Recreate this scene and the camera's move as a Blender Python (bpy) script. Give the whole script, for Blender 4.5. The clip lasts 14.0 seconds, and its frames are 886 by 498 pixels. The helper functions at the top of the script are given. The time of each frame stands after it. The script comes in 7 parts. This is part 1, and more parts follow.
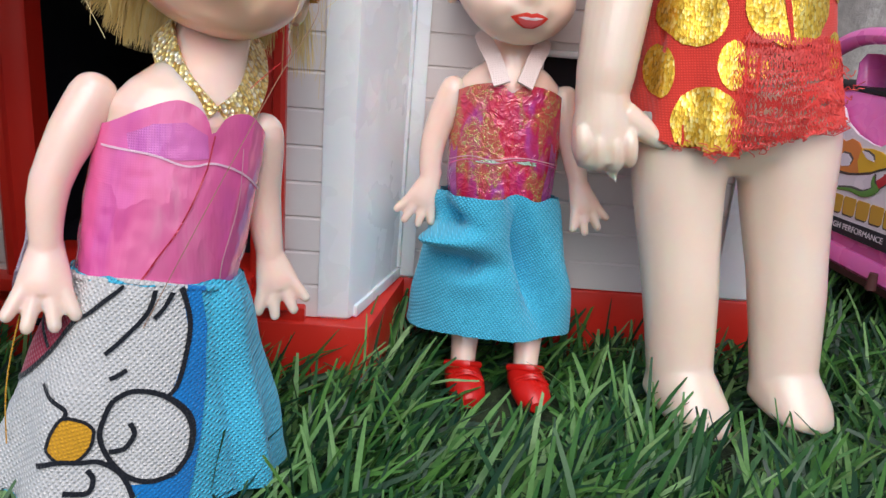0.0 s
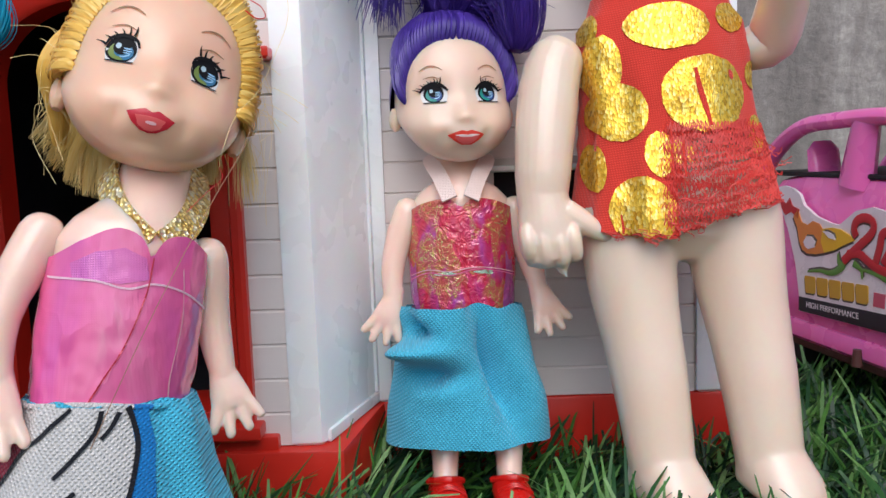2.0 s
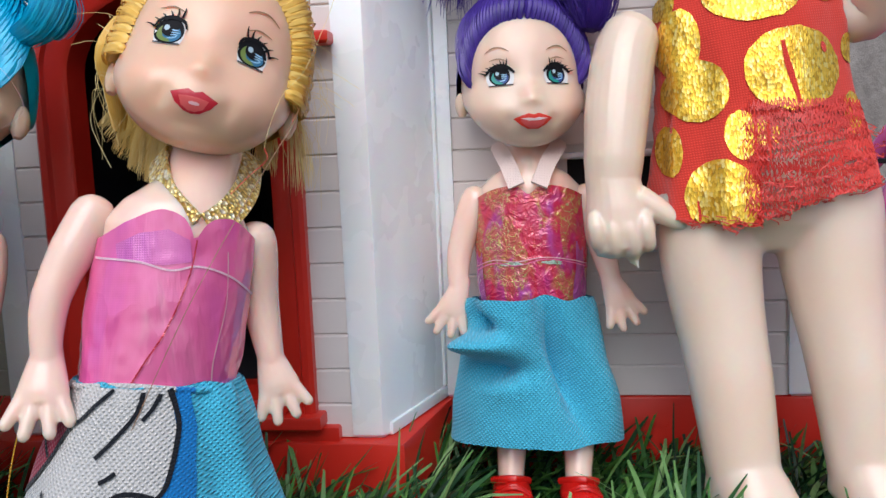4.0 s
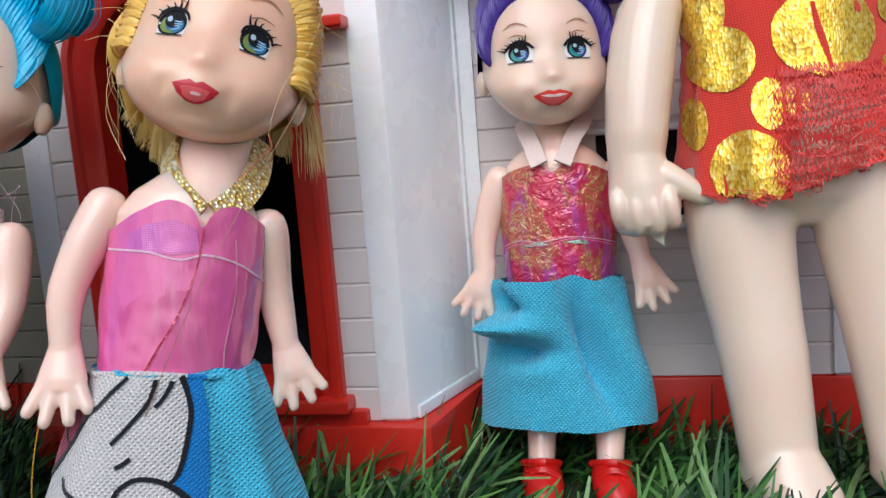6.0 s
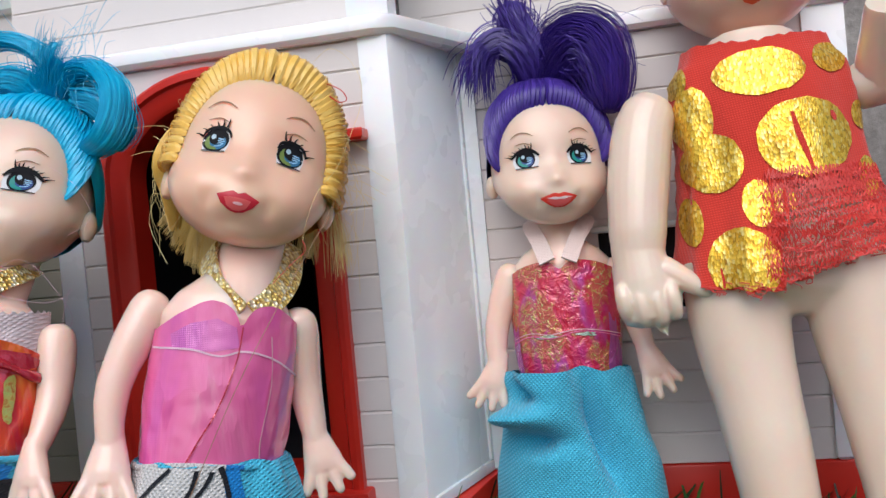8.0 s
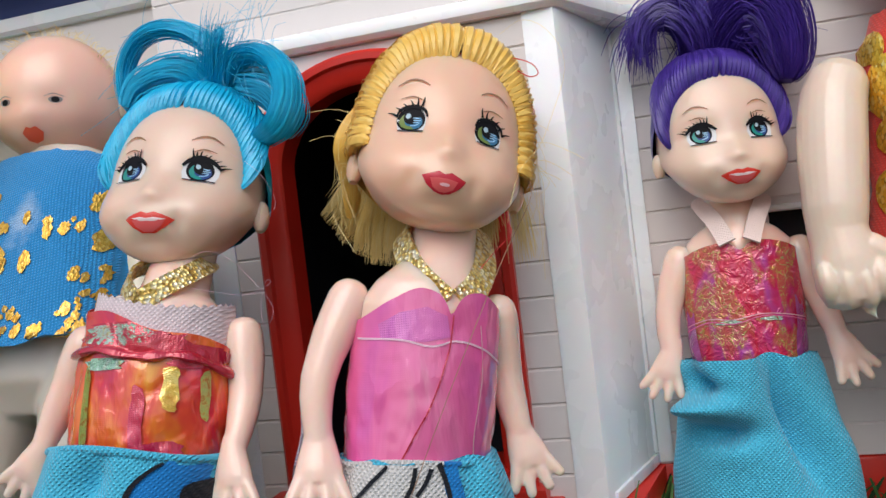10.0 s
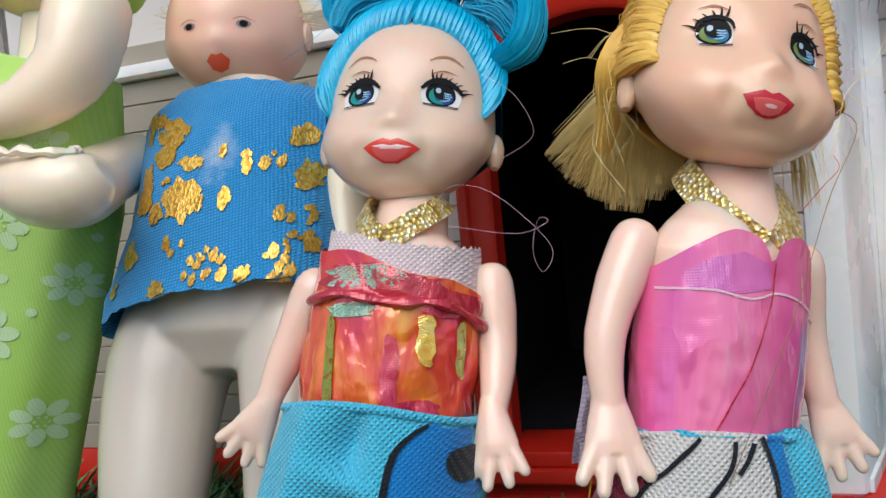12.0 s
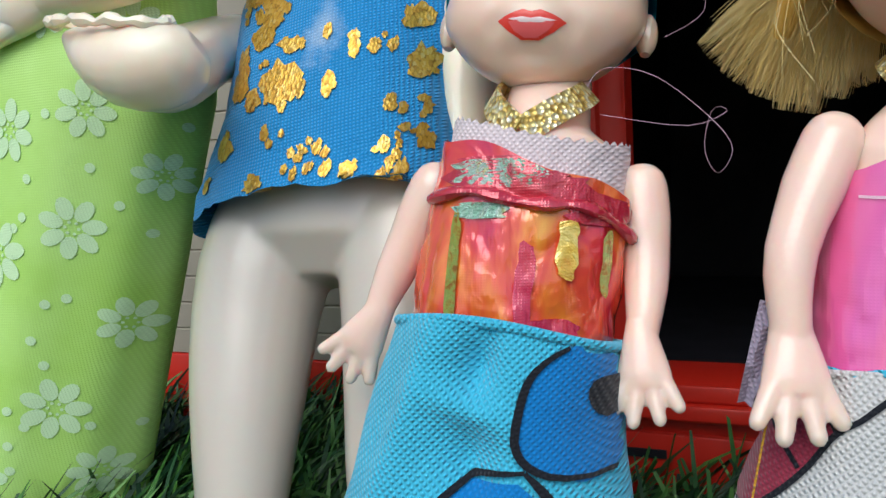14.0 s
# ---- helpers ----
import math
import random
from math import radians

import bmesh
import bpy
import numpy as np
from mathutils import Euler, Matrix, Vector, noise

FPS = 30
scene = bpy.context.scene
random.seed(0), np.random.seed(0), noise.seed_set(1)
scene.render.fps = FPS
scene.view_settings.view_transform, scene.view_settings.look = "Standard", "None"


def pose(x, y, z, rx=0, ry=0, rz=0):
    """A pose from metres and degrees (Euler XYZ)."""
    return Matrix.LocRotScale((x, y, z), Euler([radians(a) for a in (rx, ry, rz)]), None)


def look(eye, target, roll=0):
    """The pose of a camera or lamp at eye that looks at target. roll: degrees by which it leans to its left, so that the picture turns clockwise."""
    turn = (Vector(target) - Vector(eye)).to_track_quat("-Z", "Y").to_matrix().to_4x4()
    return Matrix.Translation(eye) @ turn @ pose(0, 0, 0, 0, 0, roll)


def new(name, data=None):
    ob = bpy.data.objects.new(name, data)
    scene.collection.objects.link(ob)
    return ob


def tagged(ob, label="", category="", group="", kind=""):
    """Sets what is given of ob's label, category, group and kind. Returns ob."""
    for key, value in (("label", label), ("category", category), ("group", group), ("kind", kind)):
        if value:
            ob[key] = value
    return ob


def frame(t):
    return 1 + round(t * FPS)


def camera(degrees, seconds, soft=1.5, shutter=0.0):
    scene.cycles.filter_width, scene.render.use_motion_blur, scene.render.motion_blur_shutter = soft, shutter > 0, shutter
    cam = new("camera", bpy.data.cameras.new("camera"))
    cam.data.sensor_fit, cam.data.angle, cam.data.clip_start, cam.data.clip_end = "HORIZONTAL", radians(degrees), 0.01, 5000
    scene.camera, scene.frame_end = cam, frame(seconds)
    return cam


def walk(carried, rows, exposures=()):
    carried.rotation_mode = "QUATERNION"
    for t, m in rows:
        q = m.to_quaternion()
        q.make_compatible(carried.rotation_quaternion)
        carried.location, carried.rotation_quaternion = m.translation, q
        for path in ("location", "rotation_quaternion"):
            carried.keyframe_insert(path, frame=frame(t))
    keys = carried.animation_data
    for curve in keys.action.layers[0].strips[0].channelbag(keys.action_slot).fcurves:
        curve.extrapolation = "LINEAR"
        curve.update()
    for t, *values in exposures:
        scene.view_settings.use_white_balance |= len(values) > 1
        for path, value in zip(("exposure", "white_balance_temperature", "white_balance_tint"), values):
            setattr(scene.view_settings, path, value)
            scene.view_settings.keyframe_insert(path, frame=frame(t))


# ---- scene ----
cam = camera(57.5, 14.0)
# seconds, x, y, z, yaw, pitch, roll
PATH = [
    (0, 0.00960, 0.00267, 0.08145, -1.639, -17.951, 4.695),
    (0.5, 0.01843, 0.00463, 0.07546, -1.146, -14.821, 2.129),
    (1, 0.02203, -0.00054, 0.07171, 0.295, -11.391, -0.363),
    (1.5, 0.02371, -0.00149, 0.07183, 0.930, -9.236, -1.455),
    (2, 0.02423, -0.00393, 0.07329, 0.553, -6.885, -1.924),
    (2.5, 0.02673, -0.00019, 0.07312, 0.214, -6.784, -2.118),
    (3, 0.03487, 0.00577, 0.07561, 1.737, -7.715, -2.235),
    (3.5, 0.03221, 0.00932, 0.07028, 6.160, -7.618, -2.462),
    (4, 0.03283, 0.00276, 0.06950, 8.136, -6.493, -2.448),
    (4.2, 0.03546, 0.00002, 0.07026, 8.935, -6.576, -2.701),
    (6.3, 0.04191, 0.00701, 0.06832, 13.106, -7.591, -4.495),
    (6.5, 0.04062, 0.00728, 0.06748, 11.943, -6.492, -4.581),
    (7, 0.04041, 0.00717, 0.06802, 11.411, -4.526, -4.744),
    (7.2, 0.04103, 0.00377, 0.06875, 11.397, -3.209, -4.696),
    (9.3, 0.02354, -0.00745, 0.07097, 14.063, 0.216, -6.756),
    (9.5, 0.01826, -0.00599, 0.07077, 14.412, 0.312, -6.778),
    (10, 0.01176, -0.00320, 0.07096, 15.344, -0.853, -6.790),
    (10.5, -0.00057, -0.00230, 0.07156, 15.867, -1.409, -6.525),
    (11, -0.01325, 0.00248, 0.07166, 17.610, -1.652, -5.903),
    (11.5, -0.02713, 0.00168, 0.07023, 18.366, -1.590, -5.591),
    (12, -0.02834, 0.00444, 0.06843, 18.545, -2.086, -5.468),
    (12.5, -0.03327, 0.00169, 0.07016, 18.404, -2.617, -5.483),
    (13, -0.04131, 0.00371, 0.07086, 19.428, -2.927, -5.009),
    (13.5, -0.04172, 0.00866, 0.06616, 21.633, -4.022, -3.937),
    (14, -0.04238, 0.01710, 0.06459, 24.003, -7.039, -3.600),
]
walk(cam, [(t, pose(x, y, z, 90 + pitch, 0, yaw) @ pose(0, 0, 0, 0, 0, roll)) for t, x, y, z, yaw, pitch, roll in PATH],
     [(0, -0.08, 6180, 11.5), (2, -0.14, 6170, 11.5), (7, -0.16, 6060, 10.5), (9.5, -0.26, 6400, 10.5), (10.5, -0.27, 6400, 9.5), (12, -0.22, 6300, 7), (13.5, -0.27, 6080, 4), (14, -0.14, 6050, 4)])

# ---- light ----
world = bpy.data.worlds.new("world")
scene.world = world
world.use_nodes = True
wn = world.node_tree.nodes
wl = world.node_tree.links
sky = wn.new("ShaderNodeTexSky")
sky.sky_type = "NISHITA"
sky.sun_disc = False
sky.air_density = 1.0
sky.dust_density = 2.5
sky.ozone_density = 1.0
sky.sun_elevation = radians(50)
sky.sun_rotation = radians(178)
wl.new(sky.outputs[0], wn["Background"].inputs["Color"])
wn["Background"].inputs["Strength"].default_value = 0.14
sun = new("sun", bpy.data.lights.new("sun", "SUN"))
sun.data.energy = 2.05
sun.data.angle = radians(56)
sun.data.color = (1.0, 0.97, 0.95)
sun.matrix_world = look((0.04, -1.20, 1.66), (0, 0.15, 0.05))


# ---- materials ----
def node_mat(name, color, rough=0.5, metal=0.0, sss=0.0, coat=0.0, spec=0.5):
    """A principled material; returns it with its node tree and shader."""
    m = bpy.data.materials.new(name)
    m.use_nodes = True
    p = m.node_tree.nodes["Principled BSDF"]
    p.inputs["Base Color"].default_value = (*color, 1)
    p.inputs["Roughness"].default_value = rough
    p.inputs["Metallic"].default_value = metal
    p.inputs["Coat Weight"].default_value = coat
    p.inputs["Specular IOR Level"].default_value = spec
    if sss:
        p.inputs["Subsurface Weight"].default_value = sss
        p.inputs["Subsurface Radius"].default_value = (1.0, 0.45, 0.3)
        p.inputs["Subsurface Scale"].default_value = 0.0030
    return m, m.node_tree, p


def coords(nt):
    return nt.nodes.new("ShaderNodeTexCoord").outputs["Object"]


def noise_node(nt, scale, detail=4.0, rough=0.55, distortion=0.0, vec=None):
    n = nt.nodes.new("ShaderNodeTexNoise")
    n.inputs["Scale"].default_value = scale
    n.inputs["Detail"].default_value = detail
    n.inputs["Roughness"].default_value = rough
    n.inputs["Distortion"].default_value = distortion
    nt.links.new(vec if vec is not None else coords(nt), n.inputs["Vector"])
    return n


def ramp(nt, fac, stops, constant=False):
    r = nt.nodes.new("ShaderNodeValToRGB")
    e = r.color_ramp.elements
    while len(e) < len(stops):
        e.new(0.5)
    for el, (pos, col) in zip(e, stops):
        el.position = pos
        el.color = (*col, 1)
    if constant:
        r.color_ramp.interpolation = "CONSTANT"
    nt.links.new(fac, r.inputs["Fac"])
    return r.outputs["Color"]


def mix(nt, fac, a, b, blend="MIX"):
    n = nt.nodes.new("ShaderNodeMix")
    n.data_type = "RGBA"
    n.blend_type = blend
    for sock, val in ((n.inputs[0], fac), (n.inputs[6], a), (n.inputs[7], b)):
        if isinstance(val, (int, float)):
            sock.default_value = val
        elif isinstance(val, tuple):
            sock.default_value = (*val, 1)
        else:
            nt.links.new(val, sock)
    return n.outputs[2]


def bump(nt, p, height, strength=0.3, dist=0.0003, coat=False):
    b = nt.nodes.new("ShaderNodeBump")
    b.inputs["Strength"].default_value = strength
    b.inputs["Distance"].default_value = dist
    nt.links.new(height, b.inputs["Height"])
    nt.links.new(b.outputs[0], p.inputs["Normal"])
    if coat:
        nt.links.new(b.outputs[0], p.inputs["Coat Normal"])


def vinyl(name, color, blush, rough=0.38, sss=0.25):
    """Soft doll plastic: cloudy tone at two scales, faint orange-peel relief."""
    m, nt, p = node_mat(name, color, rough, sss=sss, coat=0.55)
    p.inputs["Coat Roughness"].default_value = 0.16
    big = noise_node(nt, 60, 3)
    fine = noise_node(nt, 900, 3)
    c = mix(nt, ramp(nt, big.outputs[0], [(0.35, (0, 0, 0)), (0.75, (0.6, 0.6, 0.6))]), color, blush)
    nt.links.new(c, p.inputs["Base Color"])
    r = nt.nodes.new("ShaderNodeMapRange")
    r.inputs[3].default_value, r.inputs[4].default_value = rough - 0.06, rough + 0.1
    nt.links.new(big.outputs[0], r.inputs[0])
    nt.links.new(r.outputs[0], p.inputs["Roughness"])
    bump(nt, p, fine.outputs[0], 0.05, 0.0002)
    return m


def plastic(name, color, rough=0.3, var=0.12, scuff=(0.8, 0.8, 0.8)):
    m, nt, p = node_mat(name, color, rough)
    big = noise_node(nt, 35, 4)
    fine = noise_node(nt, 1200, 2)
    dark = tuple(c * (1 - var) for c in color)
    c = mix(nt, big.outputs[0], color, dark)
    spots = ramp(nt, noise_node(nt, 420, 5, 0.7).outputs[0], [(0.66, (0, 0, 0)), (0.8, (0.25, 0.25, 0.25))])
    c = mix(nt, spots, c, scuff)
    nt.links.new(c, p.inputs["Base Color"])
    r = nt.nodes.new("ShaderNodeMapRange")
    r.inputs[3].default_value, r.inputs[4].default_value = max(0.08, rough - 0.1), rough + 0.15
    nt.links.new(noise_node(nt, 90, 5).outputs[0], r.inputs[0])
    nt.links.new(r.outputs[0], p.inputs["Roughness"])
    bump(nt, p, fine.outputs[0], 0.08, 0.0002)
    return m


def weave_height(nt, scale, tilt=0.0):
    """Crossed waves: a plain knit or weave of real thread size."""
    mp = nt.nodes.new("ShaderNodeMapping")
    mp.inputs["Rotation"].default_value = (0, tilt, 0)
    nt.links.new(coords(nt), mp.inputs["Vector"])
    hs = []
    for axis in ("X", "Z"):
        w = nt.nodes.new("ShaderNodeTexWave")
        w.bands_direction = axis
        w.inputs["Scale"].default_value = scale
        w.inputs["Distortion"].default_value = 0.8
        w.inputs["Detail"].default_value = 1.0
        w.inputs["Detail Scale"].default_value = 2.0
        nt.links.new(mp.outputs[0], w.inputs["Vector"])
        hs.append(w.outputs["Fac"])
    mul = nt.nodes.new("ShaderNodeMath")
    mul.operation = "MULTIPLY"
    nt.links.new(hs[0], mul.inputs[0])
    nt.links.new(hs[1], mul.inputs[1])
    return mul.outputs[0]


def cloth(name, color, scale=560.0, tilt=0.25, deep=0.62, strength=0.55):
    m, nt, p = node_mat(name, color, 0.9, spec=0.15)
    h = weave_height(nt, scale, tilt)
    big = noise_node(nt, 70, 4)
    lo = tuple(c * deep for c in color)
    c = mix(nt, h, lo, color)
    c = mix(nt, ramp(nt, big.outputs[0], [(0.3, (0, 0, 0)), (0.8, (0.35, 0.35, 0.35))]), c, lo)
    nt.links.new(c, p.inputs["Base Color"])
    p.inputs["Sheen Weight"].default_value = 0.25
    bump(nt, p, h, strength, 0.0003)
    return m


def foil(name, stops, scale, crinkle, rough=0.2, metal=0.75, thread=900.0, fine=0.15, stretch=(1, 1, 1)):
    """Crinkled iridescent film over woven tinsel."""
    m, nt, p = node_mat(name, stops[0][1], rough, metal)
    vor = nt.nodes.new("ShaderNodeTexVoronoi")
    vor.inputs["Scale"].default_value = scale
    mp = nt.nodes.new("ShaderNodeMapping")
    mp.inputs["Scale"].default_value = stretch
    nt.links.new(coords(nt), mp.inputs["Vector"])
    warp = noise_node(nt, scale * 0.8, 4, 0.6, 0.8, mp.outputs[0])
    mixv = nt.nodes.new("ShaderNodeMix")
    mixv.data_type = "VECTOR"
    mixv.inputs[0].default_value = 0.02
    nt.links.new(coords(nt), mixv.inputs[4])
    nt.links.new(warp.outputs[1], mixv.inputs[5])
    nt.links.new(mixv.outputs[1], vor.inputs["Vector"])
    c = ramp(nt, warp.outputs[0], stops)
    nt.links.new(c, p.inputs["Base Color"])
    add = nt.nodes.new("ShaderNodeMath")
    add.operation = "MULTIPLY_ADD"
    nt.links.new(weave_height(nt, thread), add.inputs[0])
    add.inputs[1].default_value = fine
    nt.links.new(vor.outputs["Distance"], add.inputs[2])
    p.inputs["Coat Weight"].default_value = 0.75
    p.inputs["Coat IOR"].default_value = 1.75
    p.inputs["Coat Roughness"].default_value = 0.05
    bump(nt, p, add.outputs[0], crinkle, 0.0015, True)
    return m


def fibre(name, color, tip, rough=0.35):
    """Nylon doll hair, each lock a shade of its own."""
    m, nt, p = node_mat(name, color, rough)
    g = nt.nodes.new("ShaderNodeNewGeometry")
    c = ramp(nt, g.outputs["Random Per Island"], [(0.0, color), (1.0, tip)])
    n = noise_node(nt, 300, 3)
    c = mix(nt, n.outputs[0], c, tuple(x * 0.75 for x in color))
    nt.links.new(c, p.inputs["Base Color"])
    return m


SKIN = vinyl("doll_skin", (0.95, 0.665, 0.55), (0.95, 0.585, 0.47), 0.20, 0.6)
FACE = vinyl("doll_face", (0.86, 0.56, 0.385), (0.89, 0.50, 0.35), 0.34, 0.6)
FACEPALE = vinyl("pale_doll_face", (0.80, 0.60, 0.465), (0.84, 0.55, 0.42), 0.34, 0.6)
PALE = vinyl("pale_vinyl", (0.83, 0.685, 0.555), (0.82, 0.625, 0.475), 0.30, 0.6)
CREAM = vinyl("cream_vinyl", (1.0, 0.82, 0.64), (1.0, 0.74, 0.55), 0.30, 0.5)
CLOUDY = vinyl("cloudy_vinyl", (0.60, 0.54, 0.465), (0.60, 0.52, 0.425), 0.32, 0.4)
ROSY = vinyl("rosy_vinyl", (1.0, 0.60, 0.46), (1.0, 0.51, 0.38), 0.36, 0.7)
RED = plastic("red_plastic", (0.70, 0.028, 0.014), 0.30, 0.2, (0.75, 0.3, 0.25))
WHITE = vinyl("white_plastic", (0.90, 0.905, 0.91), (0.86, 0.88, 0.90), 0.26, 0.35)
SIDING = plastic("siding_plastic", (0.84, 0.785, 0.75), 0.36, 0.08, (0.68, 0.63, 0.60))
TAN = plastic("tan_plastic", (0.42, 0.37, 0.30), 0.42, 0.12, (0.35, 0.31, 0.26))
# near-black stands in for shade inside the house's openings
UNLIT = plastic("unlit_black", (0.006, 0.006, 0.012), 0.7, 0.3, (0.01, 0.01, 0.02))
NAVY = plastic("navy_plastic", (0.018, 0.035, 0.17), 0.35, 0.2, (0.06, 0.08, 0.24))
PINK = vinyl("pink_plastic", (1.0, 0.20, 0.58), (1.0, 0.16, 0.52), 0.26, 0.35)
SHOE = plastic("shoe_red", (0.68, 0.015, 0.01), 0.28, 0.2, (0.8, 0.3, 0.2))
LIP = plastic("lip_paint", (0.78, 0.055, 0.035), 0.25, 0.1)
LIP2 = plastic("lip_pink", (0.82, 0.13, 0.13), 0.22, 0.1)
EYEWHITE = node_mat("eye_white", (0.72, 0.72, 0.72), 0.5)[0]
INK = node_mat("black_ink", (0.006, 0.006, 0.008), 0.65, spec=0.2)[0]
IRIS = node_mat("iris_blue", (0.018, 0.06, 0.24), 0.4)[0]
IRISSKY = node_mat("iris_sky", (0.03, 0.17, 0.32), 0.4)[0]
IRISG = node_mat("iris_lime", (0.17, 0.24, 0.05), 0.4)[0]
IRIS2 = node_mat("iris_green", (0.01, 0.26, 0.22), 0.4)[0]
GLINT = node_mat("eye_glint", (0.35, 0.62, 0.85), 0.5)[0]
LIPLIGHT = node_mat("lip_light", (0.88, 0.70, 0.68), 0.25)[0]
LIPSHINE = node_mat("lip_shine", (0.90, 0.52, 0.54), 0.2)[0]
LIPDARK = plastic("lip_crimson", (0.60, 0.025, 0.045), 0.22, 0.1)
GLINTGREY = node_mat("eye_glint_grey", (0.42, 0.56, 0.64), 0.4)[0]
BROW = node_mat("brow_brown", (0.32, 0.17, 0.09), 0.5)[0]
TEAL = cloth("turquoise_knit", (0.10, 0.68, 0.97), 500, 0.7, 0.66, 1.0)
DEEP = cloth("blue_print", (0.015, 0.24, 0.66), 560, 0.7, 0.7, 0.6)
CHALK = cloth("white_print", (0.74, 0.73, 0.705), 500, 0.7, 0.74, 0.9)
LINE = cloth("black_print", (0.012, 0.014, 0.02), deep=0.8)
MAROON = cloth("maroon_print", (0.42, 0.045, 0.085), 560, 0.7, 0.7, 0.6)
OCHRE = cloth("ochre_print", (0.72, 0.36, 0.02), deep=0.8)
LILAC = cloth("lilac_lining", (0.42, 0.34, 0.44), deep=0.8)
MESHWHITE = cloth("white_mesh", (0.90, 0.76, 0.78), 520, 0.7, 0.72)
RIBBON = cloth("pale_ribbon", (0.92, 0.74, 0.68), 900, 0.0, 0.9, 0.4)
RIBBON.node_tree.nodes["Principled BSDF"].inputs["Roughness"].default_value = 0.35
RIBBON.node_tree.nodes["Principled BSDF"].inputs["Specular IOR Level"].default_value = 0.6
BLONDE = fibre("blonde_hair", (1.0, 0.60, 0.10), (1.0, 0.76, 0.24))
BLONDE2 = fibre("blonde_loose", (0.95, 0.72, 0.26), (1.0, 0.90, 0.54), 0.45)
VIOLET = fibre("violet_hair", (0.040, 0.018, 0.21), (0.12, 0.06, 0.46), 0.36)
CYAN = fibre("turquoise_hair", (0.0, 0.42, 0.72), (0.03, 0.66, 0.95), 0.34)
FOILPINK = foil("pink_film", [(0.30, (0.76, 0.11, 0.42)), (0.44, (0.86, 0.14, 0.38)), (0.58, (0.88, 0.20, 0.42)), (0.68, (0.88, 0.34, 0.50)), (0.76, (0.82, 0.15, 0.38))], 80, 0.5, 0.12, 0.10, 900, 0.012, (1, 0.6, 0.3))
FOILAMBER = foil("amber_film", [(0.32, (0.58, 0.015, 0.10)), (0.43, (0.74, 0.03, 0.045)), (0.52, (0.82, 0.085, 0.03)), (0.60, (0.90, 0.22, 0.025)), (0.68, (0.95, 0.42, 0.05)), (0.76, (0.72, 0.05, 0.08))], 110, 0.35, 0.10, 0.15, 1000, 0.012, (1, 1, 0.22))
FOILWINE = foil("wine_film", [(0.3, (0.40, 0.006, 0.03)), (0.55, (0.62, 0.02, 0.05)), (0.75, (0.70, 0.14, 0.16))], 130, 0.4, 0.14, 0.25, 900, 0.05)
FILMMAUVE = foil("mauve_film", [(0.3, (0.56, 0.09, 0.46)), (0.6, (0.74, 0.15, 0.46))], 110, 0.3, 0.12, 0.10, 900, 0.08, (1, 0.6, 0.16))
FILMPALE = foil("pale_film", [(0.35, (0.82, 0.30, 0.48)), (0.6, (0.86, 0.56, 0.58))], 90, 0.2, 0.2, 0.1, 900, 0.1)
# lime, sunny and mint tones stand in for highlights on the film
SHEENLIME = foil("lime_sheen", [(0.36, (0.80, 0.34, 0.06)), (0.46, (0.92, 0.80, 0.16)), (0.56, (0.72, 0.95, 0.22)), (0.68, (0.90, 0.62, 0.14))], 900, 0.8, 0.12, 0.3, 900, 0.1)
SHEENSUN = foil("sunny_sheen", [(0.36, (0.95, 0.34, 0.04)), (0.5, (1.0, 0.66, 0.10)), (0.65, (1.0, 0.90, 0.36))], 260, 0.3, 0.1, 0.3, 900, 0.1)
FILMROSE = foil("rose_film", [(0.36, (0.50, 0.012, 0.075)), (0.5, (0.62, 0.02, 0.08)), (0.65, (0.74, 0.06, 0.06))], 160, 0.35, 0.12, 0.15, 900, 0.05, (1, 1, 0.3))
SHEENMINT = foil("mint_sheen", [(0.36, (0.66, 0.10, 0.14)), (0.43, (0.45, 0.86, 0.60)), (0.55, (0.72, 0.95, 0.84)), (0.66, (0.80, 0.85, 0.30)), (0.72, (0.62, 0.08, 0.12))], 420, 0.7, 0.12, 0.3, 900, 0.1)
FILMVIOLET = foil("violet_film", [(0.3, (0.52, 0.06, 0.30)), (0.6, (0.60, 0.14, 0.50)), (0.75, (0.62, 0.40, 0.72))], 200, 0.4, 0.18, 0.4, 900, 0.1, (1, 1, 0.4))
SEAM = cloth("heat_seam", (0.86, 0.56, 0.68), 900, 0, 0.95, 0.3)
LIPORANGE = plastic("lip_orange", (0.90, 0.12, 0.045), 0.35, 0.1)
GREYEYE = node_mat("eye_grey", (0.30, 0.25, 0.24), 0.5)[0]


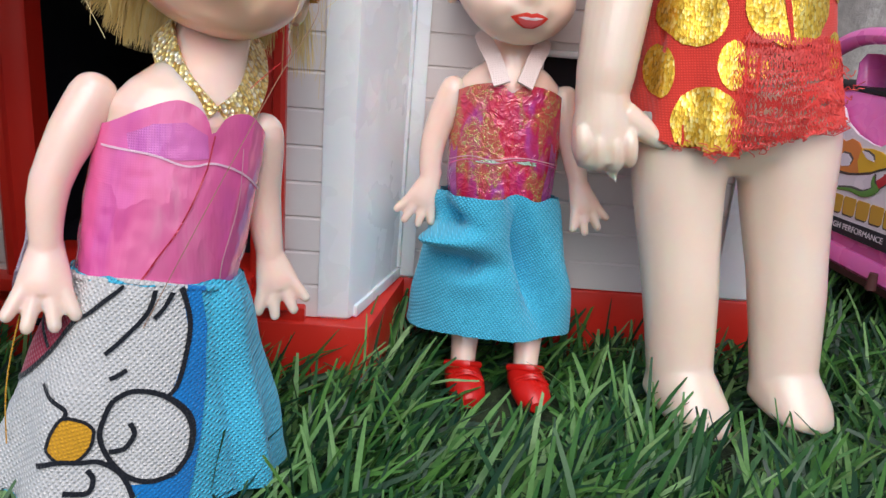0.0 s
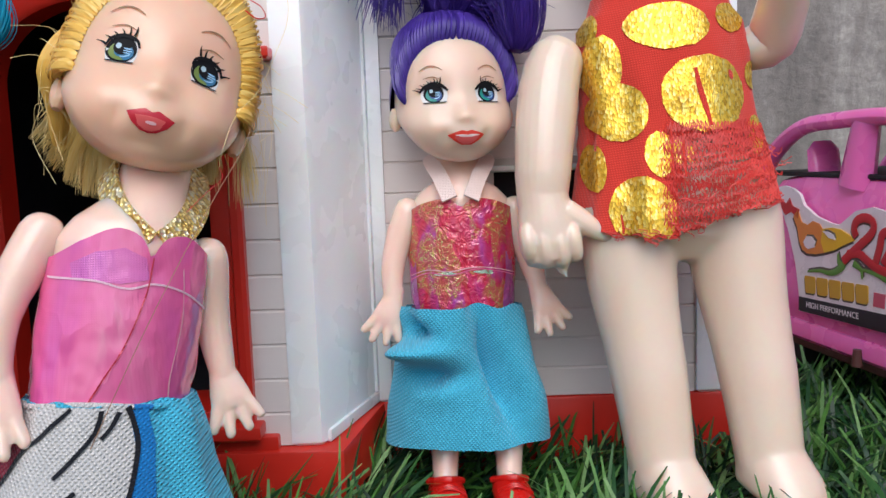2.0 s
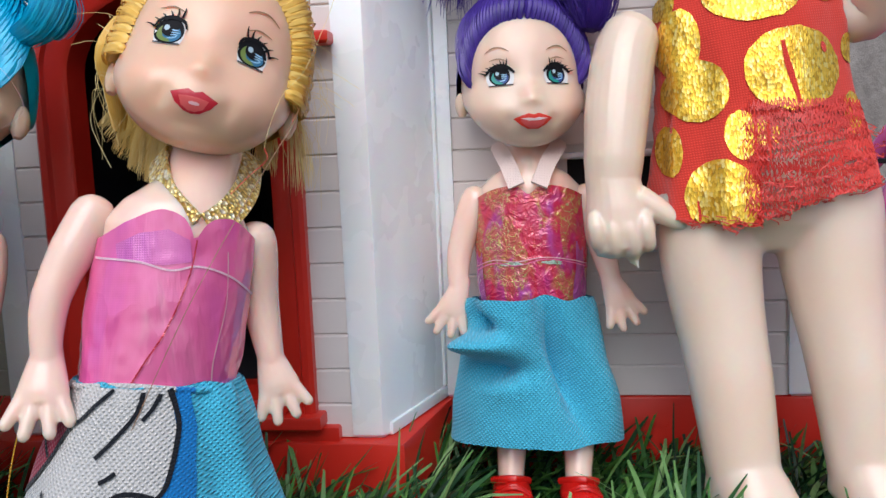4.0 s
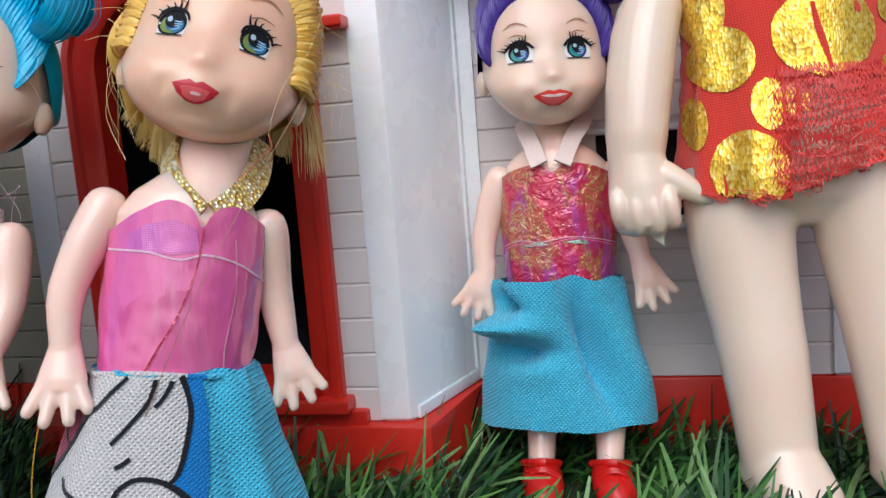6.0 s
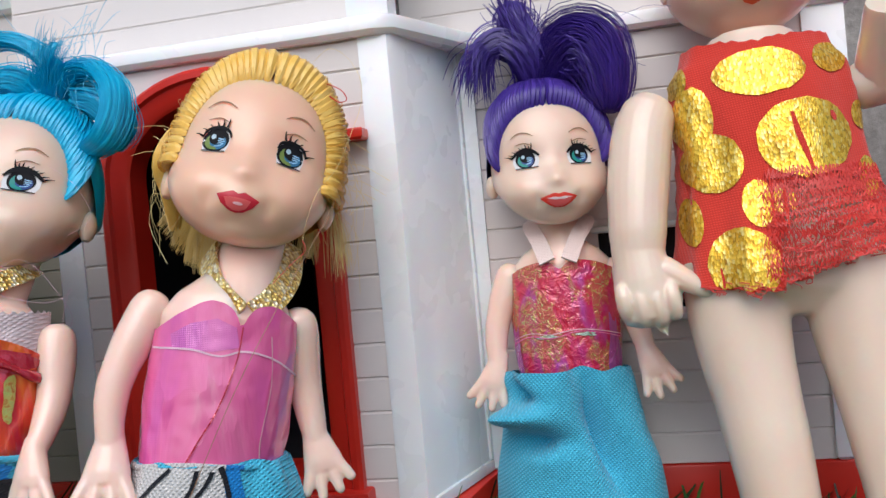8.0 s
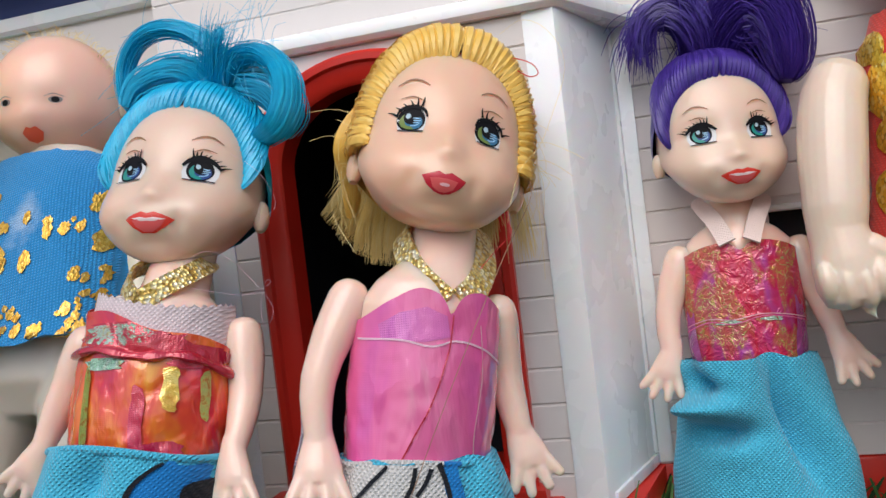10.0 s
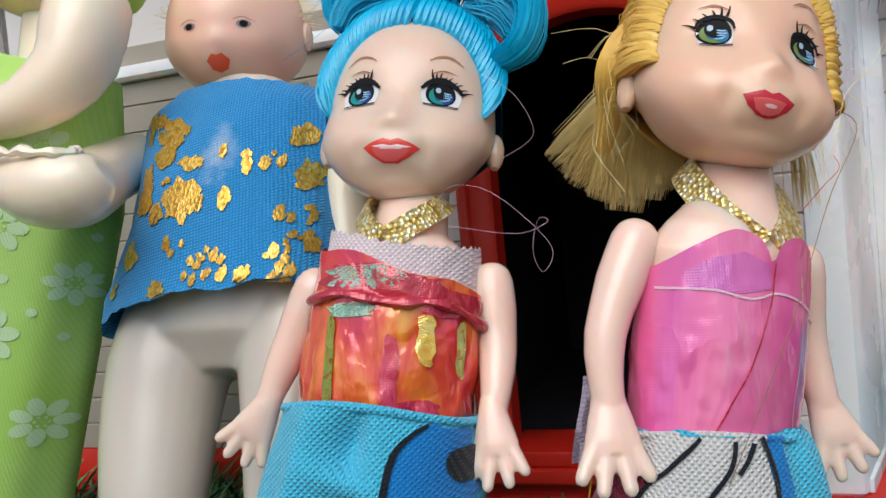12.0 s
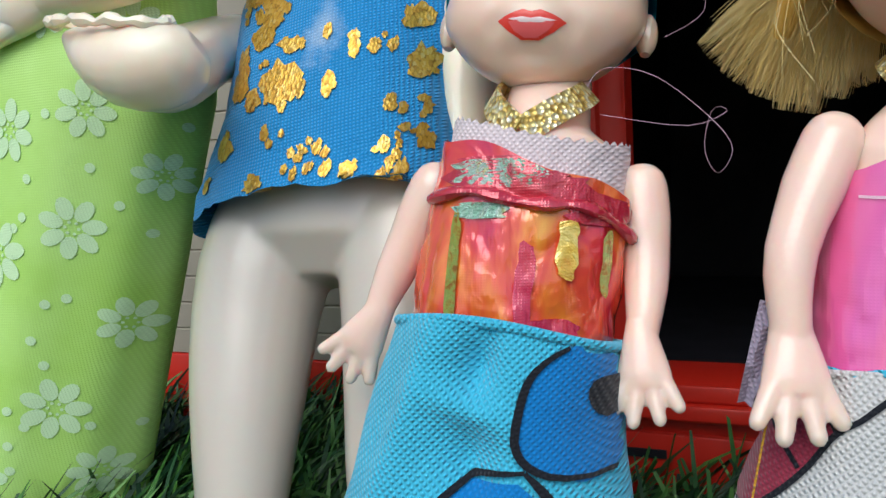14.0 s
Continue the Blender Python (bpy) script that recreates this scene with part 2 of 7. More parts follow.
def fleck_film(name, stops, patchy, lines):
    """Smooth glossy film: soft upright bands of colour, browned in places and there crossed by hair-thin bright cracks."""
    m, nt, p = node_mat(name, stops[0][1], 0.14, 0.2)
    mp = nt.nodes.new("ShaderNodeMapping")
    mp.inputs["Scale"].default_value = (1, 1, 0.30)
    nt.links.new(coords(nt), mp.inputs["Vector"])
    base = ramp(nt, noise_node(nt, 130, 3, 0.5, 0.4, mp.outputs[0]).outputs[0], stops)
    mq = nt.nodes.new("ShaderNodeMapping")
    mq.inputs["Location"].default_value = (0.31, 0.12, 0.2)
    mq.inputs["Scale"].default_value = (1, 1, 0.55)
    nt.links.new(coords(nt), mq.inputs["Vector"])
    where = noise_node(nt, 210, 3, 0.55, 0.5, mq.outputs[0])
    worn = ramp(nt, where.outputs[0], [(0.42, (0, 0, 0)), (0.52, (0.8, 0.8, 0.8))])
    crack = ramp(nt, noise_node(nt, 620, 2, 0.5, 0.6).outputs[0], [(0.470, (0, 0, 0)), (0.492, (0.9, 0.9, 0.9)), (0.508, (0.9, 0.9, 0.9)), (0.530, (0, 0, 0))])
    tint = ramp(nt, noise_node(nt, 330, 2).outputs[0], lines)
    seen = nt.nodes.new("ShaderNodeMath")
    seen.operation = "MULTIPLY"
    nt.links.new(crack, seen.inputs[0])
    nt.links.new(worn, seen.inputs[1])
    c = mix(nt, worn, base, patchy)
    nt.links.new(mix(nt, seen.outputs[0], c, tint), p.inputs["Base Color"])
    met = nt.nodes.new("ShaderNodeMapRange")
    met.inputs[3].default_value, met.inputs[4].default_value = 0.12, 0.55
    nt.links.new(seen.outputs[0], met.inputs[0])
    nt.links.new(met.outputs[0], p.inputs["Metallic"])
    fold = noise_node(nt, 360, 3, 0.6, 1.2)
    add = nt.nodes.new("ShaderNodeMath")
    add.operation = "MULTIPLY_ADD"
    nt.links.new(seen.outputs[0], add.inputs[0])
    add.inputs[1].default_value = 0.16
    nt.links.new(fold.outputs[0], add.inputs[2])
    p.inputs["Coat Weight"].default_value = 0.8
    p.inputs["Coat IOR"].default_value = 1.7
    p.inputs["Coat Roughness"].default_value = 0.05
    bump(nt, p, add.outputs[0], 0.55, 0.0014, True)
    return m


FOILRUBY = fleck_film("ruby_film", [(0.34, (0.44, 0.05, 0.40)), (0.43, (0.60, 0.02, 0.16)), (0.50, (0.66, 0.015, 0.06)), (0.60, (0.60, 0.02, 0.10)), (0.68, (0.50, 0.07, 0.40))], (0.55, 0.13, 0.075), [(0.40, (0.80, 0.52, 0.10)), (0.50, (0.72, 0.74, 0.14)), (0.58, (0.55, 0.85, 0.30)), (0.66, (0.85, 0.55, 0.16))])


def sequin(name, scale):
    """Rows of tiny metal flakes with dull gaps; their sparkle is painted in, a tone per flake."""
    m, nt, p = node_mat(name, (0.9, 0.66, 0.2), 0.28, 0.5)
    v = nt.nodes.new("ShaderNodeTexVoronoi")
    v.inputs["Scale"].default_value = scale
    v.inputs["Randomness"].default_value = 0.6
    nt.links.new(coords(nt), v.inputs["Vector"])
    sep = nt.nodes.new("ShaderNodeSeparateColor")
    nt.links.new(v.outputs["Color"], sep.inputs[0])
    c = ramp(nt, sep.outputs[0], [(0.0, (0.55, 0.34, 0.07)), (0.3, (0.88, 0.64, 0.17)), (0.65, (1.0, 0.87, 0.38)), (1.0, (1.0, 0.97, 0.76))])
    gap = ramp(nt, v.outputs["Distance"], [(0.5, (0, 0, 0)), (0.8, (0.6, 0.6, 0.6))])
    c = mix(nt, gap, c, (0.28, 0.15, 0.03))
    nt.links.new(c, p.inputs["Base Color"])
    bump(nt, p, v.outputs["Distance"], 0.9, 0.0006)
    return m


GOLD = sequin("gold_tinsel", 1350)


def gold_print(name, tone=1.0):
    """Gold leaf pressed on knit: small upright flakes of bright and brown gold, cracked apart."""
    m, nt, p = node_mat(name, (0.9, 0.6, 0.1), 0.36, 0.65)
    mp = nt.nodes.new("ShaderNodeMapping")
    mp.inputs["Scale"].default_value = (1, 0.6, 0.5)
    nt.links.new(coords(nt), mp.inputs["Vector"])
    v = nt.nodes.new("ShaderNodeTexVoronoi")
    v.inputs["Scale"].default_value = 2300
    v.inputs["Randomness"].default_value = 0.75
    nt.links.new(mp.outputs[0], v.inputs["Vector"])
    sep = nt.nodes.new("ShaderNodeSeparateColor")
    nt.links.new(v.outputs["Color"], sep.inputs[0])
    c = ramp(nt, sep.outputs[0], [(0.0, (0.62, 0.32, 0.02)), (0.25, (0.86, 0.50, 0.035)), (0.7, (0.98, 0.66, 0.08)), (1.0, (1.0, 0.80, 0.26))])
    gap = ramp(nt, v.outputs["Distance"], [(0.60, (0, 0, 0)), (0.85, (0.6, 0.6, 0.6))])
    c = mix(nt, 1 - tone, c, (0.45, 0.24, 0.07))
    nt.links.new(mix(nt, gap, c, (0.22, 0.08, 0.01)), p.inputs["Base Color"])
    add = nt.nodes.new("ShaderNodeMath")
    add.operation = "MULTIPLY_ADD"
    nt.links.new(sep.outputs[1], add.inputs[0])
    add.inputs[1].default_value = 0.7
    nt.links.new(v.outputs["Distance"], add.inputs[2])
    bump(nt, p, add.outputs[0], 0.35, 0.0003)
    return m


GOLDLEAF = gold_print("gold_leaf_print")
GOLDBROWN = gold_print("brown_gold_print", 0.55)


# ---- building helpers ----
class Geo:
    """Gathers vertices, faces and material slots of one mesh."""

    def __init__(self):
        self.v, self.f, self.m, self.mats = [], [], [], []

    def slot(self, mat):
        if mat not in self.mats:
            self.mats.append(mat)
        return self.mats.index(mat)

    def add(self, verts, faces, mat):
        k, s = len(self.v), self.slot(mat)
        self.v += [tuple(p) for p in verts]
        self.f += [tuple(i + k for i in f) for f in faces]
        self.m += [s] * len(faces)

    def loft(self, rings, mat, cap0=False, cap1=False, closed=True):
        n = len(rings[0])
        verts = [p for r in rings for p in r]
        faces = []
        for i in range(len(rings) - 1):
            for j in range(n if closed else n - 1):
                a, b = i * n + j, i * n + (j + 1) % n
                faces.append((a, b, b + n, a + n))
        if cap0:
            faces.append(tuple(range(n))[::-1])
        if cap1:
            faces.append(tuple(range(len(verts) - n, len(verts))))
        self.add(verts, faces, mat)

    def tube(self, pts, radii, mat, n=10, flat=1.0, wide=None):
        """A tapered round limb or thread through points, with rounded ends; flat squeezes it across 'wide'."""
        pts = [Vector(p) for p in pts]
        if isinstance(radii, (int, float)):
            radii = [radii] * len(pts)
        rings, side = [], None
        flats = flat if isinstance(flat, (list, tuple)) else [flat] * len(pts)
        for i, p in enumerate(pts):
            d = (pts[min(i + 1, len(pts) - 1)] - pts[max(i - 1, 0)])
            d = d.normalized() if d.length > 1e-9 else Vector((0, 0, 1))
            if side is None:
                ref = Vector(wide) if wide is not None else (Vector((1, 0, 0)) if abs(d.x) < 0.8 else Vector((0, 1, 0)))
            else:
                ref = side
            side = (ref - d * ref.dot(d)).normalized()
            up = d.cross(side)
            r = radii[i]
            rings.append([p + side * math.cos(a) * r + up * math.sin(a) * r * flats[i] for a in (2 * math.pi * k / n for k in range(n))])
        self.loft(rings, mat, True, True)

    def ball(self, c, r, mat, n=12, m=8, rot=None):
        c = Vector(c)
        r = r if isinstance(r, (tuple, list)) else (r, r, r)
        rings = []
        for i in range(1, m):
            t = math.pi * i / m
            ring = []
            for k in range(n):
                a = 2 * math.pi * k / n
                p = Vector((math.sin(t) * math.cos(a) * r[0], math.sin(t) * math.sin(a) * r[1], -math.cos(t) * r[2]))
                ring.append(c + (rot @ p if rot is not None else p))
            rings.append(ring)
        self.loft(rings, mat, True, True)

    def box(self, lo, hi, mat, b=0.0):
        """A box with chamfered edges."""
        lo, hi = Vector(lo), Vector(hi)
        if not b:
            vs = [(x, y, z) for z in (lo.z, hi.z) for x, y in ((lo.x, lo.y), (hi.x, lo.y), (hi.x, hi.y), (lo.x, hi.y))]
            self.add(vs, [(3, 2, 1, 0), (4, 5, 6, 7), (0, 1, 5, 4), (1, 2, 6, 5), (2, 3, 7, 6), (3, 0, 4, 7)], mat)
            return
        self.slab([(lo.x, lo.y), (hi.x, lo.y), (hi.x, hi.y), (lo.x, hi.y)], lo.z, hi.z, mat, b)

    def slab(self, plan, z0, z1, mat, b=0.0005):
        """A plan outline, drawn counter-clockwise, raised from z0 to z1 with softened rims."""
        def inset(d):
            out, n = [], len(plan)
            for i in range(n):
                p0, p, p1 = (Vector(plan[(i + k) % n]).to_2d() for k in (-1, 0, 1))
                e0, e1 = (p - p0).normalized(), (p1 - p).normalized()
                n0, n1 = Vector((-e0.y, e0.x)), Vector((-e1.y, e1.x))
                h = n0 + n1
                out.append(p + h * (d / max(0.3, h.dot(n0))))
            return out
        rings = []
        for z, d in ((z0, b), (z0 + b, 0.0), (z1 - b, 0.0), (z1 - b * 0.3, b * 0.3), (z1, b)):
            rings.append([(q.x, q.y, z) for q in inset(d)])
        self.loft(rings, mat, True, True)

    def mesh(self, name, smooth=True):
        me = bpy.data.meshes.new(name)
        me.from_pydata(self.v, [], self.f)
        for mt in self.mats:
            me.materials.append(mt)
        me.polygons.foreach_set("material_index", self.m)
        me.polygons.foreach_set("use_smooth", [smooth] * len(self.f))
        me.update()
        bm = bmesh.new()
        bm.from_mesh(me)
        bmesh.ops.recalc_face_normals(bm, faces=bm.faces)
        if smooth:
            for e in bm.edges:
                if len(e.link_faces) == 2 and e.calc_face_angle(0) > 0.75:
                    e.smooth = False
        bm.to_mesh(me)
        bm.free()
        return me


def thing(name, geo, label, category, group="", kind="", smooth=True):
    return tagged(new(name, geo.mesh(name, smooth)), label, category, group, kind)


def part(name, geo, parent, label="", smooth=True, kind=""):
    ob = new(name, geo.mesh(name, smooth) if isinstance(geo, Geo) else geo)
    ob.parent = parent
    return tagged(ob, label, kind=kind)


def empty(name, label, category, kind="", at=(0, 0, 0)):
    ob = new(name)
    ob.location = at
    ob.empty_display_size = 0.01
    return tagged(ob, label, category, kind=kind)


def lerp(a, b, t):
    return a + (b - a) * t


def fuse(into, src, mat, voxel, soft=6):
    """Melts the overlapping limbs of src into one moulded skin and adds it to the mesh."""
    tmp = bpy.data.objects.new("melt", src.mesh("melt"))
    scene.collection.objects.link(tmp)
    r = tmp.modifiers.new("melt", "REMESH")
    r.mode, r.voxel_size = "VOXEL", voxel
    if soft:
        k = tmp.modifiers.new("soft", "SMOOTH")
        k.factor, k.iterations = 0.5, soft
    me = bpy.data.meshes.new_from_object(tmp.evaluated_get(bpy.context.evaluated_depsgraph_get()))
    into.add([v.co[:] for v in me.vertices], [tuple(f.vertices) for f in me.polygons], mat)
    bpy.data.objects.remove(tmp)
    bpy.data.meshes.remove(me)


def smooth_path(pts, n):
    """Points along a Catmull-Rom curve."""
    pts = [Vector(p) for p in pts]
    out = []
    segs = len(pts) - 1
    for i in range(n):
        u = i / (n - 1) * segs
        k = min(int(u), segs - 1)
        f = u - k
        p0, p1, p2, p3 = pts[max(k - 1, 0)], pts[k], pts[k + 1], pts[min(k + 2, segs)]
        out.append(0.5 * ((2 * p1) + (p2 - p0) * f + (2 * p0 - 5 * p1 + 4 * p2 - p3) * f * f + (3 * p1 - p0 - 3 * p2 + p3) * f ** 3))
    return out


def on_surface(tree, x, z, frm, off):
    """The place on a surface met from the front at local x, z of a frame, lifted by off."""
    o = frm @ Vector((x, -0.06, z))
    d = frm.to_3x3() @ Vector((0, 1, 0))
    hit, nor, _, _ = tree.ray_cast(o, d)
    if hit is None:
        return None
    if nor.dot(d) > 0:
        nor = -nor
    return hit + nor * off


def patch(geo, tree, frm, outline, mat, off=0.00012, rings=4):
    """A flat painted shape laid on a surface: an outline round its middle, followed over the curve."""
    if rings > 4:
        dense = []
        for (x0, z0), (x1, z1) in zip(outline, outline[1:] + outline[:1]):
            m = max(1, int(math.hypot(x1 - x0, z1 - z0) / 0.0007))
            dense += [(lerp(x0, x1, q / m), lerp(z0, z1, q / m)) for q in range(m)]
        outline = dense
        rings *= 2
    cx = sum(p[0] for p in outline) / len(outline)
    cz = sum(p[1] for p in outline) / len(outline)
    mid = on_surface(tree, cx, cz, frm, off)
    if mid is None:
        return
    rows = []
    for k in range(1, rings + 1):
        row = []
        for x, z in outline:
            p = on_surface(tree, lerp(cx, x, k / rings), lerp(cz, z, k / rings), frm, off)
            row.append(p if p is not None else (rows[-1][len(row)] if rows else mid))
        rows.append(row)
    n = len(outline)
    verts = [mid] + [p for r in rows for p in r]
    faces = [(0, 1 + i, 1 + (i + 1) % n) for i in range(n)]
    for k in range(rings - 1):
        for i in range(n):
            a, b = 1 + k * n + i, 1 + k * n + (i + 1) % n
            faces.append((a, a + n, b + n, b))
    geo.add(verts, faces, mat)


def stroke(geo, tree, frm, line, width, mat, off=0.0002, n=14):
    """A painted line of changing width laid on a surface."""
    pts = smooth_path([(x, 0, z) for x, z in line], n)
    left, right = [], []
    for i, p in enumerate(pts):
        d = (pts[min(i + 1, n - 1)] - pts[max(i - 1, 0)]).normalized()
        t = i / (n - 1)
        w = width * (0.35 + 0.65 * math.sin(math.pi * min(max(t, 0.08), 0.92))) if not isinstance(width, tuple) else lerp(width[0], width[1], t)
        a = on_surface(tree, p.x - d.z * w / 2, p.z + d.x * w / 2, frm, off)
        b = on_surface(tree, p.x + d.z * w / 2, p.z - d.x * w / 2, frm, off)
        if a is None or b is None:
            continue
        left.append(a)
        right.append(b)
    m = len(left)
    if m > 1:
        geo.add(left + right, [(i, i + 1, m + i + 1, m + i) for i in range(m - 1)], mat)


def oval(cx, cz, rx, rz, n=20, tilt=0.0, power=1.0):
    out = []
    for k in range(n):
        a = 2 * math.pi * k / n
        c, s = math.cos(a), math.sin(a)
        x = rx * math.copysign(abs(c) ** power, c)
        z = rz * math.copysign(abs(s) ** power, s)
        out.append((cx + x * math.cos(tilt) - z * math.sin(tilt), cz + x * math.sin(tilt) + z * math.cos(tilt)))
    return out


def surface_tree(geo, first):
    """A search tree of the faces added to geo since face number first."""
    from mathutils.bvhtree import BVHTree
    return BVHTree.FromPolygons([Vector(p) for p in geo.v], geo.f[first:])


# ---- ground and distance ----
GROUND_Z = -0.0095


def build_ground():
    m, nt, p = node_mat("turf_backing", (0.02, 0.035, 0.015), 0.9)
    c = ramp(nt, noise_node(nt, 500, 4).outputs[0], [(0.3, (0.008, 0.016, 0.006)), (0.7, (0.035, 0.06, 0.02))])
    nt.links.new(c, p.inputs["Base Color"])
    bump(nt, p, noise_node(nt, 900, 3).outputs[0], 0.8, 0.001)
    g = Geo()
    xs = [-400, -20, -2, -0.6, -0.3, 0, 0.3, 0.6, 2, 20, 400]
    verts = [(x, y, GROUND_Z) for y in xs for x in xs]
    n = len(xs)
    g.add(verts, [(j * n + i, j * n + i + 1, (j + 1) * n + i + 1, (j + 1) * n + i) for j in range(n - 1) for i in range(n - 1)], m)
    thing("ground", g, "dark backing of a green artificial turf mat", "ground", kind="structure")


def build_wall():
    m, nt, p = node_mat("old_concrete", (0.2, 0.18, 0.17), 0.85)
    mp = nt.nodes.new("ShaderNodeMapping")
    mp.inputs["Scale"].default_value = (1.0, 1.0, 0.22)
    nt.links.new(coords(nt), mp.inputs["Vector"])
    streak = noise_node(nt, 26, 6, 0.65, 0.4, mp.outputs[0])
    fine = noise_node(nt, 160, 6, 0.7)
    c = ramp(nt, streak.outputs[0], [(0.3, (0.19, 0.17, 0.155)), (0.5, (0.36, 0.325, 0.295)), (0.66, (0.55, 0.51, 0.47)), (0.8, (0.68, 0.645, 0.61))])
    c = mix(nt, ramp(nt, fine.outputs[0], [(0.35, (0.5, 0.5, 0.5)), (0.7, (1, 1, 1))]), (0.1, 0.09, 0.085), c)
    nt.links.new(c, p.inputs["Base Color"])
    bump(nt, p, fine.outputs[0], 0.5, 0.004)
    g = Geo()
    g.box((-1.6, 0.46, GROUND_Z), (1.6, 0.56, 0.85), m, 0.004)
    thing("wall_north", g, "stained grey concrete wall behind the toy house", "wall", kind="structure")


build_ground()
build_wall()


# ---- toy house ----
Z0 = 0.0118          # top of the red plinth
BAY_Y = 0.1625       # front of the door bay
WING_Y = 0.192       # front of the side wings
BAY_L, BAY_R = -0.0885, -0.0045
CX, HALF, SPRING, RISE = -0.0467, 0.0284, 0.0894, 0.0233
EAVE = 0.1145
# the plan above is drawn small and enlarged about this point
HOUSE_FROM, HOUSE_SIZE = Vector((0.020, 0.0, 0.0712)), 1.037


def arch_x(z, half, rise):
    if z <= SPRING:
        return half
    k = (z - SPRING) / rise
    return half * math.sqrt(1 - k * k) if k < 1 else 0.0


def build_house():
    house = empty("toy_house", "white plastic toy house with red plinth and arched red doorway", "toy house", at=(CX, 0.2, GROUND_Z))
    house_at = house.location.copy()

    def hp(name, geo, label="", parent=house, smooth=True):
        geo.v = [tuple(HOUSE_FROM + (Vector(p) - HOUSE_FROM) * HOUSE_SIZE - house_at) for p in geo.v]
        return part(name, geo, parent, label, smooth)

    # plinth with its stepped bay
    g = Geo()
    g.slab([(-0.225, WING_Y - 0.001), (BAY_L - 0.012, WING_Y - 0.001), (BAY_L - 0.005, 0.1590), (0.0003, 0.1590), (0.0064, WING_Y - 0.001), (0.0945, WING_Y - 0.001), (0.0945, 0.33), (-0.225, 0.33)], GROUND_Z, Z0, RED, 0.0006)
    g.slab([(-0.0800, 0.1600), (-0.0135, 0.1600), (-0.0135, 0.1640), (-0.0800, 0.1640)], Z0 - 0.001, 0.0148, RED, 0.0005)
    g.slab([(-0.0785, 0.1572), (-0.0165, 0.1572), (-0.0165, 0.1660), (-0.0785, 0.1660)], 0.0146, 0.0178, RED, 0.0006)
    hp("plinth", g, "glossy red plastic plinth with a stepped sill")
    g = Geo()
    # near-black block paints the dark depth of the slot
    g.box((-0.0725, 0.1586, 0.0072), (-0.0622, 0.1596, 0.0088), UNLIT)
    hp("slot", g)

    # walls behind the boards
    def arch_panel(half, rise, z_low, z_top, y, x_l, x_r, thick, mat):
        """An upright panel with an arched opening through it."""
        gg = Geo()
        n = 20
        inner = [(CX - half, z_low)] + [(CX - half * math.cos(math.pi * k / n), SPRING + rise * math.sin(math.pi * k / n)) for k in range(n + 1)] + [(CX + half, z_low)]
        outer = [(x_l, z_low)]
        for k in range(n + 1):
            a = math.pi * k / n
            x = CX - (CX - x_l) * math.cos(a) * 1.5 if a < math.pi / 2 else CX - (x_r - CX) * math.cos(a) * 1.5
            outer.append((min(max(x, x_l), x_r), z_top if 0.25 * math.pi < a < 0.75 * math.pi else lerp(z_low, z_top, min(1, math.sin(a) / math.sin(math.pi / 4)))))
        outer.append((x_r, z_low))
        rings = [[(x, y, z) for x, z in outer], [(x, y, z) for x, z in inner], [(x, y + thick, z) for x, z in inner], [(x, y + thick, z) for x, z in outer]]
        gg.loft(rings, mat, closed=False)
        return gg
    hp("bay_wall", arch_panel(HALF - 0.004, RISE - 0.004, 0.0165, EAVE + 0.002, BAY_Y + 0.001, BAY_L + 0.001, BAY_R - 0.001, 0.002, SIDING), smooth=False)

    # red arched frame, proud of the wall, with a bead on its outer edge
    g = Geo()
    n = 28
    prof = [(0.0, 0.0005), (0.0, -0.0022), (0.0008, -0.0030), (0.0022, -0.0030), (0.0027, -0.0020), (0.0062, -0.0014), (0.0070, -0.0006), (0.0070, 0.0060)]
    rings = []
    for k in range(n + 7):
        if k < 3:
            u, base_z = 0.0, lerp(0.017, SPRING, k / 3)
        elif k > n + 3:
            u, base_z = math.pi, lerp(SPRING, 0.017, (k - n - 3) / 3)
        else:
            u, base_z = math.pi * (k - 3) / n, SPRING
        rings.append([(CX - (HALF - d) * math.cos(u), BAY_Y + dy, base_z + (RISE - d * 0.97) * math.sin(u)) for d, dy in prof])
    g.loft(rings, RED, closed=False)
    hp("door_frame", g, "red arched plastic door frame")
    g = Geo()
    g.slab([(CX - 0.0225, 0.1585), (CX + 0.0225, 0.1585), (CX + 0.0225, 0.1750), (CX - 0.0225, 0.1750)], 0.0176, 0.0212, RED, 0.0007)
    hp("door_sill", g)
    g = Geo()
    g.slab([(-0.0205, 0.1575), (-0.0105, 0.1575), (-0.0105, 0.1625), (-0.0205, 0.1625)], 0.0925, 0.0950, RED, 0.0005)
    hp("hinge", g, "small red hinge tab")

    # dark inside: near-black liner puts the enclosed room's shade into its colour
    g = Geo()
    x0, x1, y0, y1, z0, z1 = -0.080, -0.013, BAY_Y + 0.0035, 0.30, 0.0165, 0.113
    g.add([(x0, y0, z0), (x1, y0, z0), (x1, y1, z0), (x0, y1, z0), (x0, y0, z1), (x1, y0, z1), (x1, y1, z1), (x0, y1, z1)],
          [(0, 1, 2, 3), (7, 6, 5, 4), (1, 5, 6, 2), (0, 3, 7, 4), (3, 2, 6, 7)], UNLIT)
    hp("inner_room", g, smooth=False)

    # corner posts
    def post(name, plan):
        gg = Geo()
        gg.slab(plan, Z0, EAVE + 0.001, WHITE, 0.0008)
        return hp(name, gg, "white plastic corner post")
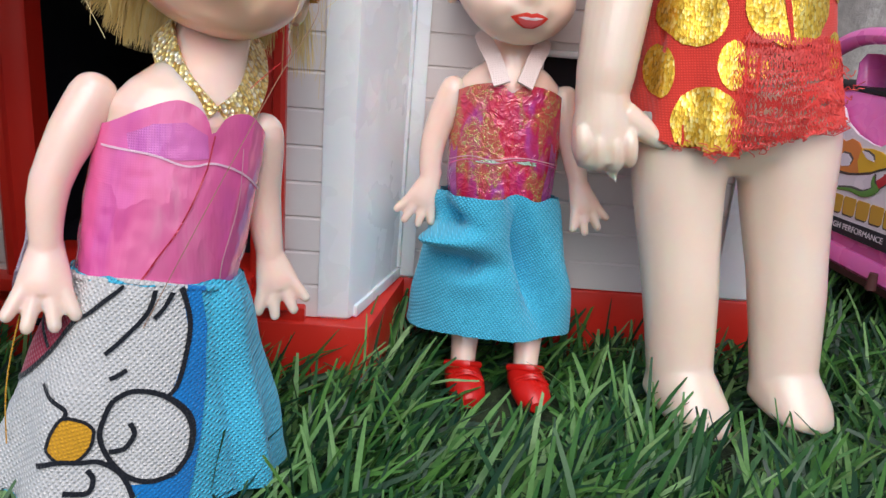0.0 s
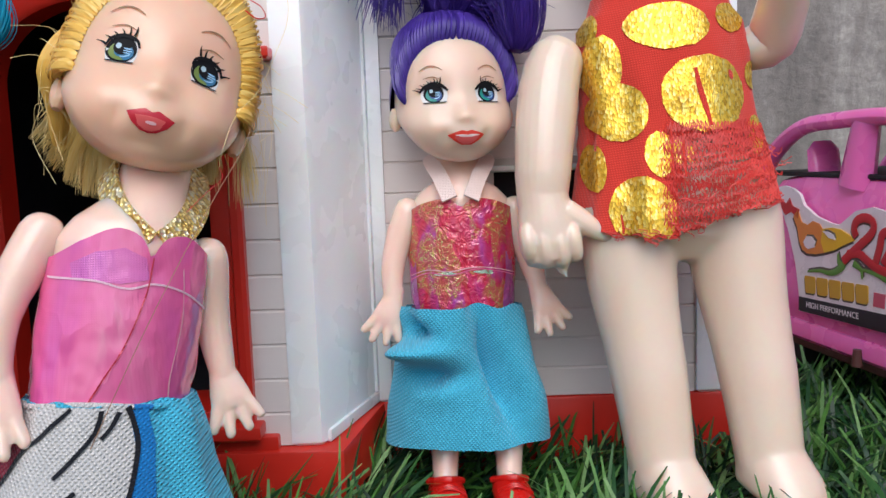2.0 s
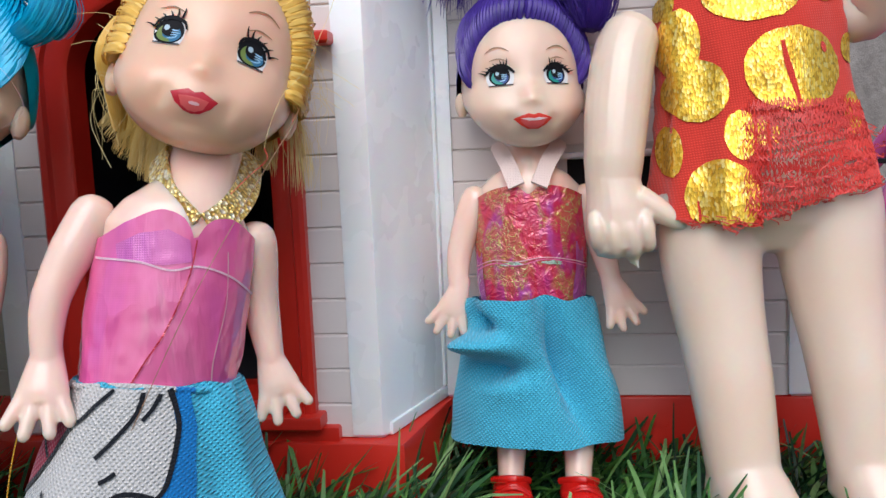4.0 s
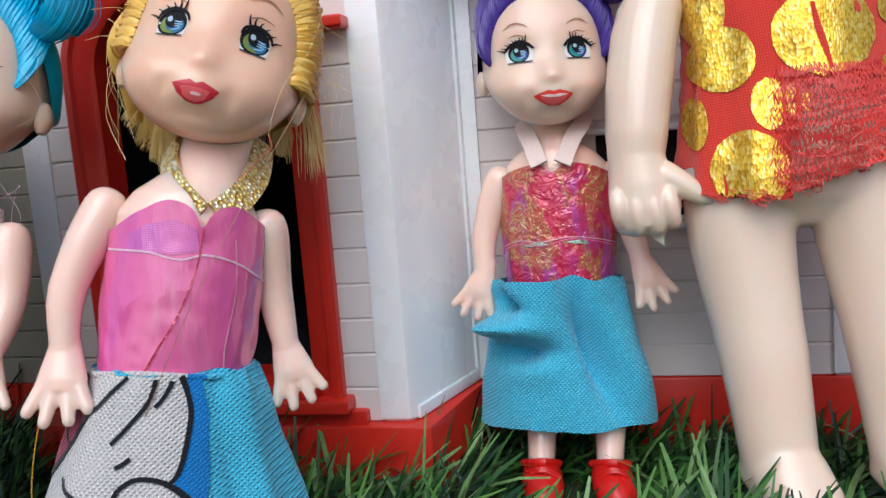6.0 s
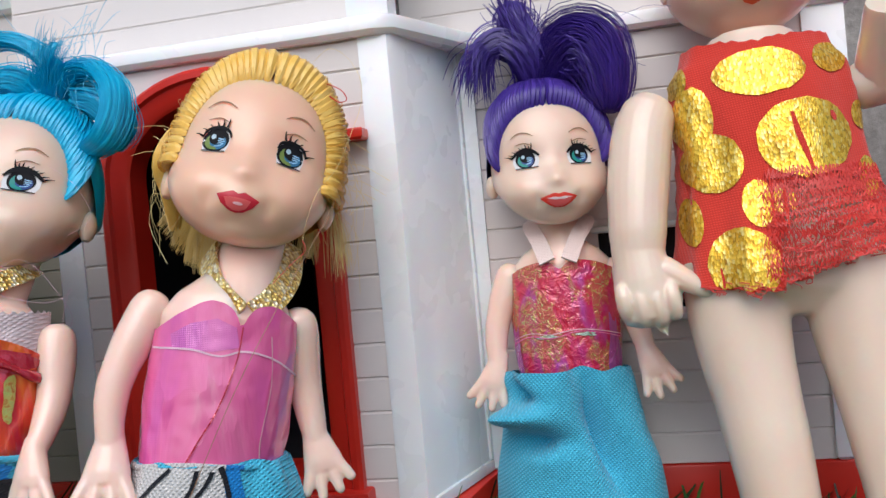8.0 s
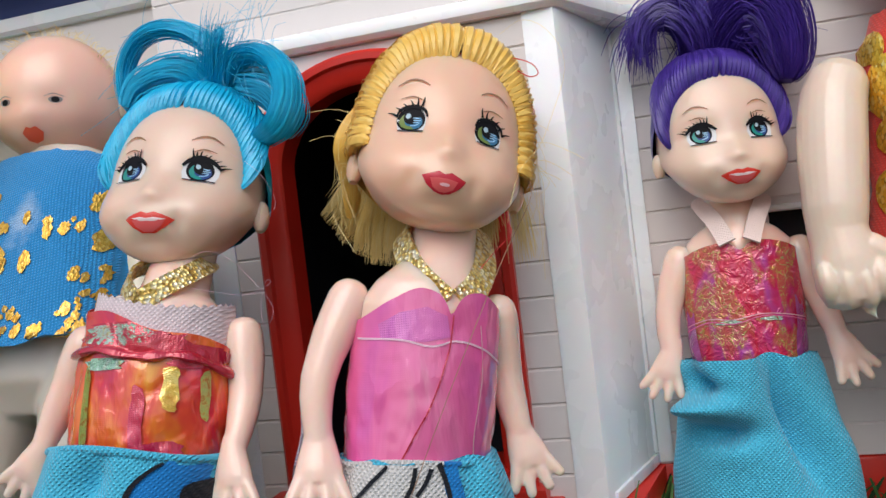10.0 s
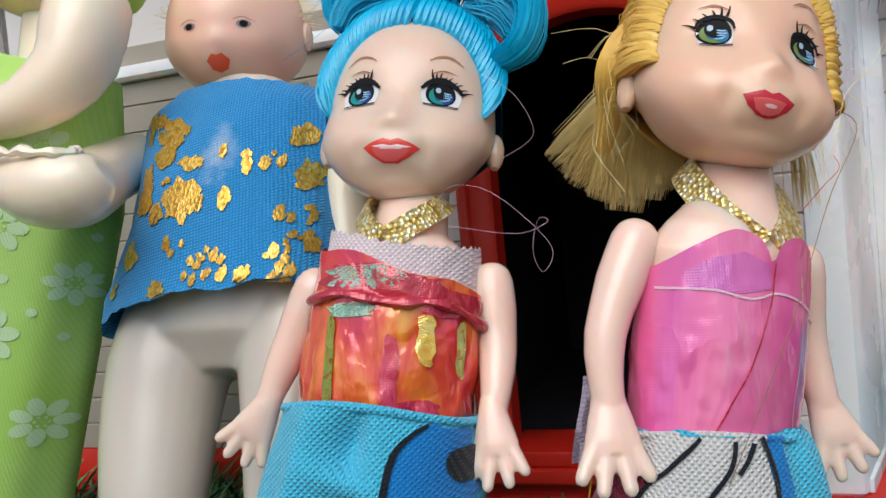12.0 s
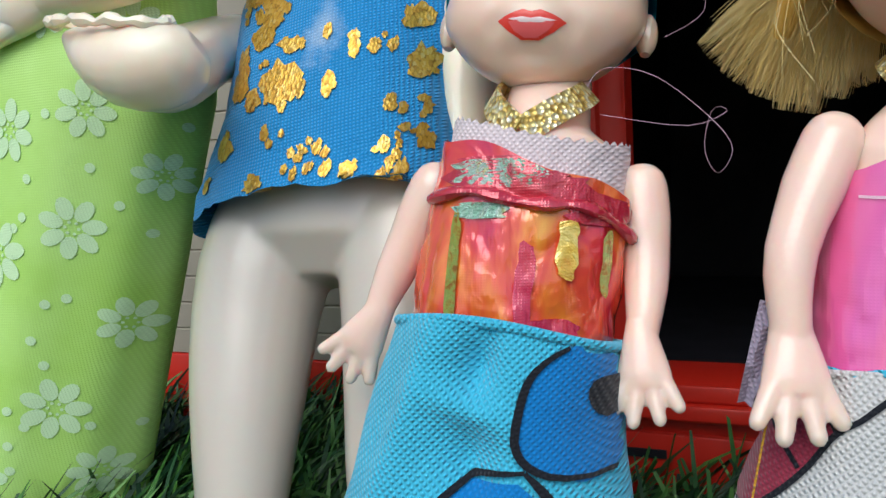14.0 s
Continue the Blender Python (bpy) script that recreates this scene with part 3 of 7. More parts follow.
    post("corner_post", [(-0.0110, BAY_Y - 0.0008), (-0.0046, BAY_Y - 0.0008), (-0.0036, BAY_Y + 0.0004), (0.0052, WING_Y + 0.0005), (0.0020, WING_Y + 0.0015), (-0.0085, BAY_Y + 0.0045), (-0.0110, BAY_Y + 0.0040)])
    post("corner_post", [(BAY_L + 0.0001, BAY_Y - 0.0008), (BAY_L + 0.0065, BAY_Y - 0.0008), (BAY_L + 0.0065, BAY_Y + 0.0040), (BAY_L + 0.0040, BAY_Y + 0.0045), (BAY_L - 0.0070, WING_Y + 0.0015), (BAY_L - 0.0100, WING_Y + 0.0005), (BAY_L - 0.0009, BAY_Y + 0.0004)])
    post("corner_post", [(0.0050, WING_Y - 0.0015), (0.0085, WING_Y - 0.0015), (0.0085, WING_Y + 0.002), (0.0040, WING_Y + 0.002)])
    post("corner_post", [(0.0838, WING_Y - 0.0012), (0.0928, WING_Y - 0.0012), (0.0928, 0.215), (0.0838, 0.215)])

    # raised rims of the bay's right flank
    fx0, fy0, fx1, fy1 = -0.0036, BAY_Y + 0.0004, 0.0052, WING_Y + 0.0005
    ux, uy = fx1 - fx0, fy1 - fy0
    ln = math.hypot(ux, uy)
    nx, ny = uy / ln, -ux / ln

    def rim(a, b, za, zb):
        gg = Geo()
        p = [(fx0 + ux * f - nx * 0.0004, fy0 + uy * f - ny * 0.0004) for f in (a, b)]
        q = [(fx0 + ux * f + nx * 0.0007, fy0 + uy * f + ny * 0.0007) for f in (b, a)]
        gg.slab([p[0], q[1], q[0], p[1]], za, zb, WHITE, 0.0003)
        hp("flank_rim", gg)
    rim(0.02, 0.97, Z0 + 0.0002, Z0 + 0.0030)
    rim(0.90, 0.97, Z0 + 0.0031, EAVE)
    # wing walls; the right one is pierced by a window
    wx0, wx1, wz0, wz1 = 0.0350, 0.0585, 0.0475, 0.0678
    g = Geo()
    for lo, hi in (((0.004, Z0), (wx0, EAVE + 0.01)), ((wx1, Z0), (0.0900, EAVE + 0.01)), ((wx0, Z0), (wx1, wz0)), ((wx0, wz1), (wx1, EAVE + 0.01))):
        g.box((lo[0], WING_Y + 0.001, lo[1]), (hi[0], WING_Y + 0.003, hi[1]), SIDING)
    right = hp("wing_wall", g, smooth=False)
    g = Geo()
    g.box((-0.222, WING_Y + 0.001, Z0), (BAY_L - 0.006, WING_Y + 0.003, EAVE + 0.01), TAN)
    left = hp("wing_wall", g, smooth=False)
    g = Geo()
    # near-black block: shade behind the window is in its colour
    g.box((wx0 - 0.002, WING_Y + 0.0034, wz0 - 0.002), (wx1 + 0.002, WING_Y + 0.03, wz1 + 0.002), UNLIT)
    hp("window_recess", g, "window opening, its unlit depth painted black")
    for a, b in (((wx0 - 0.0016, wz1), (wx1 + 0.0016, wz1 + 0.0016)), ((wx0 - 0.0016, wz0 - 0.0016), (wx1 + 0.0016, wz0))):
        g = Geo()
        g.box((a[0], WING_Y - 0.0016, a[1]), (b[0], WING_Y + 0.0012, b[1]), WHITE, 0.0004)
        hp("window_trim", g)
    # side and back shell
    g = Geo()
    g.box((0.0905, 0.213, Z0), (0.0925, 0.33, 0.16), WHITE)
    g.box((-0.222, 0.328, Z0), (0.0925, 0.33, 0.16), WHITE)
    g.box((-0.222, 0.195, Z0), (-0.220, 0.328, 0.16), WHITE)
    hp("shell", g, smooth=False)

    # eave ledge round the bay and along the wings
    g = Geo()
    e = 0.0030
    ledge = [(-0.226, WING_Y - e), (BAY_L - 0.0095, WING_Y - e), (BAY_L - 0.0030, BAY_Y - e), (BAY_R - 0.0025, BAY_Y - e), (BAY_R + 0.0020, BAY_Y - 0.0012), (BAY_R + 0.0045, BAY_Y + 0.004), (0.0090, WING_Y - e - 0.003), (0.0125, WING_Y - e), (0.0955, WING_Y - e), (0.0955, 0.215), (-0.226, 0.215)]
    g.slab(ledge, EAVE, EAVE + 0.0042, WHITE, 0.0010)
    hp("eave", g, "white plastic eave ledge")
    # upper storey
    g = Geo()
    g.box((-0.100, BAY_Y + 0.006, EAVE + 0.004), (-0.014, BAY_Y + 0.009, 0.165), SIDING)
    upper = hp("upper_wall", g, smooth=False)
    g = Geo()
    g.box((-0.0145, BAY_Y + 0.0045, EAVE + 0.004), (-0.0050, BAY_Y + 0.0120, 0.165), WHITE, 0.0008)
    hp("corner_post", g, "white plastic corner post")
    g = Geo()
    g.box((-0.010, WING_Y + 0.006, EAVE + 0.004), (0.0925, WING_Y + 0.009, 0.165), SIDING)
    upper_r = hp("upper_wall", g, smooth=False)
    g = Geo()
    g.box((-0.222, WING_Y + 0.003, EAVE + 0.004), (-0.1005, WING_Y + 0.012, 0.1485), SIDING, 0.0008)
    g.box((-0.222, WING_Y + 0.0005, 0.1440), (-0.1005, WING_Y + 0.012, 0.1490), WHITE, 0.0010)
    hp("parapet", g, "pale plastic band over the eave")
    g = Geo()
    g.box((-0.222, WING_Y + 0.005, 0.1492), (-0.098, WING_Y + 0.012, 0.170), NAVY, 0.001)
    hp("upper_panel", g, "dark blue plastic panel over the eave")
    g = Geo()
    g.box((-0.222, 0.172, 0.165), (0.094, 0.33, 0.169), WHITE, 0.001)
    hp("top_cover", g)

    # clapboards, each a wedge of its own
    def board(parent, x0, x1, z0, y, h=0.0075, mat=SIDING):
        gg = Geo()
        hh = h
        sec = [(y + 0.0003, z0), (y - 0.0003, z0 + 0.0003), (y - 0.0003, z0 + hh - 0.0005), (y + 0.0003, z0 + hh), (y + 0.0012, z0 + hh), (y + 0.0012, z0)]
        gg.loft([[(x0, a, b) for a, b in sec], [(x1, a, b) for a, b in sec]], mat, True, True)
        hp("clapboard", gg, parent=parent, smooth=False)
    bay = [o for o in house.children if o.name.startswith("bay_wall")][0]
    H = 0.0074
    rows = int((EAVE - Z0) / H)
    for r in range(rows + 1):
        z = Z0 + r * H
        h = min(H, EAVE - z)
        if h < 0.002:
            continue
        gap = arch_x(z + h * 0.5, HALF - 0.003, RISE - 0.003)
        if gap > 0.004:
            board(bay, BAY_L + 0.0063, CX - gap, z, BAY_Y, h)
            board(bay, CX + gap, -0.0108, z, BAY_Y, h)
        else:
            board(bay, BAY_L + 0.0063, -0.0108, z, BAY_Y, h)
        spans = [(0.0084, 0.0838)]
        if z + h * 0.6 > wz0 and z + h * 0.4 < wz1:
            spans = [(0.0084, wx0), (wx1, 0.0838)]
        for a, b in spans:
            board(right, a, b, z, WING_Y, h)
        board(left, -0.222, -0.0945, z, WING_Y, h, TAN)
    for r in range(6):
        z = EAVE + 0.0045 + r * H
        board(upper, -0.0995, -0.0146, z, BAY_Y + 0.006)
        board(upper_r, -0.0045, 0.092, z, WING_Y + 0.006)


build_house()


# ---- dolls ----
def head_frame(centre, yaw=0.0, pitch=0.0, roll=0.0):
    """yaw turns the face to its own left (viewer's right) for plus, pitch tips it back, roll leans it to the viewer's right."""
    return Matrix.Translation(centre) @ Euler((radians(-pitch), radians(roll), radians(yaw))).to_matrix().to_4x4()


def head_point(d, k=1.0):
    """A point of the small dolls' head in the direction d (x right, y back, z up)."""
    c = 0.0188 if d.z > 0 else 0.0174
    a, b = 0.0142, (0.0132 if d.y < 0 else 0.0140)
    q = 2.15 if d.z > 0 else lerp(2.15, 2.42, min(1.0, -d.z * 2))
    r = (abs(d.x / a) ** q + abs(d.y / b) ** q + abs(d.z / c) ** q) ** (-1 / q)
    p = d * r
    # full cheeks and a broad, flat jaw
    cheek = math.exp(-((p.z + 0.0075) / 0.0050) ** 2)
    p.x *= 1 + 0.035 * cheek
    if d.y < 0:
        p.y *= 1 + 0.05 * cheek
    if d.y < 0:
        ax_ = abs(p.x)
        nose = math.exp(-((p.x / 0.0026) ** 2 + ((p.z + 0.0059) / (0.0030 if p.z > -0.0059 else 0.0016)) ** 2))
        bridge = math.exp(-((p.x / 0.0022) ** 2 + ((p.z + 0.0022) / 0.0030) ** 2))
        snout = math.exp(-((p.x / 0.0052) ** 2 + ((p.z + 0.0104) / 0.0036) ** 2))
        puff = math.exp(-(((ax_ - 0.0088) / 0.0042) ** 2 + ((p.z + 0.0078) / 0.0044) ** 2))
        eyes = math.exp(-(((ax_ - 0.0062) / 0.0036) ** 2 + ((p.z - 0.0004) / 0.0032) ** 2))
        lip = math.exp(-((p.x / 0.0034) ** 2 + ((p.z + 0.0137) / 0.0009) ** 2))
        chin = math.exp(-((p.x / 0.0036) ** 2 + ((p.z + 0.0156) / 0.0024) ** 2))
        corner = math.exp(-(((ax_ - 0.0050) / 0.0012) ** 2 + ((p.z + 0.0106) / 0.0017) ** 2))
        p.y -= 0.0021 * nose + 0.0004 * bridge + 0.0015 * snout + 0.0007 * puff + 0.0007 * chin - 0.0009 * eyes - 0.0006 * lip - 0.0008 * corner
    if p.z < 0:
        # the chin sits forward; behind it the jaw rises towards the neck
        w = min(1.0, -p.z / 0.012)
        w = w * w * (3 - 2 * w)
        p.y -= 0.0030 * w
        p.z += w * 0.38 * max(0.0, p.y + 0.0105)
        p.x *= 1 - 0.06 * max(0.0, (-p.z - 0.006) / 0.008) ** 2
    return p * k


def small_head(g, frm, eye_mats, skin=FACE):
    first = len(g.f)
    n, m = 104, 76
    rings = []
    for i in range(1, m):
        t = math.pi * i / m
        rings.append([frm @ head_point(Vector((math.sin(t) * math.cos(2 * math.pi * k / n), math.sin(t) * math.sin(2 * math.pi * k / n), -math.cos(t)))) for k in range(n)])
    g.loft(rings, skin, True, True)
    tree = surface_tree(g, first)
    for sx in (-1, 1):
        g.ball(frm @ Vector((sx * 0.0144, 0.0006, -0.0042)), (0.0016, 0.0022, 0.0031), skin, 10, 7, frm.to_3x3())
    iris, iris2, open_mouth = eye_mats
    for sx in (-1, 1):
        ex, ez = sx * 0.0064, 0.0

        def at(pts):
            return [(ex + x, ez + z) for x, z in pts]

        # white with a flat lower rim, dark-ringed iris in two tones, pupil, glints
        wide = 0.0030 if open_mouth else 0.0023
        white = [(-wide, 0.0006), (-wide * 0.7, 0.0019), (0, 0.0024), (wide * 0.7, 0.0019), (wide, 0.0006), (wide, -0.0008), (wide * 0.86, -0.0022), (0, -0.0024), (-wide * 0.86, -0.0022), (-wide, -0.0008)]
        patch(g, tree, frm, at(white), EYEWHITE, 0.00006)
        cx = ex - 0.0001
        patch(g, tree, frm, oval(cx, ez, 0.0023, 0.0023, 28), INK, 0.00011)
        patch(g, tree, frm, oval(cx + 0.0001, ez - 0.0004, 0.0018, 0.0016, 24), iris, 0.00016)
        crescent = [(cx + 0.0018 * math.cos(b), ez - 0.0003 + 0.0017 * math.sin(b)) for b in (radians(lerp(118, 292, k / 12)) for k in range(13))]
        crescent += [(cx - 0.0001 + 0.0009 * math.cos(b), ez - 0.0001 + 0.0012 * math.sin(b)) for b in (radians(lerp(280, 130, k / 8)) for k in range(9))]
        for (x0, z0), (x1, z1), (x2, z2), (x3, z3) in ((crescent[k], crescent[k + 1], crescent[21 - int((k + 1) * 8 / 12)], crescent[21 - int(k * 8 / 12)]) for k in range(12)):
            patch(g, tree, frm, [(x0, z0), (x1, z1), (x2, z2), (x3, z3)], iris2, 0.00020, 1)
        patch(g, tree, frm, oval(cx + 0.0001, ez + 0.0005, 0.0013, 0.0014, 20), INK, 0.00024)
        patch(g, tree, frm, oval(cx - 0.00045, ez + 0.0007, 0.00042, 0.00048, 14), GLINTGREY, 0.00029, 2)
        for k, zz in enumerate((-0.0004, 0.0001, 0.0006)):
            stroke(g, tree, frm, [(cx + 0.0004, ez - zz), (cx + 0.0010, ez - zz + 0.00012 * (k - 1)), (cx + 0.0017 - 0.0002 * abs(k - 1), ez - zz - 0.0001)], 0.00024, GLINT, 0.00029, 6)
        stroke(g, tree, frm, [(cx + 0.0000, ez - 0.0013), (cx + 0.0008, ez - 0.0012), (cx + 0.0014, ez - 0.0008)], 0.00026, GLINT, 0.00029, 6)
        # lids and lashes
        stroke(g, tree, frm, at([(-wide - 0.0001, 0.0006), (-0.0019, 0.0018), (0, 0.0024), (0.0019, 0.0018), (wide + 0.0002, 0.0006)]), 0.0010 if open_mouth else 0.0006, INK, 0.00026)
        stroke(g, tree, frm, at([(-wide * 0.86, -0.0023), (wide * 0.9, -0.0023)]), (0.00024, 0.00024), INK, 0.00026, 8)
        n_lash = 9 if open_mouth else 6
        for k in range(n_lash):
            f = k / (n_lash - 1)
            x0 = sx * lerp(-0.0014, wide, f)
            z0 = 0.0024 - 0.0018 * f * f
            up_ = lerp(0.0014, 0.0007, f) * (0.75 if open_mouth and k % 2 else 1.0)
            stroke(g, tree, frm, at([(x0, z0), (x0 + sx * lerp(-0.0002, 0.0007, f), z0 + up_ * 0.7), (x0 + sx * lerp(-0.0002, 0.0016, f), z0 + up_ * 1.1)]), (0.00044, 0.00008), INK, 0.00026, 6)
        hi = 0.0 if open_mouth else 0.0006
        stroke(g, tree, frm, at([(-sx * 0.0021, 0.0055 + hi), (-sx * 0.0006, 0.0064 + hi), (sx * 0.0012, 0.0066 + hi), (sx * 0.0030, 0.0056 + hi)]), 0.00034, BROW, 0.0002)
        stroke(g, tree, frm, at([(-sx * 0.0016, 0.0033), (sx * 0.0002, 0.0040), (sx * 0.0022, 0.0037)]), 0.00024, BROW, 0.0002)
    mz = -0.0107
    if open_mouth:
        # parted lips: red bow above, a strip of white teeth, a pink lower lip edged in red
        patch(g, tree, frm, [(x * 0.95, mz + z) for x, z in ((-0.0046, 0.0005), (-0.0028, 0.0010), (-0.0012, 0.0014), (0, 0.0011), (0.0012, 0.0014), (0.0028, 0.0010), (0.0046, 0.0005), (0.0030, -0.0009), (0.0012, -0.0018), (-0.0012, -0.0018), (-0.0030, -0.0009))], LIP, 0.00010, 6)
        patch(g, tree, frm, [(x * 0.95, mz + z) for x, z in ((-0.0030, 0.0001), (-0.0014, 0.0002), (0, 0.0001), (0.0014, 0.0002), (0.0031, 0.0001), (0.0022, -0.0009), (0.0008, -0.0016), (-0.0008, -0.0016), (-0.0022, -0.0009))], LIP2, 0.00016, 5)
        patch(g, tree, frm, [(x * 0.95, mz + z) for x, z in ((-0.0030, 0.0004), (-0.0012, 0.0005), (0, 0.0003), (0.0012, 0.0005), (0.0033, 0.0004), (0.0012, -0.0001), (-0.0012, -0.0001))], LIPLIGHT, 0.00022, 4)
    else:
        patch(g, tree, frm, [(x, mz + z) for x, z in ((-0.0035, 0.0006), (-0.0022, 0.0009), (-0.0010, 0.0013), (0, 0.0009), (0.0010, 0.0013), (0.0022, 0.0009), (0.0035, 0.0006), (0.0026, -0.0007), (0.0012, -0.0016), (0, -0.0018), (-0.0012, -0.0016), (-0.0026, -0.0007))], LIPDARK, 0.00010, 6)
        patch(g, tree, frm, [(x, mz + z) for x, z in ((-0.0022, 0.0002), (-0.0008, 0.0003), (0.0008, 0.0003), (0.0022, 0.0002), (0.0016, -0.0010), (0.0005, -0.0015), (-0.0005, -0.0015), (-0.0016, -0.0010))], LIP2, 0.00016, 5)
        # pale rose oval: highlight painted onto the lower lip
        patch(g, tree, frm, oval(0.0002, mz - 0.0005, 0.0008, 0.00022, 16), LIPSHINE, 0.00022, 3)
    return tree


def hair_cap(g, frm, mat, n, radius, knot, tree, lift=1.12, span=100):
    """Rooted locks that run from the hairline back over the head to the knot."""
    rings = []
    nrm = Vector((0, -0.86, -0.50)).normalized()
    for i in range(9):
        t = math.pi / 2 * i / 8
        ring = []
        for k in range(36):
            a = 2 * math.pi * k / 36
            u = Vector((1, 0, 0))
            w = nrm.cross(u)
            d = (u * math.cos(a) + w * math.sin(a)) * math.cos(t) - nrm * math.sin(t)
            ring.append(frm @ head_point(d.normalized(), lift - 0.035))
        rings.append(ring)
    g.loft(rings, mat, False, True)
    knot = Vector(knot)
    inv = frm.inverted()
    rnd = random.Random(n)
    for i in range(n):
        a = lerp(-1.0, 1.0, i / (n - 1)) * radians(span)
        sn, cs = math.sin(a), math.cos(a)
        x = 0.0127 * math.copysign(abs(sn) ** 0.8, sn)
        z = -0.0018 + 0.0154 * math.copysign(abs(cs) ** 0.8, cs)
        hit = on_surface(tree, x, z, frm, 0.0)
        if hit is None:
            continue
        start = inv @ hit
        pts = [start + Vector((0, 0.0002, 0))]
        up_ = lift - 0.10 * abs(sn) ** 2 * (lift > 1.14)
        for s, k in ((0.10, up_ - 0.03), (0.22, up_ + 0.015), (0.42, up_ + 0.03), (0.62, up_ + 0.03), (0.82, up_ + 0.02)):
            q = start.lerp(knot, s).normalized()
            q.x += 0.03 * math.sin(2.5 * math.pi * s)
            pts.append(head_point(q.normalized(), k))
        pts.append(knot * 1.05)
        r = radius * rnd.uniform(0.9, 1.12)
        mid = [frm @ p for p in smooth_path(pts, 15)]
        grow = [0.45, 0.80, 1.05, 1.18, 1.2, 1.2, 1.2, 1.15, 1.1, 1.05, 1.0, 0.95, 0.9, 0.8, 0.7]
        g.tube(mid, [r * 0.84 * k for k in grow], mat, 7)
        turn = frm.to_3x3()
        for q in range(34):
            b = 2 * math.pi * q / 34 + rnd.uniform(-0.12, 0.12)
            sway, skew = rnd.uniform(-0.40, 0.40), rnd.uniform(0.80, 1.06)
            line = []
            for i, p in enumerate(mid):
                c_ = b + sway * math.sin(i * 0.5)
                line.append(p + turn @ Vector((math.cos(c_), math.sin(c_) * 0.6, math.sin(c_))) * r * grow[i] * skew * (1 + 0.55 * min(1.0, max(0.0, (i - 2) / 4)) * abs(math.cos(b))))
            g.tube(line, r * rnd.uniform(0.06, 0.11), mat, 3)


def longer_face(g, frm, upper, lower):
    """Stretches a finished head above the mouth and shortens its chin, each by its share."""
    inv = frm.inverted()
    out = []
    for v in g.v:
        p = inv @ Vector(v)
        s = p.z + 0.0107
        t = min(1.0, max(0.0, (s + 0.005) / 0.010))
        p.z += s * lerp(-lower, upper, t * t * (3 - 2 * t))
        out.append(tuple(frm @ p))
    g.v = out


def tuft(g, path, n, spread, r, mat, seed, taper=0.3, fan=1.0, segs=11, core=0.0):
    """A bunch of thin hairs along a path round a denser core, opening towards its end."""
    rnd = random.Random(seed)
    base = smooth_path(path, segs)
    if core:
        g.tube(base, [core * (0.6 + 0.5 * math.sin(math.pi * i / (segs - 1))) for i in range(segs - 1)] + [core * 0.3], mat, 10)
        for q in range(26):
            a = 2 * math.pi * q / 26
            o = Vector((math.cos(a), math.sin(a * 1.7) * 0.7, math.sin(a))) * core * 0.95
            g.tube([p + o * (0.6 + 0.5 * math.sin(math.pi * i / (segs - 1))) for i, p in enumerate(base)], core * 0.16, mat, 5)
    for _ in range(n):
        o = Vector((rnd.gauss(0, 1), rnd.gauss(0, 1), rnd.gauss(0, 1)))
        o2 = Vector((rnd.gauss(0, 1), rnd.gauss(0, 1), rnd.gauss(0, 1))) * 0.5
        pts = []
        stop = rnd.uniform(0.82, 1.0)
        for i, p in enumerate(base):
            t = i / (segs - 1)
            wide = taper + (1 - taper) * math.sin(math.pi * min(t, 0.5)) if fan <= 1 else taper + fan * t
            pts.append(p + o * spread * wide + o2 * spread * math.sin(math.pi * t) * 0.8)
        keep = max(4, int(segs * stop))
        pts = pts[:keep]
        rr = r * rnd.uniform(0.6, 1.3)
        g.tube(pts, [rr] * (keep - 1) + [rr * 0.4], mat, 4)


def lock(g, path, widths, n, mat, seed, r=0.00011, flat=1.0, stray=0.04, segs=18, fray=0):
    """Combed hair along a path: strands on and inside a shell whose half-widths run along it, over a dense core."""
    rnd = random.Random(seed)
    pts = smooth_path(path, segs)
    wid = []
    for i in range(segs):
        f = i / (segs - 1) * (len(widths) - 1)
        j = min(int(f), len(widths) - 2)
        wid.append(lerp(widths[j], widths[j + 1], f - j))
    sides, ups, side = [], [], None
    for i in range(segs):
        d = (pts[min(i + 1, segs - 1)] - pts[max(i - 1, 0)]).normalized()
        ref = side if side is not None else Vector((0.15, 1, 0.1))
        side = (ref - d * ref.dot(d)).normalized()
        sides.append(side)
        ups.append(d.cross(side))
    g.tube(pts[:segs - fray], [w * 0.86 * min(1.0, 0.25 + 0.2 * (segs - fray - 1 - i)) if fray else w * 0.86 for i, w in enumerate(wid[:segs - fray])], mat, 16, flat, sides[0])
    for k in range(n):
        a = rnd.uniform(0, 2 * math.pi)
        rad = 0.80 + 0.24 * rnd.random()
        if rnd.random() < stray:
            rad *= rnd.uniform(1.05, 1.6)
        tw = rnd.gauss(0, 0.35)
        last = rnd.randint(segs - fray - 1, segs) if fray else (segs if rnd.random() < 0.6 else rnd.randint(segs - 4, segs))
        lag = rnd.gauss(0, 0.05)
        out = []
        for i in range(last):
            b = a + tw * (i / segs) + lag * math.sin(i * 0.9 + k)
            out.append(pts[i] + (sides[i] * math.cos(b) + ups[i] * math.sin(b) * flat) * wid[i] * rad)
        rr = r * rnd.uniform(0.7, 1.3)
        g.tube(out, [rr] * (last - 1) + [rr * 0.4], mat, 3)


def basis(ax, across):
    """The axes across and behind a body whose trunk runs along ax."""
    ax = Vector(ax).normalized()
    across = Vector(across)
    side = (across - ax * across.dot(ax)).normalized()
    return side, ax.cross(side)


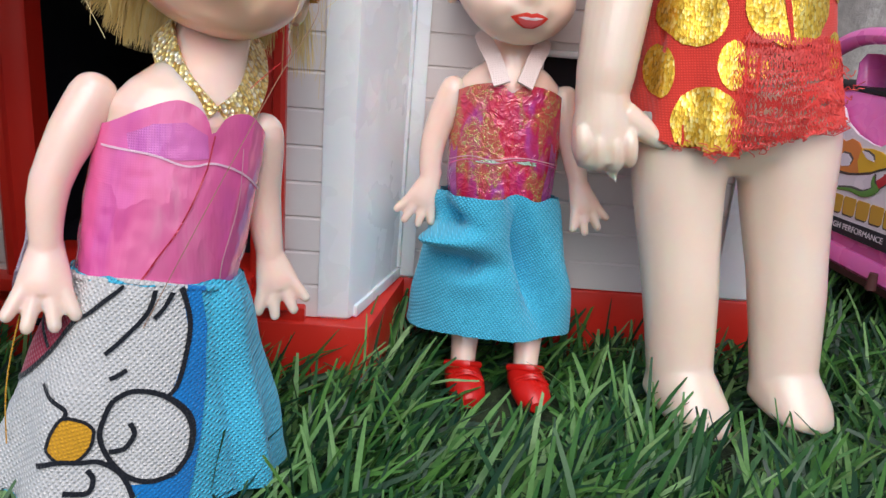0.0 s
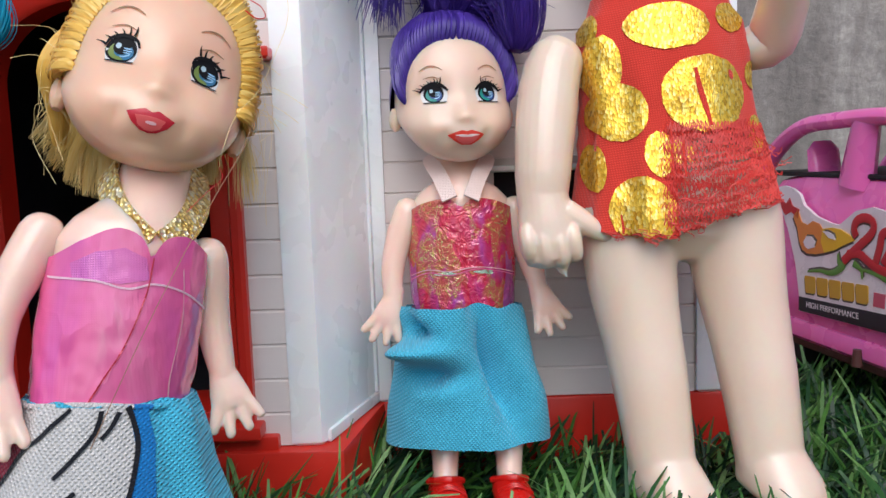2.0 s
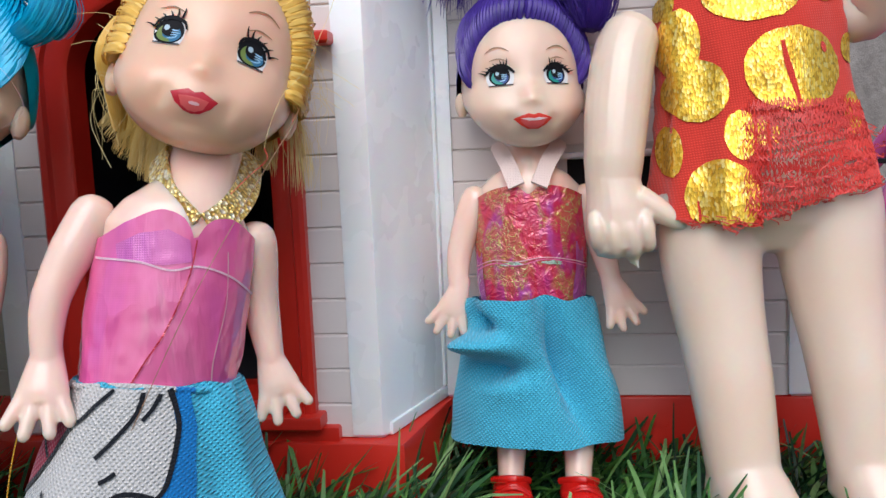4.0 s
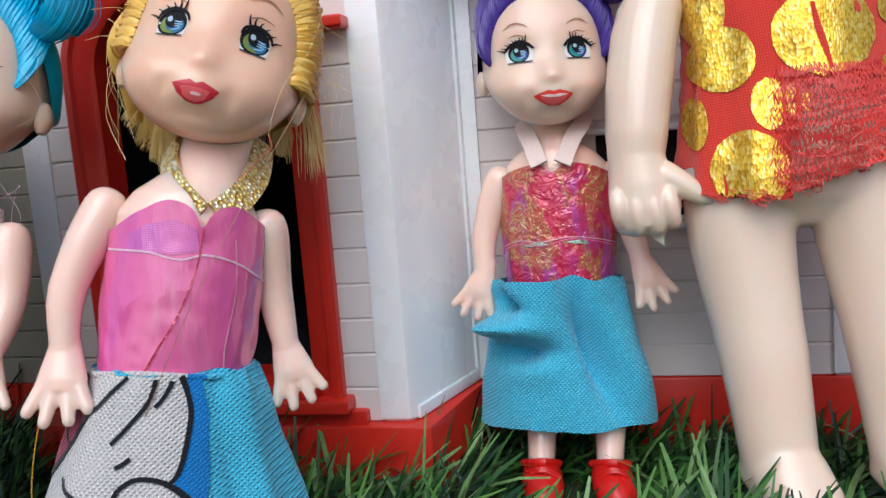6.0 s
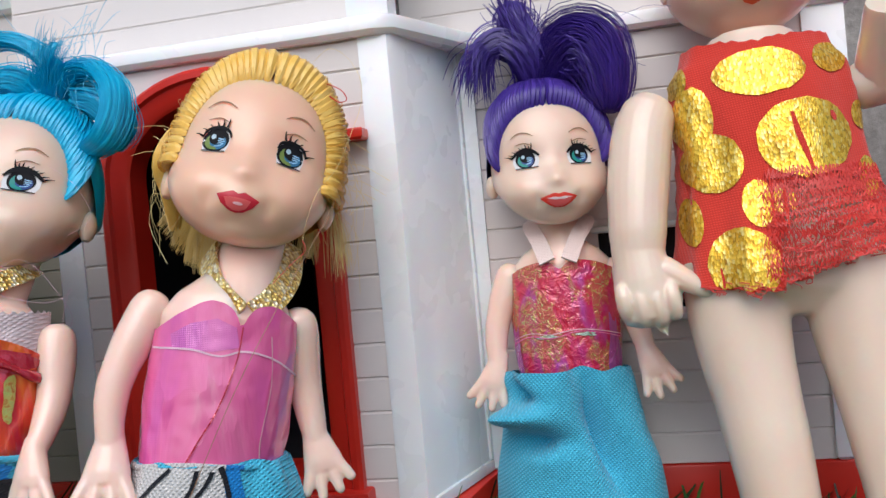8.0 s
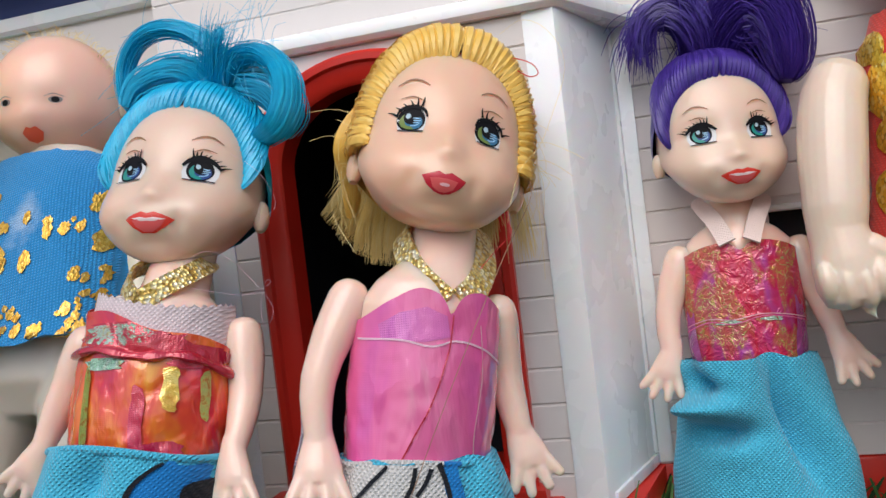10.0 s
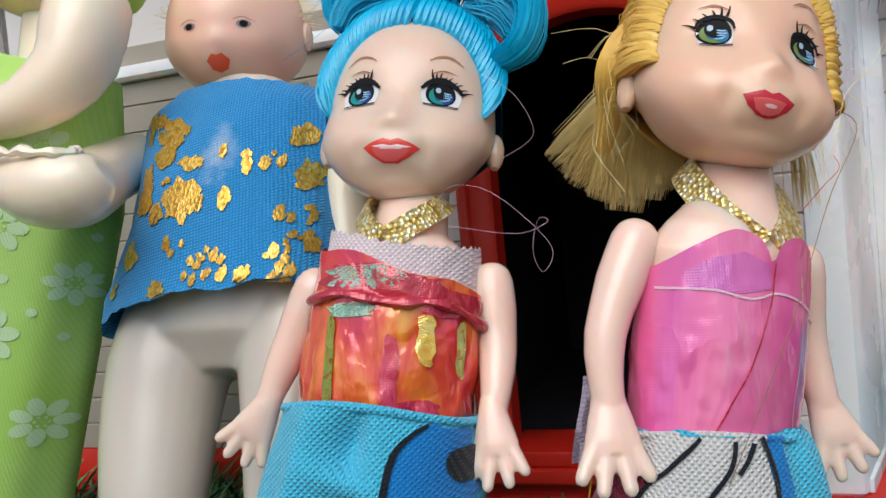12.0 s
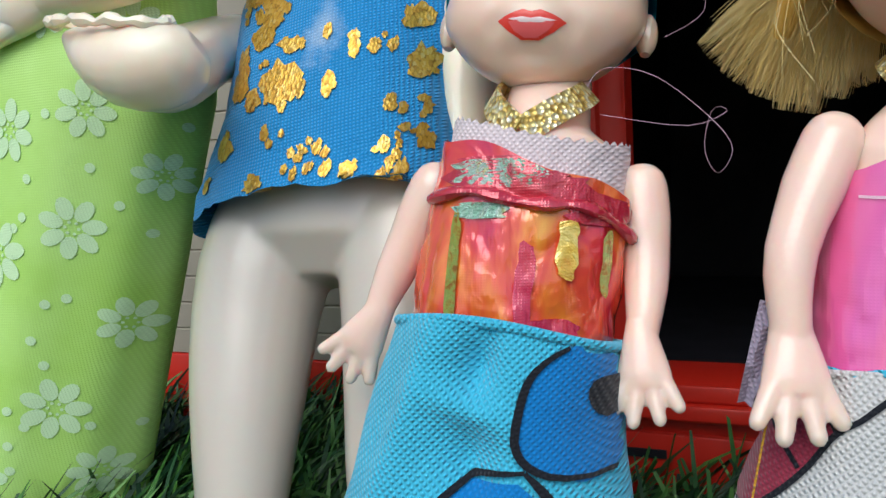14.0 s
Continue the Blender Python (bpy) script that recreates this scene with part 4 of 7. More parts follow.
def ring_at(c, ax, rx, ry, n=28, wave=None, across=(1, 0, 0)):
    """An oval ring round an axis; rx across, ry in depth. wave(angle) changes the radius."""
    side, back = basis(ax, across)
    out = []
    for k in range(n):
        a = 2 * math.pi * k / n
        w = wave(a) if wave else 1.0
        out.append(Vector(c) + side * math.cos(a) * rx * w + back * math.sin(a) * ry * w)
    return out


def small_hand(g, wrist, direction, across, mat, size=1.0, spread=1.0):
    """A little moulded hand with four fingers, open; it overlaps the wrist."""
    w = Vector(wrist)
    d = Vector(direction).normalized()
    s = Vector(across)
    s = (s - d * s.dot(d)).normalized()
    k = size
    pts = [w - d * 0.0030 * k, w - d * 0.0008 * k, w + d * 0.0014 * k, w + d * 0.0034 * k, w + d * 0.0048 * k]
    g.tube(pts, [0.0015 * k, 0.0020 * k, 0.0026 * k, 0.0031 * k, 0.0026 * k], mat, 14, [0.95, 0.85, 0.65, 0.5, 0.45], s)
    for i, f in enumerate((-1.0, -0.36, 0.30, 0.95)):
        root = w + d * 0.0036 * k + s * f * 0.0019 * k
        way = (d + s * f * 0.50 * spread).normalized()
        ln = (0.0046, 0.0056, 0.0054, 0.0044)[i] * k
        g.tube([root, root + way * ln * 0.5, root + way * ln * 0.9, root + way * ln], [0.0011 * k, 0.00095 * k, 0.0008 * k, 0.0004 * k], mat, 9)


def arm(g, sh, el, wr, mat, tip, across, size=1.0, r=(0.0036, 0.0032, 0.0026, 0.0019)):
    """A moulded arm, melted together with its hand, on a round shoulder joint."""
    a = Geo()
    r = [q * 0.9 for q in r]
    pts = smooth_path([sh, el, wr], 9)
    way = (pts[0] - pts[1]).normalized() * r[0]
    pts = [pts[0] + way * 0.95, pts[0] + way * 0.82, pts[0] + way * 0.5] + pts
    rad = [r[0] * 0.25, r[0] * 0.60, r[0] * 0.90, r[0] * 1.04, r[0] * 1.06, r[0] * 1.04, r[1] * 1.06, r[1], r[1] * 0.94, r[2], (r[2] + r[3]) / 2, r[3]]
    a.tube(pts, rad, mat, 22)
    small_hand(a, wr, Vector(tip) - Vector(wr), across, mat, size)
    fuse(g, a, mat, 0.00034, 5)


def strap(g, pts, width, mat, centre, thick=0.0005):
    """A flat ribbon along points that lies round a centre: its faces look away from it."""
    pts = smooth_path(pts, 20)
    cv = Vector(centre)
    rows = []
    for i, p in enumerate(pts):
        d = (pts[min(i + 1, 19)] - pts[max(i - 1, 0)]).normalized()
        nv = p - cv
        nv = (nv - d * nv.dot(d)).normalized()
        s = d.cross(nv).normalized() * width / 2
        o = nv * thick / 2
        rows.append([p - s - o, p + s - o, p + s + o, p - s + o])
    g.loft(rows, mat, True, True)


def bodice(g, waist, top, rw, rt, mat, dips, n=130, rows=44, crease=0.00025, seed=1, across=(1, 0, 0)):
    """A tight tube of film round the body, its upper edge shaped by dips(angle)."""
    waist, top = Vector(waist), Vector(top)
    ax = (top - waist).normalized()
    side, back = basis(ax, across)
    rings = []
    for i in range(rows + 1):
        t = i / rows
        ring = []
        for k in range(n):
            a = 2 * math.pi * k / n
            h = t * dips(a)
            c = waist.lerp(top, h)
            bulge = 1 + 0.05 * math.sin(math.pi * h)
            p = c + side * math.cos(a) * lerp(rw[0], rt[0], h) * bulge + back * math.sin(a) * lerp(rw[1], rt[1], h) * bulge
            q = p * 230
            fold = noise.noise(Vector((q.x * 1.2 + seed * 7, q.y * 1.2, q.z * 0.5)))
            fold = abs(fold) * 2 - 0.5
            p += (p - c).normalized() * (fold * crease + noise.noise(q * 3) * crease * 0.4)
            ring.append(p)
        rings.append(ring)
    first = len(g.f)
    g.loft(rings, mat)
    return first


def heart(mid):
    """The sweetheart edge of a bodice: two rounded humps, a nick between them, lower under the arms."""
    def edge(a):
        u = math.cos(a)
        if math.sin(a) > 0:
            return 0.90
        v = u - mid
        return 1.04 - 0.16 * math.exp(-abs(v) / 0.11) - 0.34 * max(0.0, abs(v) - 0.42) ** 1.4
    return edge


def skirt(g, waist, hem, rw, rh, mat, folds, depth=0.10, n=96, rows=30, seed=0, across=(1, 0, 0)):
    """A flared piece of cloth with soft folds that deepen to the hem, with a gathered waist and a turned-in thickness."""
    waist, hem = Vector(waist), Vector(hem)
    ax = (waist - hem).normalized()
    side, back = basis(ax, across)
    first = len(g.f)
    outer, inner = [], []
    for i in range(rows + 1):
        t = i / rows
        c = waist.lerp(hem, t)
        ro, ri = [], []
        for k in range(n):
            a = 2 * math.pi * k / n
            w = 1 + depth * (0.25 + t) * folds(a, t)
            w += 0.035 * math.exp(-((t - 0.06) / 0.08) ** 2) * noise.noise(Vector((a * 2.2, seed * 3.7, t * 4)))
            e = 1 - (1 - t) ** 1.5
            e = 0.45 * e + 0.55 * t
            p = c + side * math.cos(a) * lerp(rw[0], rh[0], e) * w + back * math.sin(a) * lerp(rw[1], rh[1], e) * w
            if i == 0:
                p += ax * 0.0012 * noise.noise(Vector((math.cos(a) * 2.1, math.sin(a) * 2.1, seed)))
            if t > 0.97:
                p += ax * (0.0005 * noise.noise(Vector((a * 1.5, seed, 0))) + 0.00025 * noise.noise(Vector((a * 60, seed, 0))))
            p += Vector((noise.noise(p * 110), noise.noise(p * 110 + Vector((9, 0, 0))), 0)) * 0.0007
            ro.append(p)
            ri.append(c.lerp(p, 0.965))
        outer.append(ro)
        inner.append(ri)
    g.loft(outer + inner[::-1], mat)
    return first


def waistband(g, waist, hem, rw, spans, across=(1, 0, 0), r=0.0007):
    """The folded upper edge of a skirt; spans give the colour of each stretch in degrees."""
    ax = (Vector(waist) - Vector(hem)).normalized()
    side, back = basis(ax, across)
    for a0, a1, mat in spans:
        pts = []
        for k in range(25):
            a = radians(lerp(a0, a1, k / 24))
            q = 1.0 + 0.012 * math.sin(a * 4)
            pts.append(Vector(waist) + side * math.cos(a) * rw[0] * q + back * math.sin(a) * rw[1] * q + ax * 0.0004 * math.sin(a * 3 + 1))
        g.tube(pts, r, mat, 10)


def doll_legs(g, hips, ankles, toes, mat, shoe):
    for hp_, an, to in zip(hips, ankles, toes):
        an, to = Vector(an), Vector(to)
        g.tube(smooth_path([hp_, Vector(hp_).lerp(an, 0.5), an], 7), [0.0042, 0.0042, 0.0038, 0.0035, 0.0031, 0.0028, 0.0027], mat, 12)
        d = (to - an)
        d.z = 0
        d.normalize()
        low = Vector((0, 0, -0.0016))
        pts = [an - d * 0.0038 + low, an - d * 0.0020 + low, an + d * 0.0010 + low * 1.1, an + d * 0.0052 + low * 1.5, an + d * 0.0092 + low * 1.9, an + d * 0.0112 + low * 2.1]
        g.tube(pts, [0.0018, 0.0034, 0.0040, 0.0042, 0.0036, 0.0016], shoe, 16, 0.82, (1, 0, 0))
        g.tube(smooth_path([an + Vector((-0.0036, 0.0002, 0.0000)), an + d * 0.0034 + Vector((0, 0, 0.0018)), an + Vector((0.0036, 0.0002, 0.0000))], 8), 0.0008, shoe, 8)
        for q in (0.0046, 0.0058):
            g.tube(smooth_path([an + d * q + Vector((-0.0034, 0, -0.0006)), an + d * (q + 0.0010) + Vector((0, 0, 0.0014)), an + d * q + Vector((0.0034, 0, -0.0006))], 8), 0.0004, shoe, 6)


def yellow_doll():
    g = Geo()
    head = head_frame((-0.0252, 0.1360, 0.0842), 20.4, 19.2, 17)
    tree = small_head(g, head, (IRISSKY, IRISG, False))
    hair_cap(g, head, BLONDE, 44, 0.00100, (-0.002, 0.0160, 0.0030), tree, 1.17, 92)
    longer_face(g, head, 0.095, 0.08)
    across = (0.844, 0.465, -0.230)
    waist, chest = Vector((-0.0312, 0.1205, 0.0335)), Vector((-0.0268, 0.1250, 0.0605))
    neck = Vector((-0.0252, 0.1290, 0.0672))
    ax = chest - waist
    up = ax.normalized()
    b = Geo()
    b.loft([ring_at(waist, ax, 0.0110, 0.0080, across=across), ring_at(waist.lerp(chest, 0.5), ax, 0.0112, 0.0082, across=across), ring_at(chest - up * 0.001, ax, 0.0116, 0.0075, across=across), ring_at(chest + up * 0.0028, ax, 0.0092, 0.0062, across=across), ring_at(neck, ax, 0.0060, 0.0058), ring_at(neck + Vector((0.0005, 0.0065, 0.0085)), ax, 0.0054, 0.0054)], SKIN, True, True)
    fuse(g, b, SKIN, 0.0005, 6)
    arm(g, (-0.0388, 0.1197, 0.0628), (-0.0432, 0.1140, 0.0510), (-0.0432, 0.1112, 0.0412), SKIN, (-0.0422, 0.1065, 0.0325), (0.9, 0.3, -0.1), 1.25, (0.0037, 0.0032, 0.0027, 0.0023))
    arm(g, (-0.0170, 0.1312, 0.0570), (-0.0170, 0.1315, 0.0465), (-0.0152, 0.1300, 0.0365), SKIN, (-0.0125, 0.1285, 0.0280), (1, 0.3, 0), 1.15, (0.0037, 0.0034, 0.0029, 0.0023))
    first = bodice(g, waist, chest + up * 0.0008, (0.0118, 0.0092), (0.0119, 0.0088), FOILPINK, heart(0.14), seed=2, across=across, crease=0.0002)
    tree = surface_tree(g, first)
    frm = Matrix.Translation((-0.0172, 0.1005, 0.0470)) @ Euler((0, radians(12), radians(28))).to_matrix().to_4x4()
    patch(g, tree, frm, [(-0.0090, 0.0100), (-0.0060, 0.0122), (-0.0020, 0.0134), (0.0012, 0.0122), (0.0020, 0.0090), (-0.0020, 0.0080), (-0.0085, 0.0078)], FILMMAUVE, 0.00014, 6)
    stroke(g, tree, frm, [(-0.0128, 0.0072), (-0.0060, 0.0080), (-0.0010, 0.0074), (0.0030, 0.0084), (0.0080, 0.0072), (0.0126, 0.0040)], (0.00030, 0.00030), SEAM, 0.00022, 40)
    stroke(g, tree, frm, [(0.0022, 0.0128), (0.0018, 0.0070), (-0.0003, -0.0010), (-0.0030, -0.0070), (-0.0052, -0.0125)], (0.00022, 0.00022), FOILWINE, 0.00030, 34)
    stroke(g, tree, frm, [(0.0070, 0.0110), (0.0078, 0.0030), (0.0070, -0.0060), (0.0074, -0.0110)], (0.00014, 0.00022), FILMPALE, 0.00026, 30)
    for pts, cv in (([(-0.0285, 0.1385, 0.0745), (-0.0312, 0.1340, 0.0735), (-0.0315, 0.1285, 0.0715), (-0.0275, 0.1215, 0.0658), (-0.0224, 0.1196, 0.0606)], (-0.0225, 0.1320, 0.0620)), ([(-0.0205, 0.1400, 0.0715), (-0.0190, 0.1362, 0.0690), (-0.0180, 0.1310, 0.0655), (-0.0184, 0.1250, 0.0624), (-0.0202, 0.1208, 0.0604)], (-0.0250, 0.1320, 0.0600))):
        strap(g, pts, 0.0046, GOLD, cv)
    # skirt with its printed front
    hem = Vector((-0.0328, 0.1165, 0.0040))
    first = skirt(g, waist + up * 0.0032, hem, (0.0128, 0.0100), (0.0226, 0.0160), TEAL, lambda a, t: 0.7 * math.sin(3 * a + 0.8) + 0.5 * math.sin(8 * a + 1) - 2.2 * math.exp(-((math.degrees(a) - 300 - 14 * t) / 7) ** 2) * (0.5 + 0.5 * t) + 1.4 * math.exp(-((math.degrees(a) - 318) / 9) ** 2) + 1.2 * math.sin(math.degrees(a) * 0.35) * math.exp(-(t / 0.12) ** 2), 0.06, 200, 60, seed=4, across=(0.88, 0.40, -0.1))
    tree = surface_tree(g, first)
    waistband(g, waist + up * 0.0027, hem, (0.0124, 0.0098), ((150, 283, CHALK), (283, 296, DEEP), (296, 420, TEAL)), (0.88, 0.40, -0.1), 0.0005)
    frm = Matrix.Translation((-0.0375, 0.06, 0.0150))
    # plain fields of the print
    patch(g, tree, frm, [(-0.0125, 0.0230), (-0.0030, 0.0235), (0.0127, 0.0222), (0.0140, 0.0169), (0.0139, 0.0128), (0.0127, 0.0078), (0.0000, 0.0040), (-0.0120, 0.0020), (-0.0160, 0.0100)], CHALK, 0.00020, 9)
    patch(g, tree, frm, [(0.0127, 0.0082), (0.0153, 0.0033), (0.0156, -0.0002), (0.0142, -0.0035), (0.0116, -0.0042), (0.0084, -0.0042), (0.0094, -0.0112), (-0.0040, -0.0114), (-0.0140, -0.0114), (-0.0190, 0.0000), (-0.0140, 0.0080)], CHALK, 0.00024, 9)
    patch(g, tree, frm, [(0.0126, 0.0222), (0.0150, 0.0214), (0.0160, 0.0160), (0.0164, 0.0071), (0.0165, 0.0005), (0.0156, 0.0000), (0.0154, 0.0028), (0.0132, 0.0064), (0.0126, 0.0078), (0.0138, 0.0124), (0.0140, 0.0169)], DEEP, 0.00030, 6)
    patch(g, tree, frm, [(0.0084, -0.0042), (0.0116, -0.0042), (0.0142, -0.0035), (0.0156, -0.0002), (0.0165, 0.0005), (0.0160, -0.0042), (0.0150, -0.0112), (0.0096, -0.0112)], DEEP, 0.00030, 5)
    patch(g, tree, frm, [(-0.0100, 0.0214), (-0.0032, 0.0222), (-0.0013, 0.0169), (-0.0049, 0.0125), (-0.0095, 0.0075), (-0.0140, 0.0040), (-0.0140, 0.0120)], MAROON, 0.00035, 6)
    patch(g, tree, frm, [(-0.0023, 0.0030), (-0.0008, 0.0052), (0.0019, 0.0048), (0.0032, 0.0036), (0.0028, 0.0013), (0.0010, -0.0007), (-0.0014, -0.0006), (-0.0029, 0.0008)], OCHRE, 0.0004, 4)
    for ln, w in (([(0.0055, 0.0226), (0.0016, 0.0190), (-0.0012, 0.0169), (-0.0046, 0.0124), (-0.0095, 0.0075), (-0.0140, 0.0040)], 0.00055), ([(-0.0033, 0.0222), (-0.0022, 0.0194), (-0.0012, 0.0170)], 0.00055), ([(-0.0078, 0.0195), (-0.0072, 0.0160), (-0.0050, 0.0127)], 0.00055), ([(0.0095, 0.0220), (0.0088, 0.0190), (0.0063, 0.0159), (0.0038, 0.0135)], 0.0006),
                  ([(0.0118, 0.0215), (0.0110, 0.0197), (0.0097, 0.0181)], 0.0006), ([(0.0069, 0.0115), (0.0058, 0.0108), (0.0047, 0.0103)], 0.0006), ([(0.0126, 0.0220), (0.0139, 0.0174), (0.0139, 0.0132), (0.0132, 0.0089), (0.0123, 0.0075)], 0.0006), ([(-0.0046, 0.0084), (-0.0030, 0.0073), (-0.0006, 0.0063), (-0.0007, 0.0050)], 0.0006),
                  ([(0.0054, 0.0075), (0.0079, 0.0086), (0.0112, 0.0079), (0.0140, 0.0055), (0.0154, 0.0026), (0.0153, -0.0008), (0.0138, -0.0033)], 0.0007), ([(0.0138, -0.0033), (0.0108, -0.0039), (0.0075, -0.0028), (0.0050, -0.0002), (0.0039, 0.0029), (0.0046, 0.0059), (0.0054, 0.0075)], 0.0007), ([(0.0078, 0.0043), (0.0085, 0.0028), (0.0072, 0.0008), (0.0052, 0.0004)], 0.0007),
                  ([(-0.0029, 0.0008), (-0.0023, 0.0030), (-0.0008, 0.0052), (0.0019, 0.0048), (0.0032, 0.0036)], 0.00045), ([(0.0032, 0.0036), (0.0028, 0.0013), (0.0010, -0.0007), (-0.0014, -0.0006), (-0.0029, 0.0008)], 0.00045), ([(-0.0041, -0.0017), (-0.0014, -0.0008), (0.0017, -0.0009), (0.0041, -0.0010), (0.0071, -0.0028), (0.0089, -0.0060), (0.0096, -0.0105)], 0.0007), ([(0.0025, -0.0020), (0.0034, -0.0033), (0.0028, -0.0050), (-0.0003, -0.0049)], 0.0007)):
        stroke(g, tree, frm, ln, (w, w), LINE, 0.0005, 26)
    doll_legs(g, [(-0.0370, 0.120, 0.020), (-0.0255, 0.122, 0.020)], [(-0.0375, 0.117, -0.0010), (-0.0258, 0.119, -0.0010)], [(-0.0380, 0.10, 0), (-0.025, 0.10, 0)], SKIN, SHOE)
    # frayed lilac lining and a tan thread at the waist
    rows = []
    for i in range(9):
        t = i / 8
        row = []
        for k in range(7):
            f = k / 6
            p = Vector((-0.0452, 0.1125, 0.0455)).lerp(Vector((-0.0478, 0.1120, 0.0335)), t) + Vector((0.0042, -0.0006, -0.0004)) * (f - 0.3)
            row.append(p + Vector((0.0006 * noise.noise(Vector((i, k * 1.7, 1))), 0.0009 * math.sin(k * 2.1 + i * 0.8), 0.0005 * noise.noise(Vector((k * 2.3, i, 5))))))
        rows.append(row)
    g.loft(rows, LILAC, closed=False)
    g.tube(smooth_path([(-0.0442, 0.1115, 0.0410), (-0.0458, 0.1075, 0.0330), (-0.0475, 0.1055, 0.0230), (-0.0480, 0.1050, 0.0140)], 18), 0.00012, OCHRE, 4)
    # loose hair at both sides and flyaways
    for k, (a, b, c, d) in enumerate((((-0.0370, 0.1430, 0.0900), (-0.0440, 0.1500, 0.0850), (-0.0505, 0.1535, 0.0805), (-0.0553, 0.1550, 0.0770)),
                                     ((-0.0370, 0.1440, 0.0890), (-0.0425, 0.1500, 0.0830), (-0.0478, 0.1520, 0.0772), (-0.0515, 0.1530, 0.0725)),
                                     ((-0.0365, 0.1440, 0.0880), (-0.0405, 0.1490, 0.0815), (-0.0445, 0.1500, 0.0745), (-0.0468, 0.1505, 0.0692)),
                                     ((-0.0360, 0.1440, 0.0880), (-0.0388, 0.1480, 0.0800), (-0.0412, 0.1490, 0.0730), (-0.0426, 0.1490, 0.0668)),
                                     ((-0.0350, 0.1440, 0.0870), (-0.0365, 0.1470, 0.0790), (-0.0380, 0.1475, 0.0730), (-0.0388, 0.1475, 0.0685)),
                                     ((-0.0330, 0.1450, 0.0870), (-0.0345, 0.1470, 0.0790), (-0.0352, 0.1470, 0.0730), (-0.0352, 0.1465, 0.0700)))):
        lock(g, [a, b, c, d], [0.0016, 0.0024, 0.0024, 0.0022], 720, BLONDE2, 40 + k, 0.00006, 1.25, 0.08, 14, 5)
    for k, (a, b, c) in enumerate((((-0.0150, 0.1470, 0.0830), (-0.0140, 0.1480, 0.0740), (-0.0135, 0.1470, 0.0640)), ((-0.0200, 0.1490, 0.0800), (-0.0205, 0.1490, 0.0740), (-0.0205, 0.1480, 0.0690)))):
        tuft(g, [a, b, c], (60, 170)[k], 0.0010, 0.00006, BLONDE2, 60 + k, 0.4, 1.1, 10, (0.0, 0.0009)[k])
    lock(g, [head @ Vector((-0.0105, -0.002, 0.0100)), head @ Vector((-0.0150, 0.001, 0.0060)), head @ Vector((-0.0165, 0.003, 0.0010)), head @ Vector((-0.0150, 0.008, -0.0030)), head @ Vector((-0.0138, 0.0135, -0.0080))], [0.0014, 0.0024, 0.0026, 0.0020, 0.0010], 620, BLONDE, 14, 0.00008, 1.0, 0.0, 18, 6)
    rnd = random.Random(5)
    for _ in range(44):
        a = rnd.uniform(-1.6, 1.6)
        p = head @ Vector((0.0155 * math.sin(a), rnd.uniform(-0.004, 0.006), 0.0165 * math.cos(a)))
        o = head.to_3x3() @ Vector((math.sin(a), rnd.uniform(-0.3, 0.3), math.cos(a)))
        q = Vector((rnd.gauss(0, 1), rnd.gauss(0, 1), rnd.gauss(0, 1))) * 0.0017
        g.tube(smooth_path([p, p + o * 0.003 + q * 0.5, p + o * 0.004 + q * 1.6 + Vector((0, 0, -0.003))], 7), 0.00004, BLONDE2, 3)
    for k in range(34):
        side_ = -1 if k % 3 else 1
        p = head @ Vector((side_ * rnd.uniform(0.0135, 0.0165), rnd.uniform(0.000, 0.008), rnd.uniform(-0.006, 0.012)))
        o = head.to_3x3() @ Vector((side_ * rnd.uniform(0.4, 1.2), rnd.uniform(-0.4, 0.8), rnd.uniform(-0.5, 0.4)))
        ln = rnd.uniform(0.004, 0.009)
        line = [p, p + o * ln * 0.35, p + o * ln * 0.55 + Vector((rnd.gauss(0, 0.001), rnd.gauss(0, 0.001), -ln * 0.7)), p + o * ln * rnd.uniform(0.1, 0.6) + Vector((rnd.gauss(0, 0.0015), rnd.gauss(0, 0.0015), -ln * rnd.uniform(1.2, 2.0)))]
        g.tube(smooth_path(line, 16), 0.000035, BLONDE2, 3)
    g.tube(smooth_path([(-0.0105, 0.1400, 0.1010), (-0.0085, 0.1385, 0.1000), (-0.0068, 0.1380, 0.0988), (-0.0062, 0.1380, 0.0972), (-0.0078, 0.1382, 0.0970), (-0.0098, 0.1390, 0.0985)], 20), 0.00012, SHOE, 4)
    g.tube(smooth_path([(-0.0126, 0.1400, 0.1055), (-0.0080, 0.1360, 0.1064), (-0.0040, 0.1330, 0.1040), (-0.0012, 0.1310, 0.0995), (-0.0010, 0.1300, 0.0950), (-0.0030, 0.1290, 0.0898), (-0.0060, 0.1285, 0.0840), (-0.0095, 0.1280, 0.0805), (-0.0112, 0.1260, 0.0760), (-0.0122, 0.1250, 0.0720)], 50), 0.00004, BLONDE2, 3)
    g.tube(smooth_path([(-0.0122, 0.1250, 0.0720), (-0.0117, 0.1245, 0.0702), (-0.0140, 0.1230, 0.0680), (-0.0168, 0.1215, 0.0652)], 16), 0.00006, SHOE, 3)
    g.tube(smooth_path([head @ Vector((0.0155, 0.001, 0.001)), (-0.0085, 0.1290, 0.0760), (-0.0135, 0.1230, 0.0660), (-0.0205, 0.1130, 0.0500), (-0.0290, 0.1085, 0.0320)], 26), 0.00007, BROW, 3)
    thing("small_doll", g, "blonde plastic doll in a pink film top and printed skirt", "doll", "small dolls")


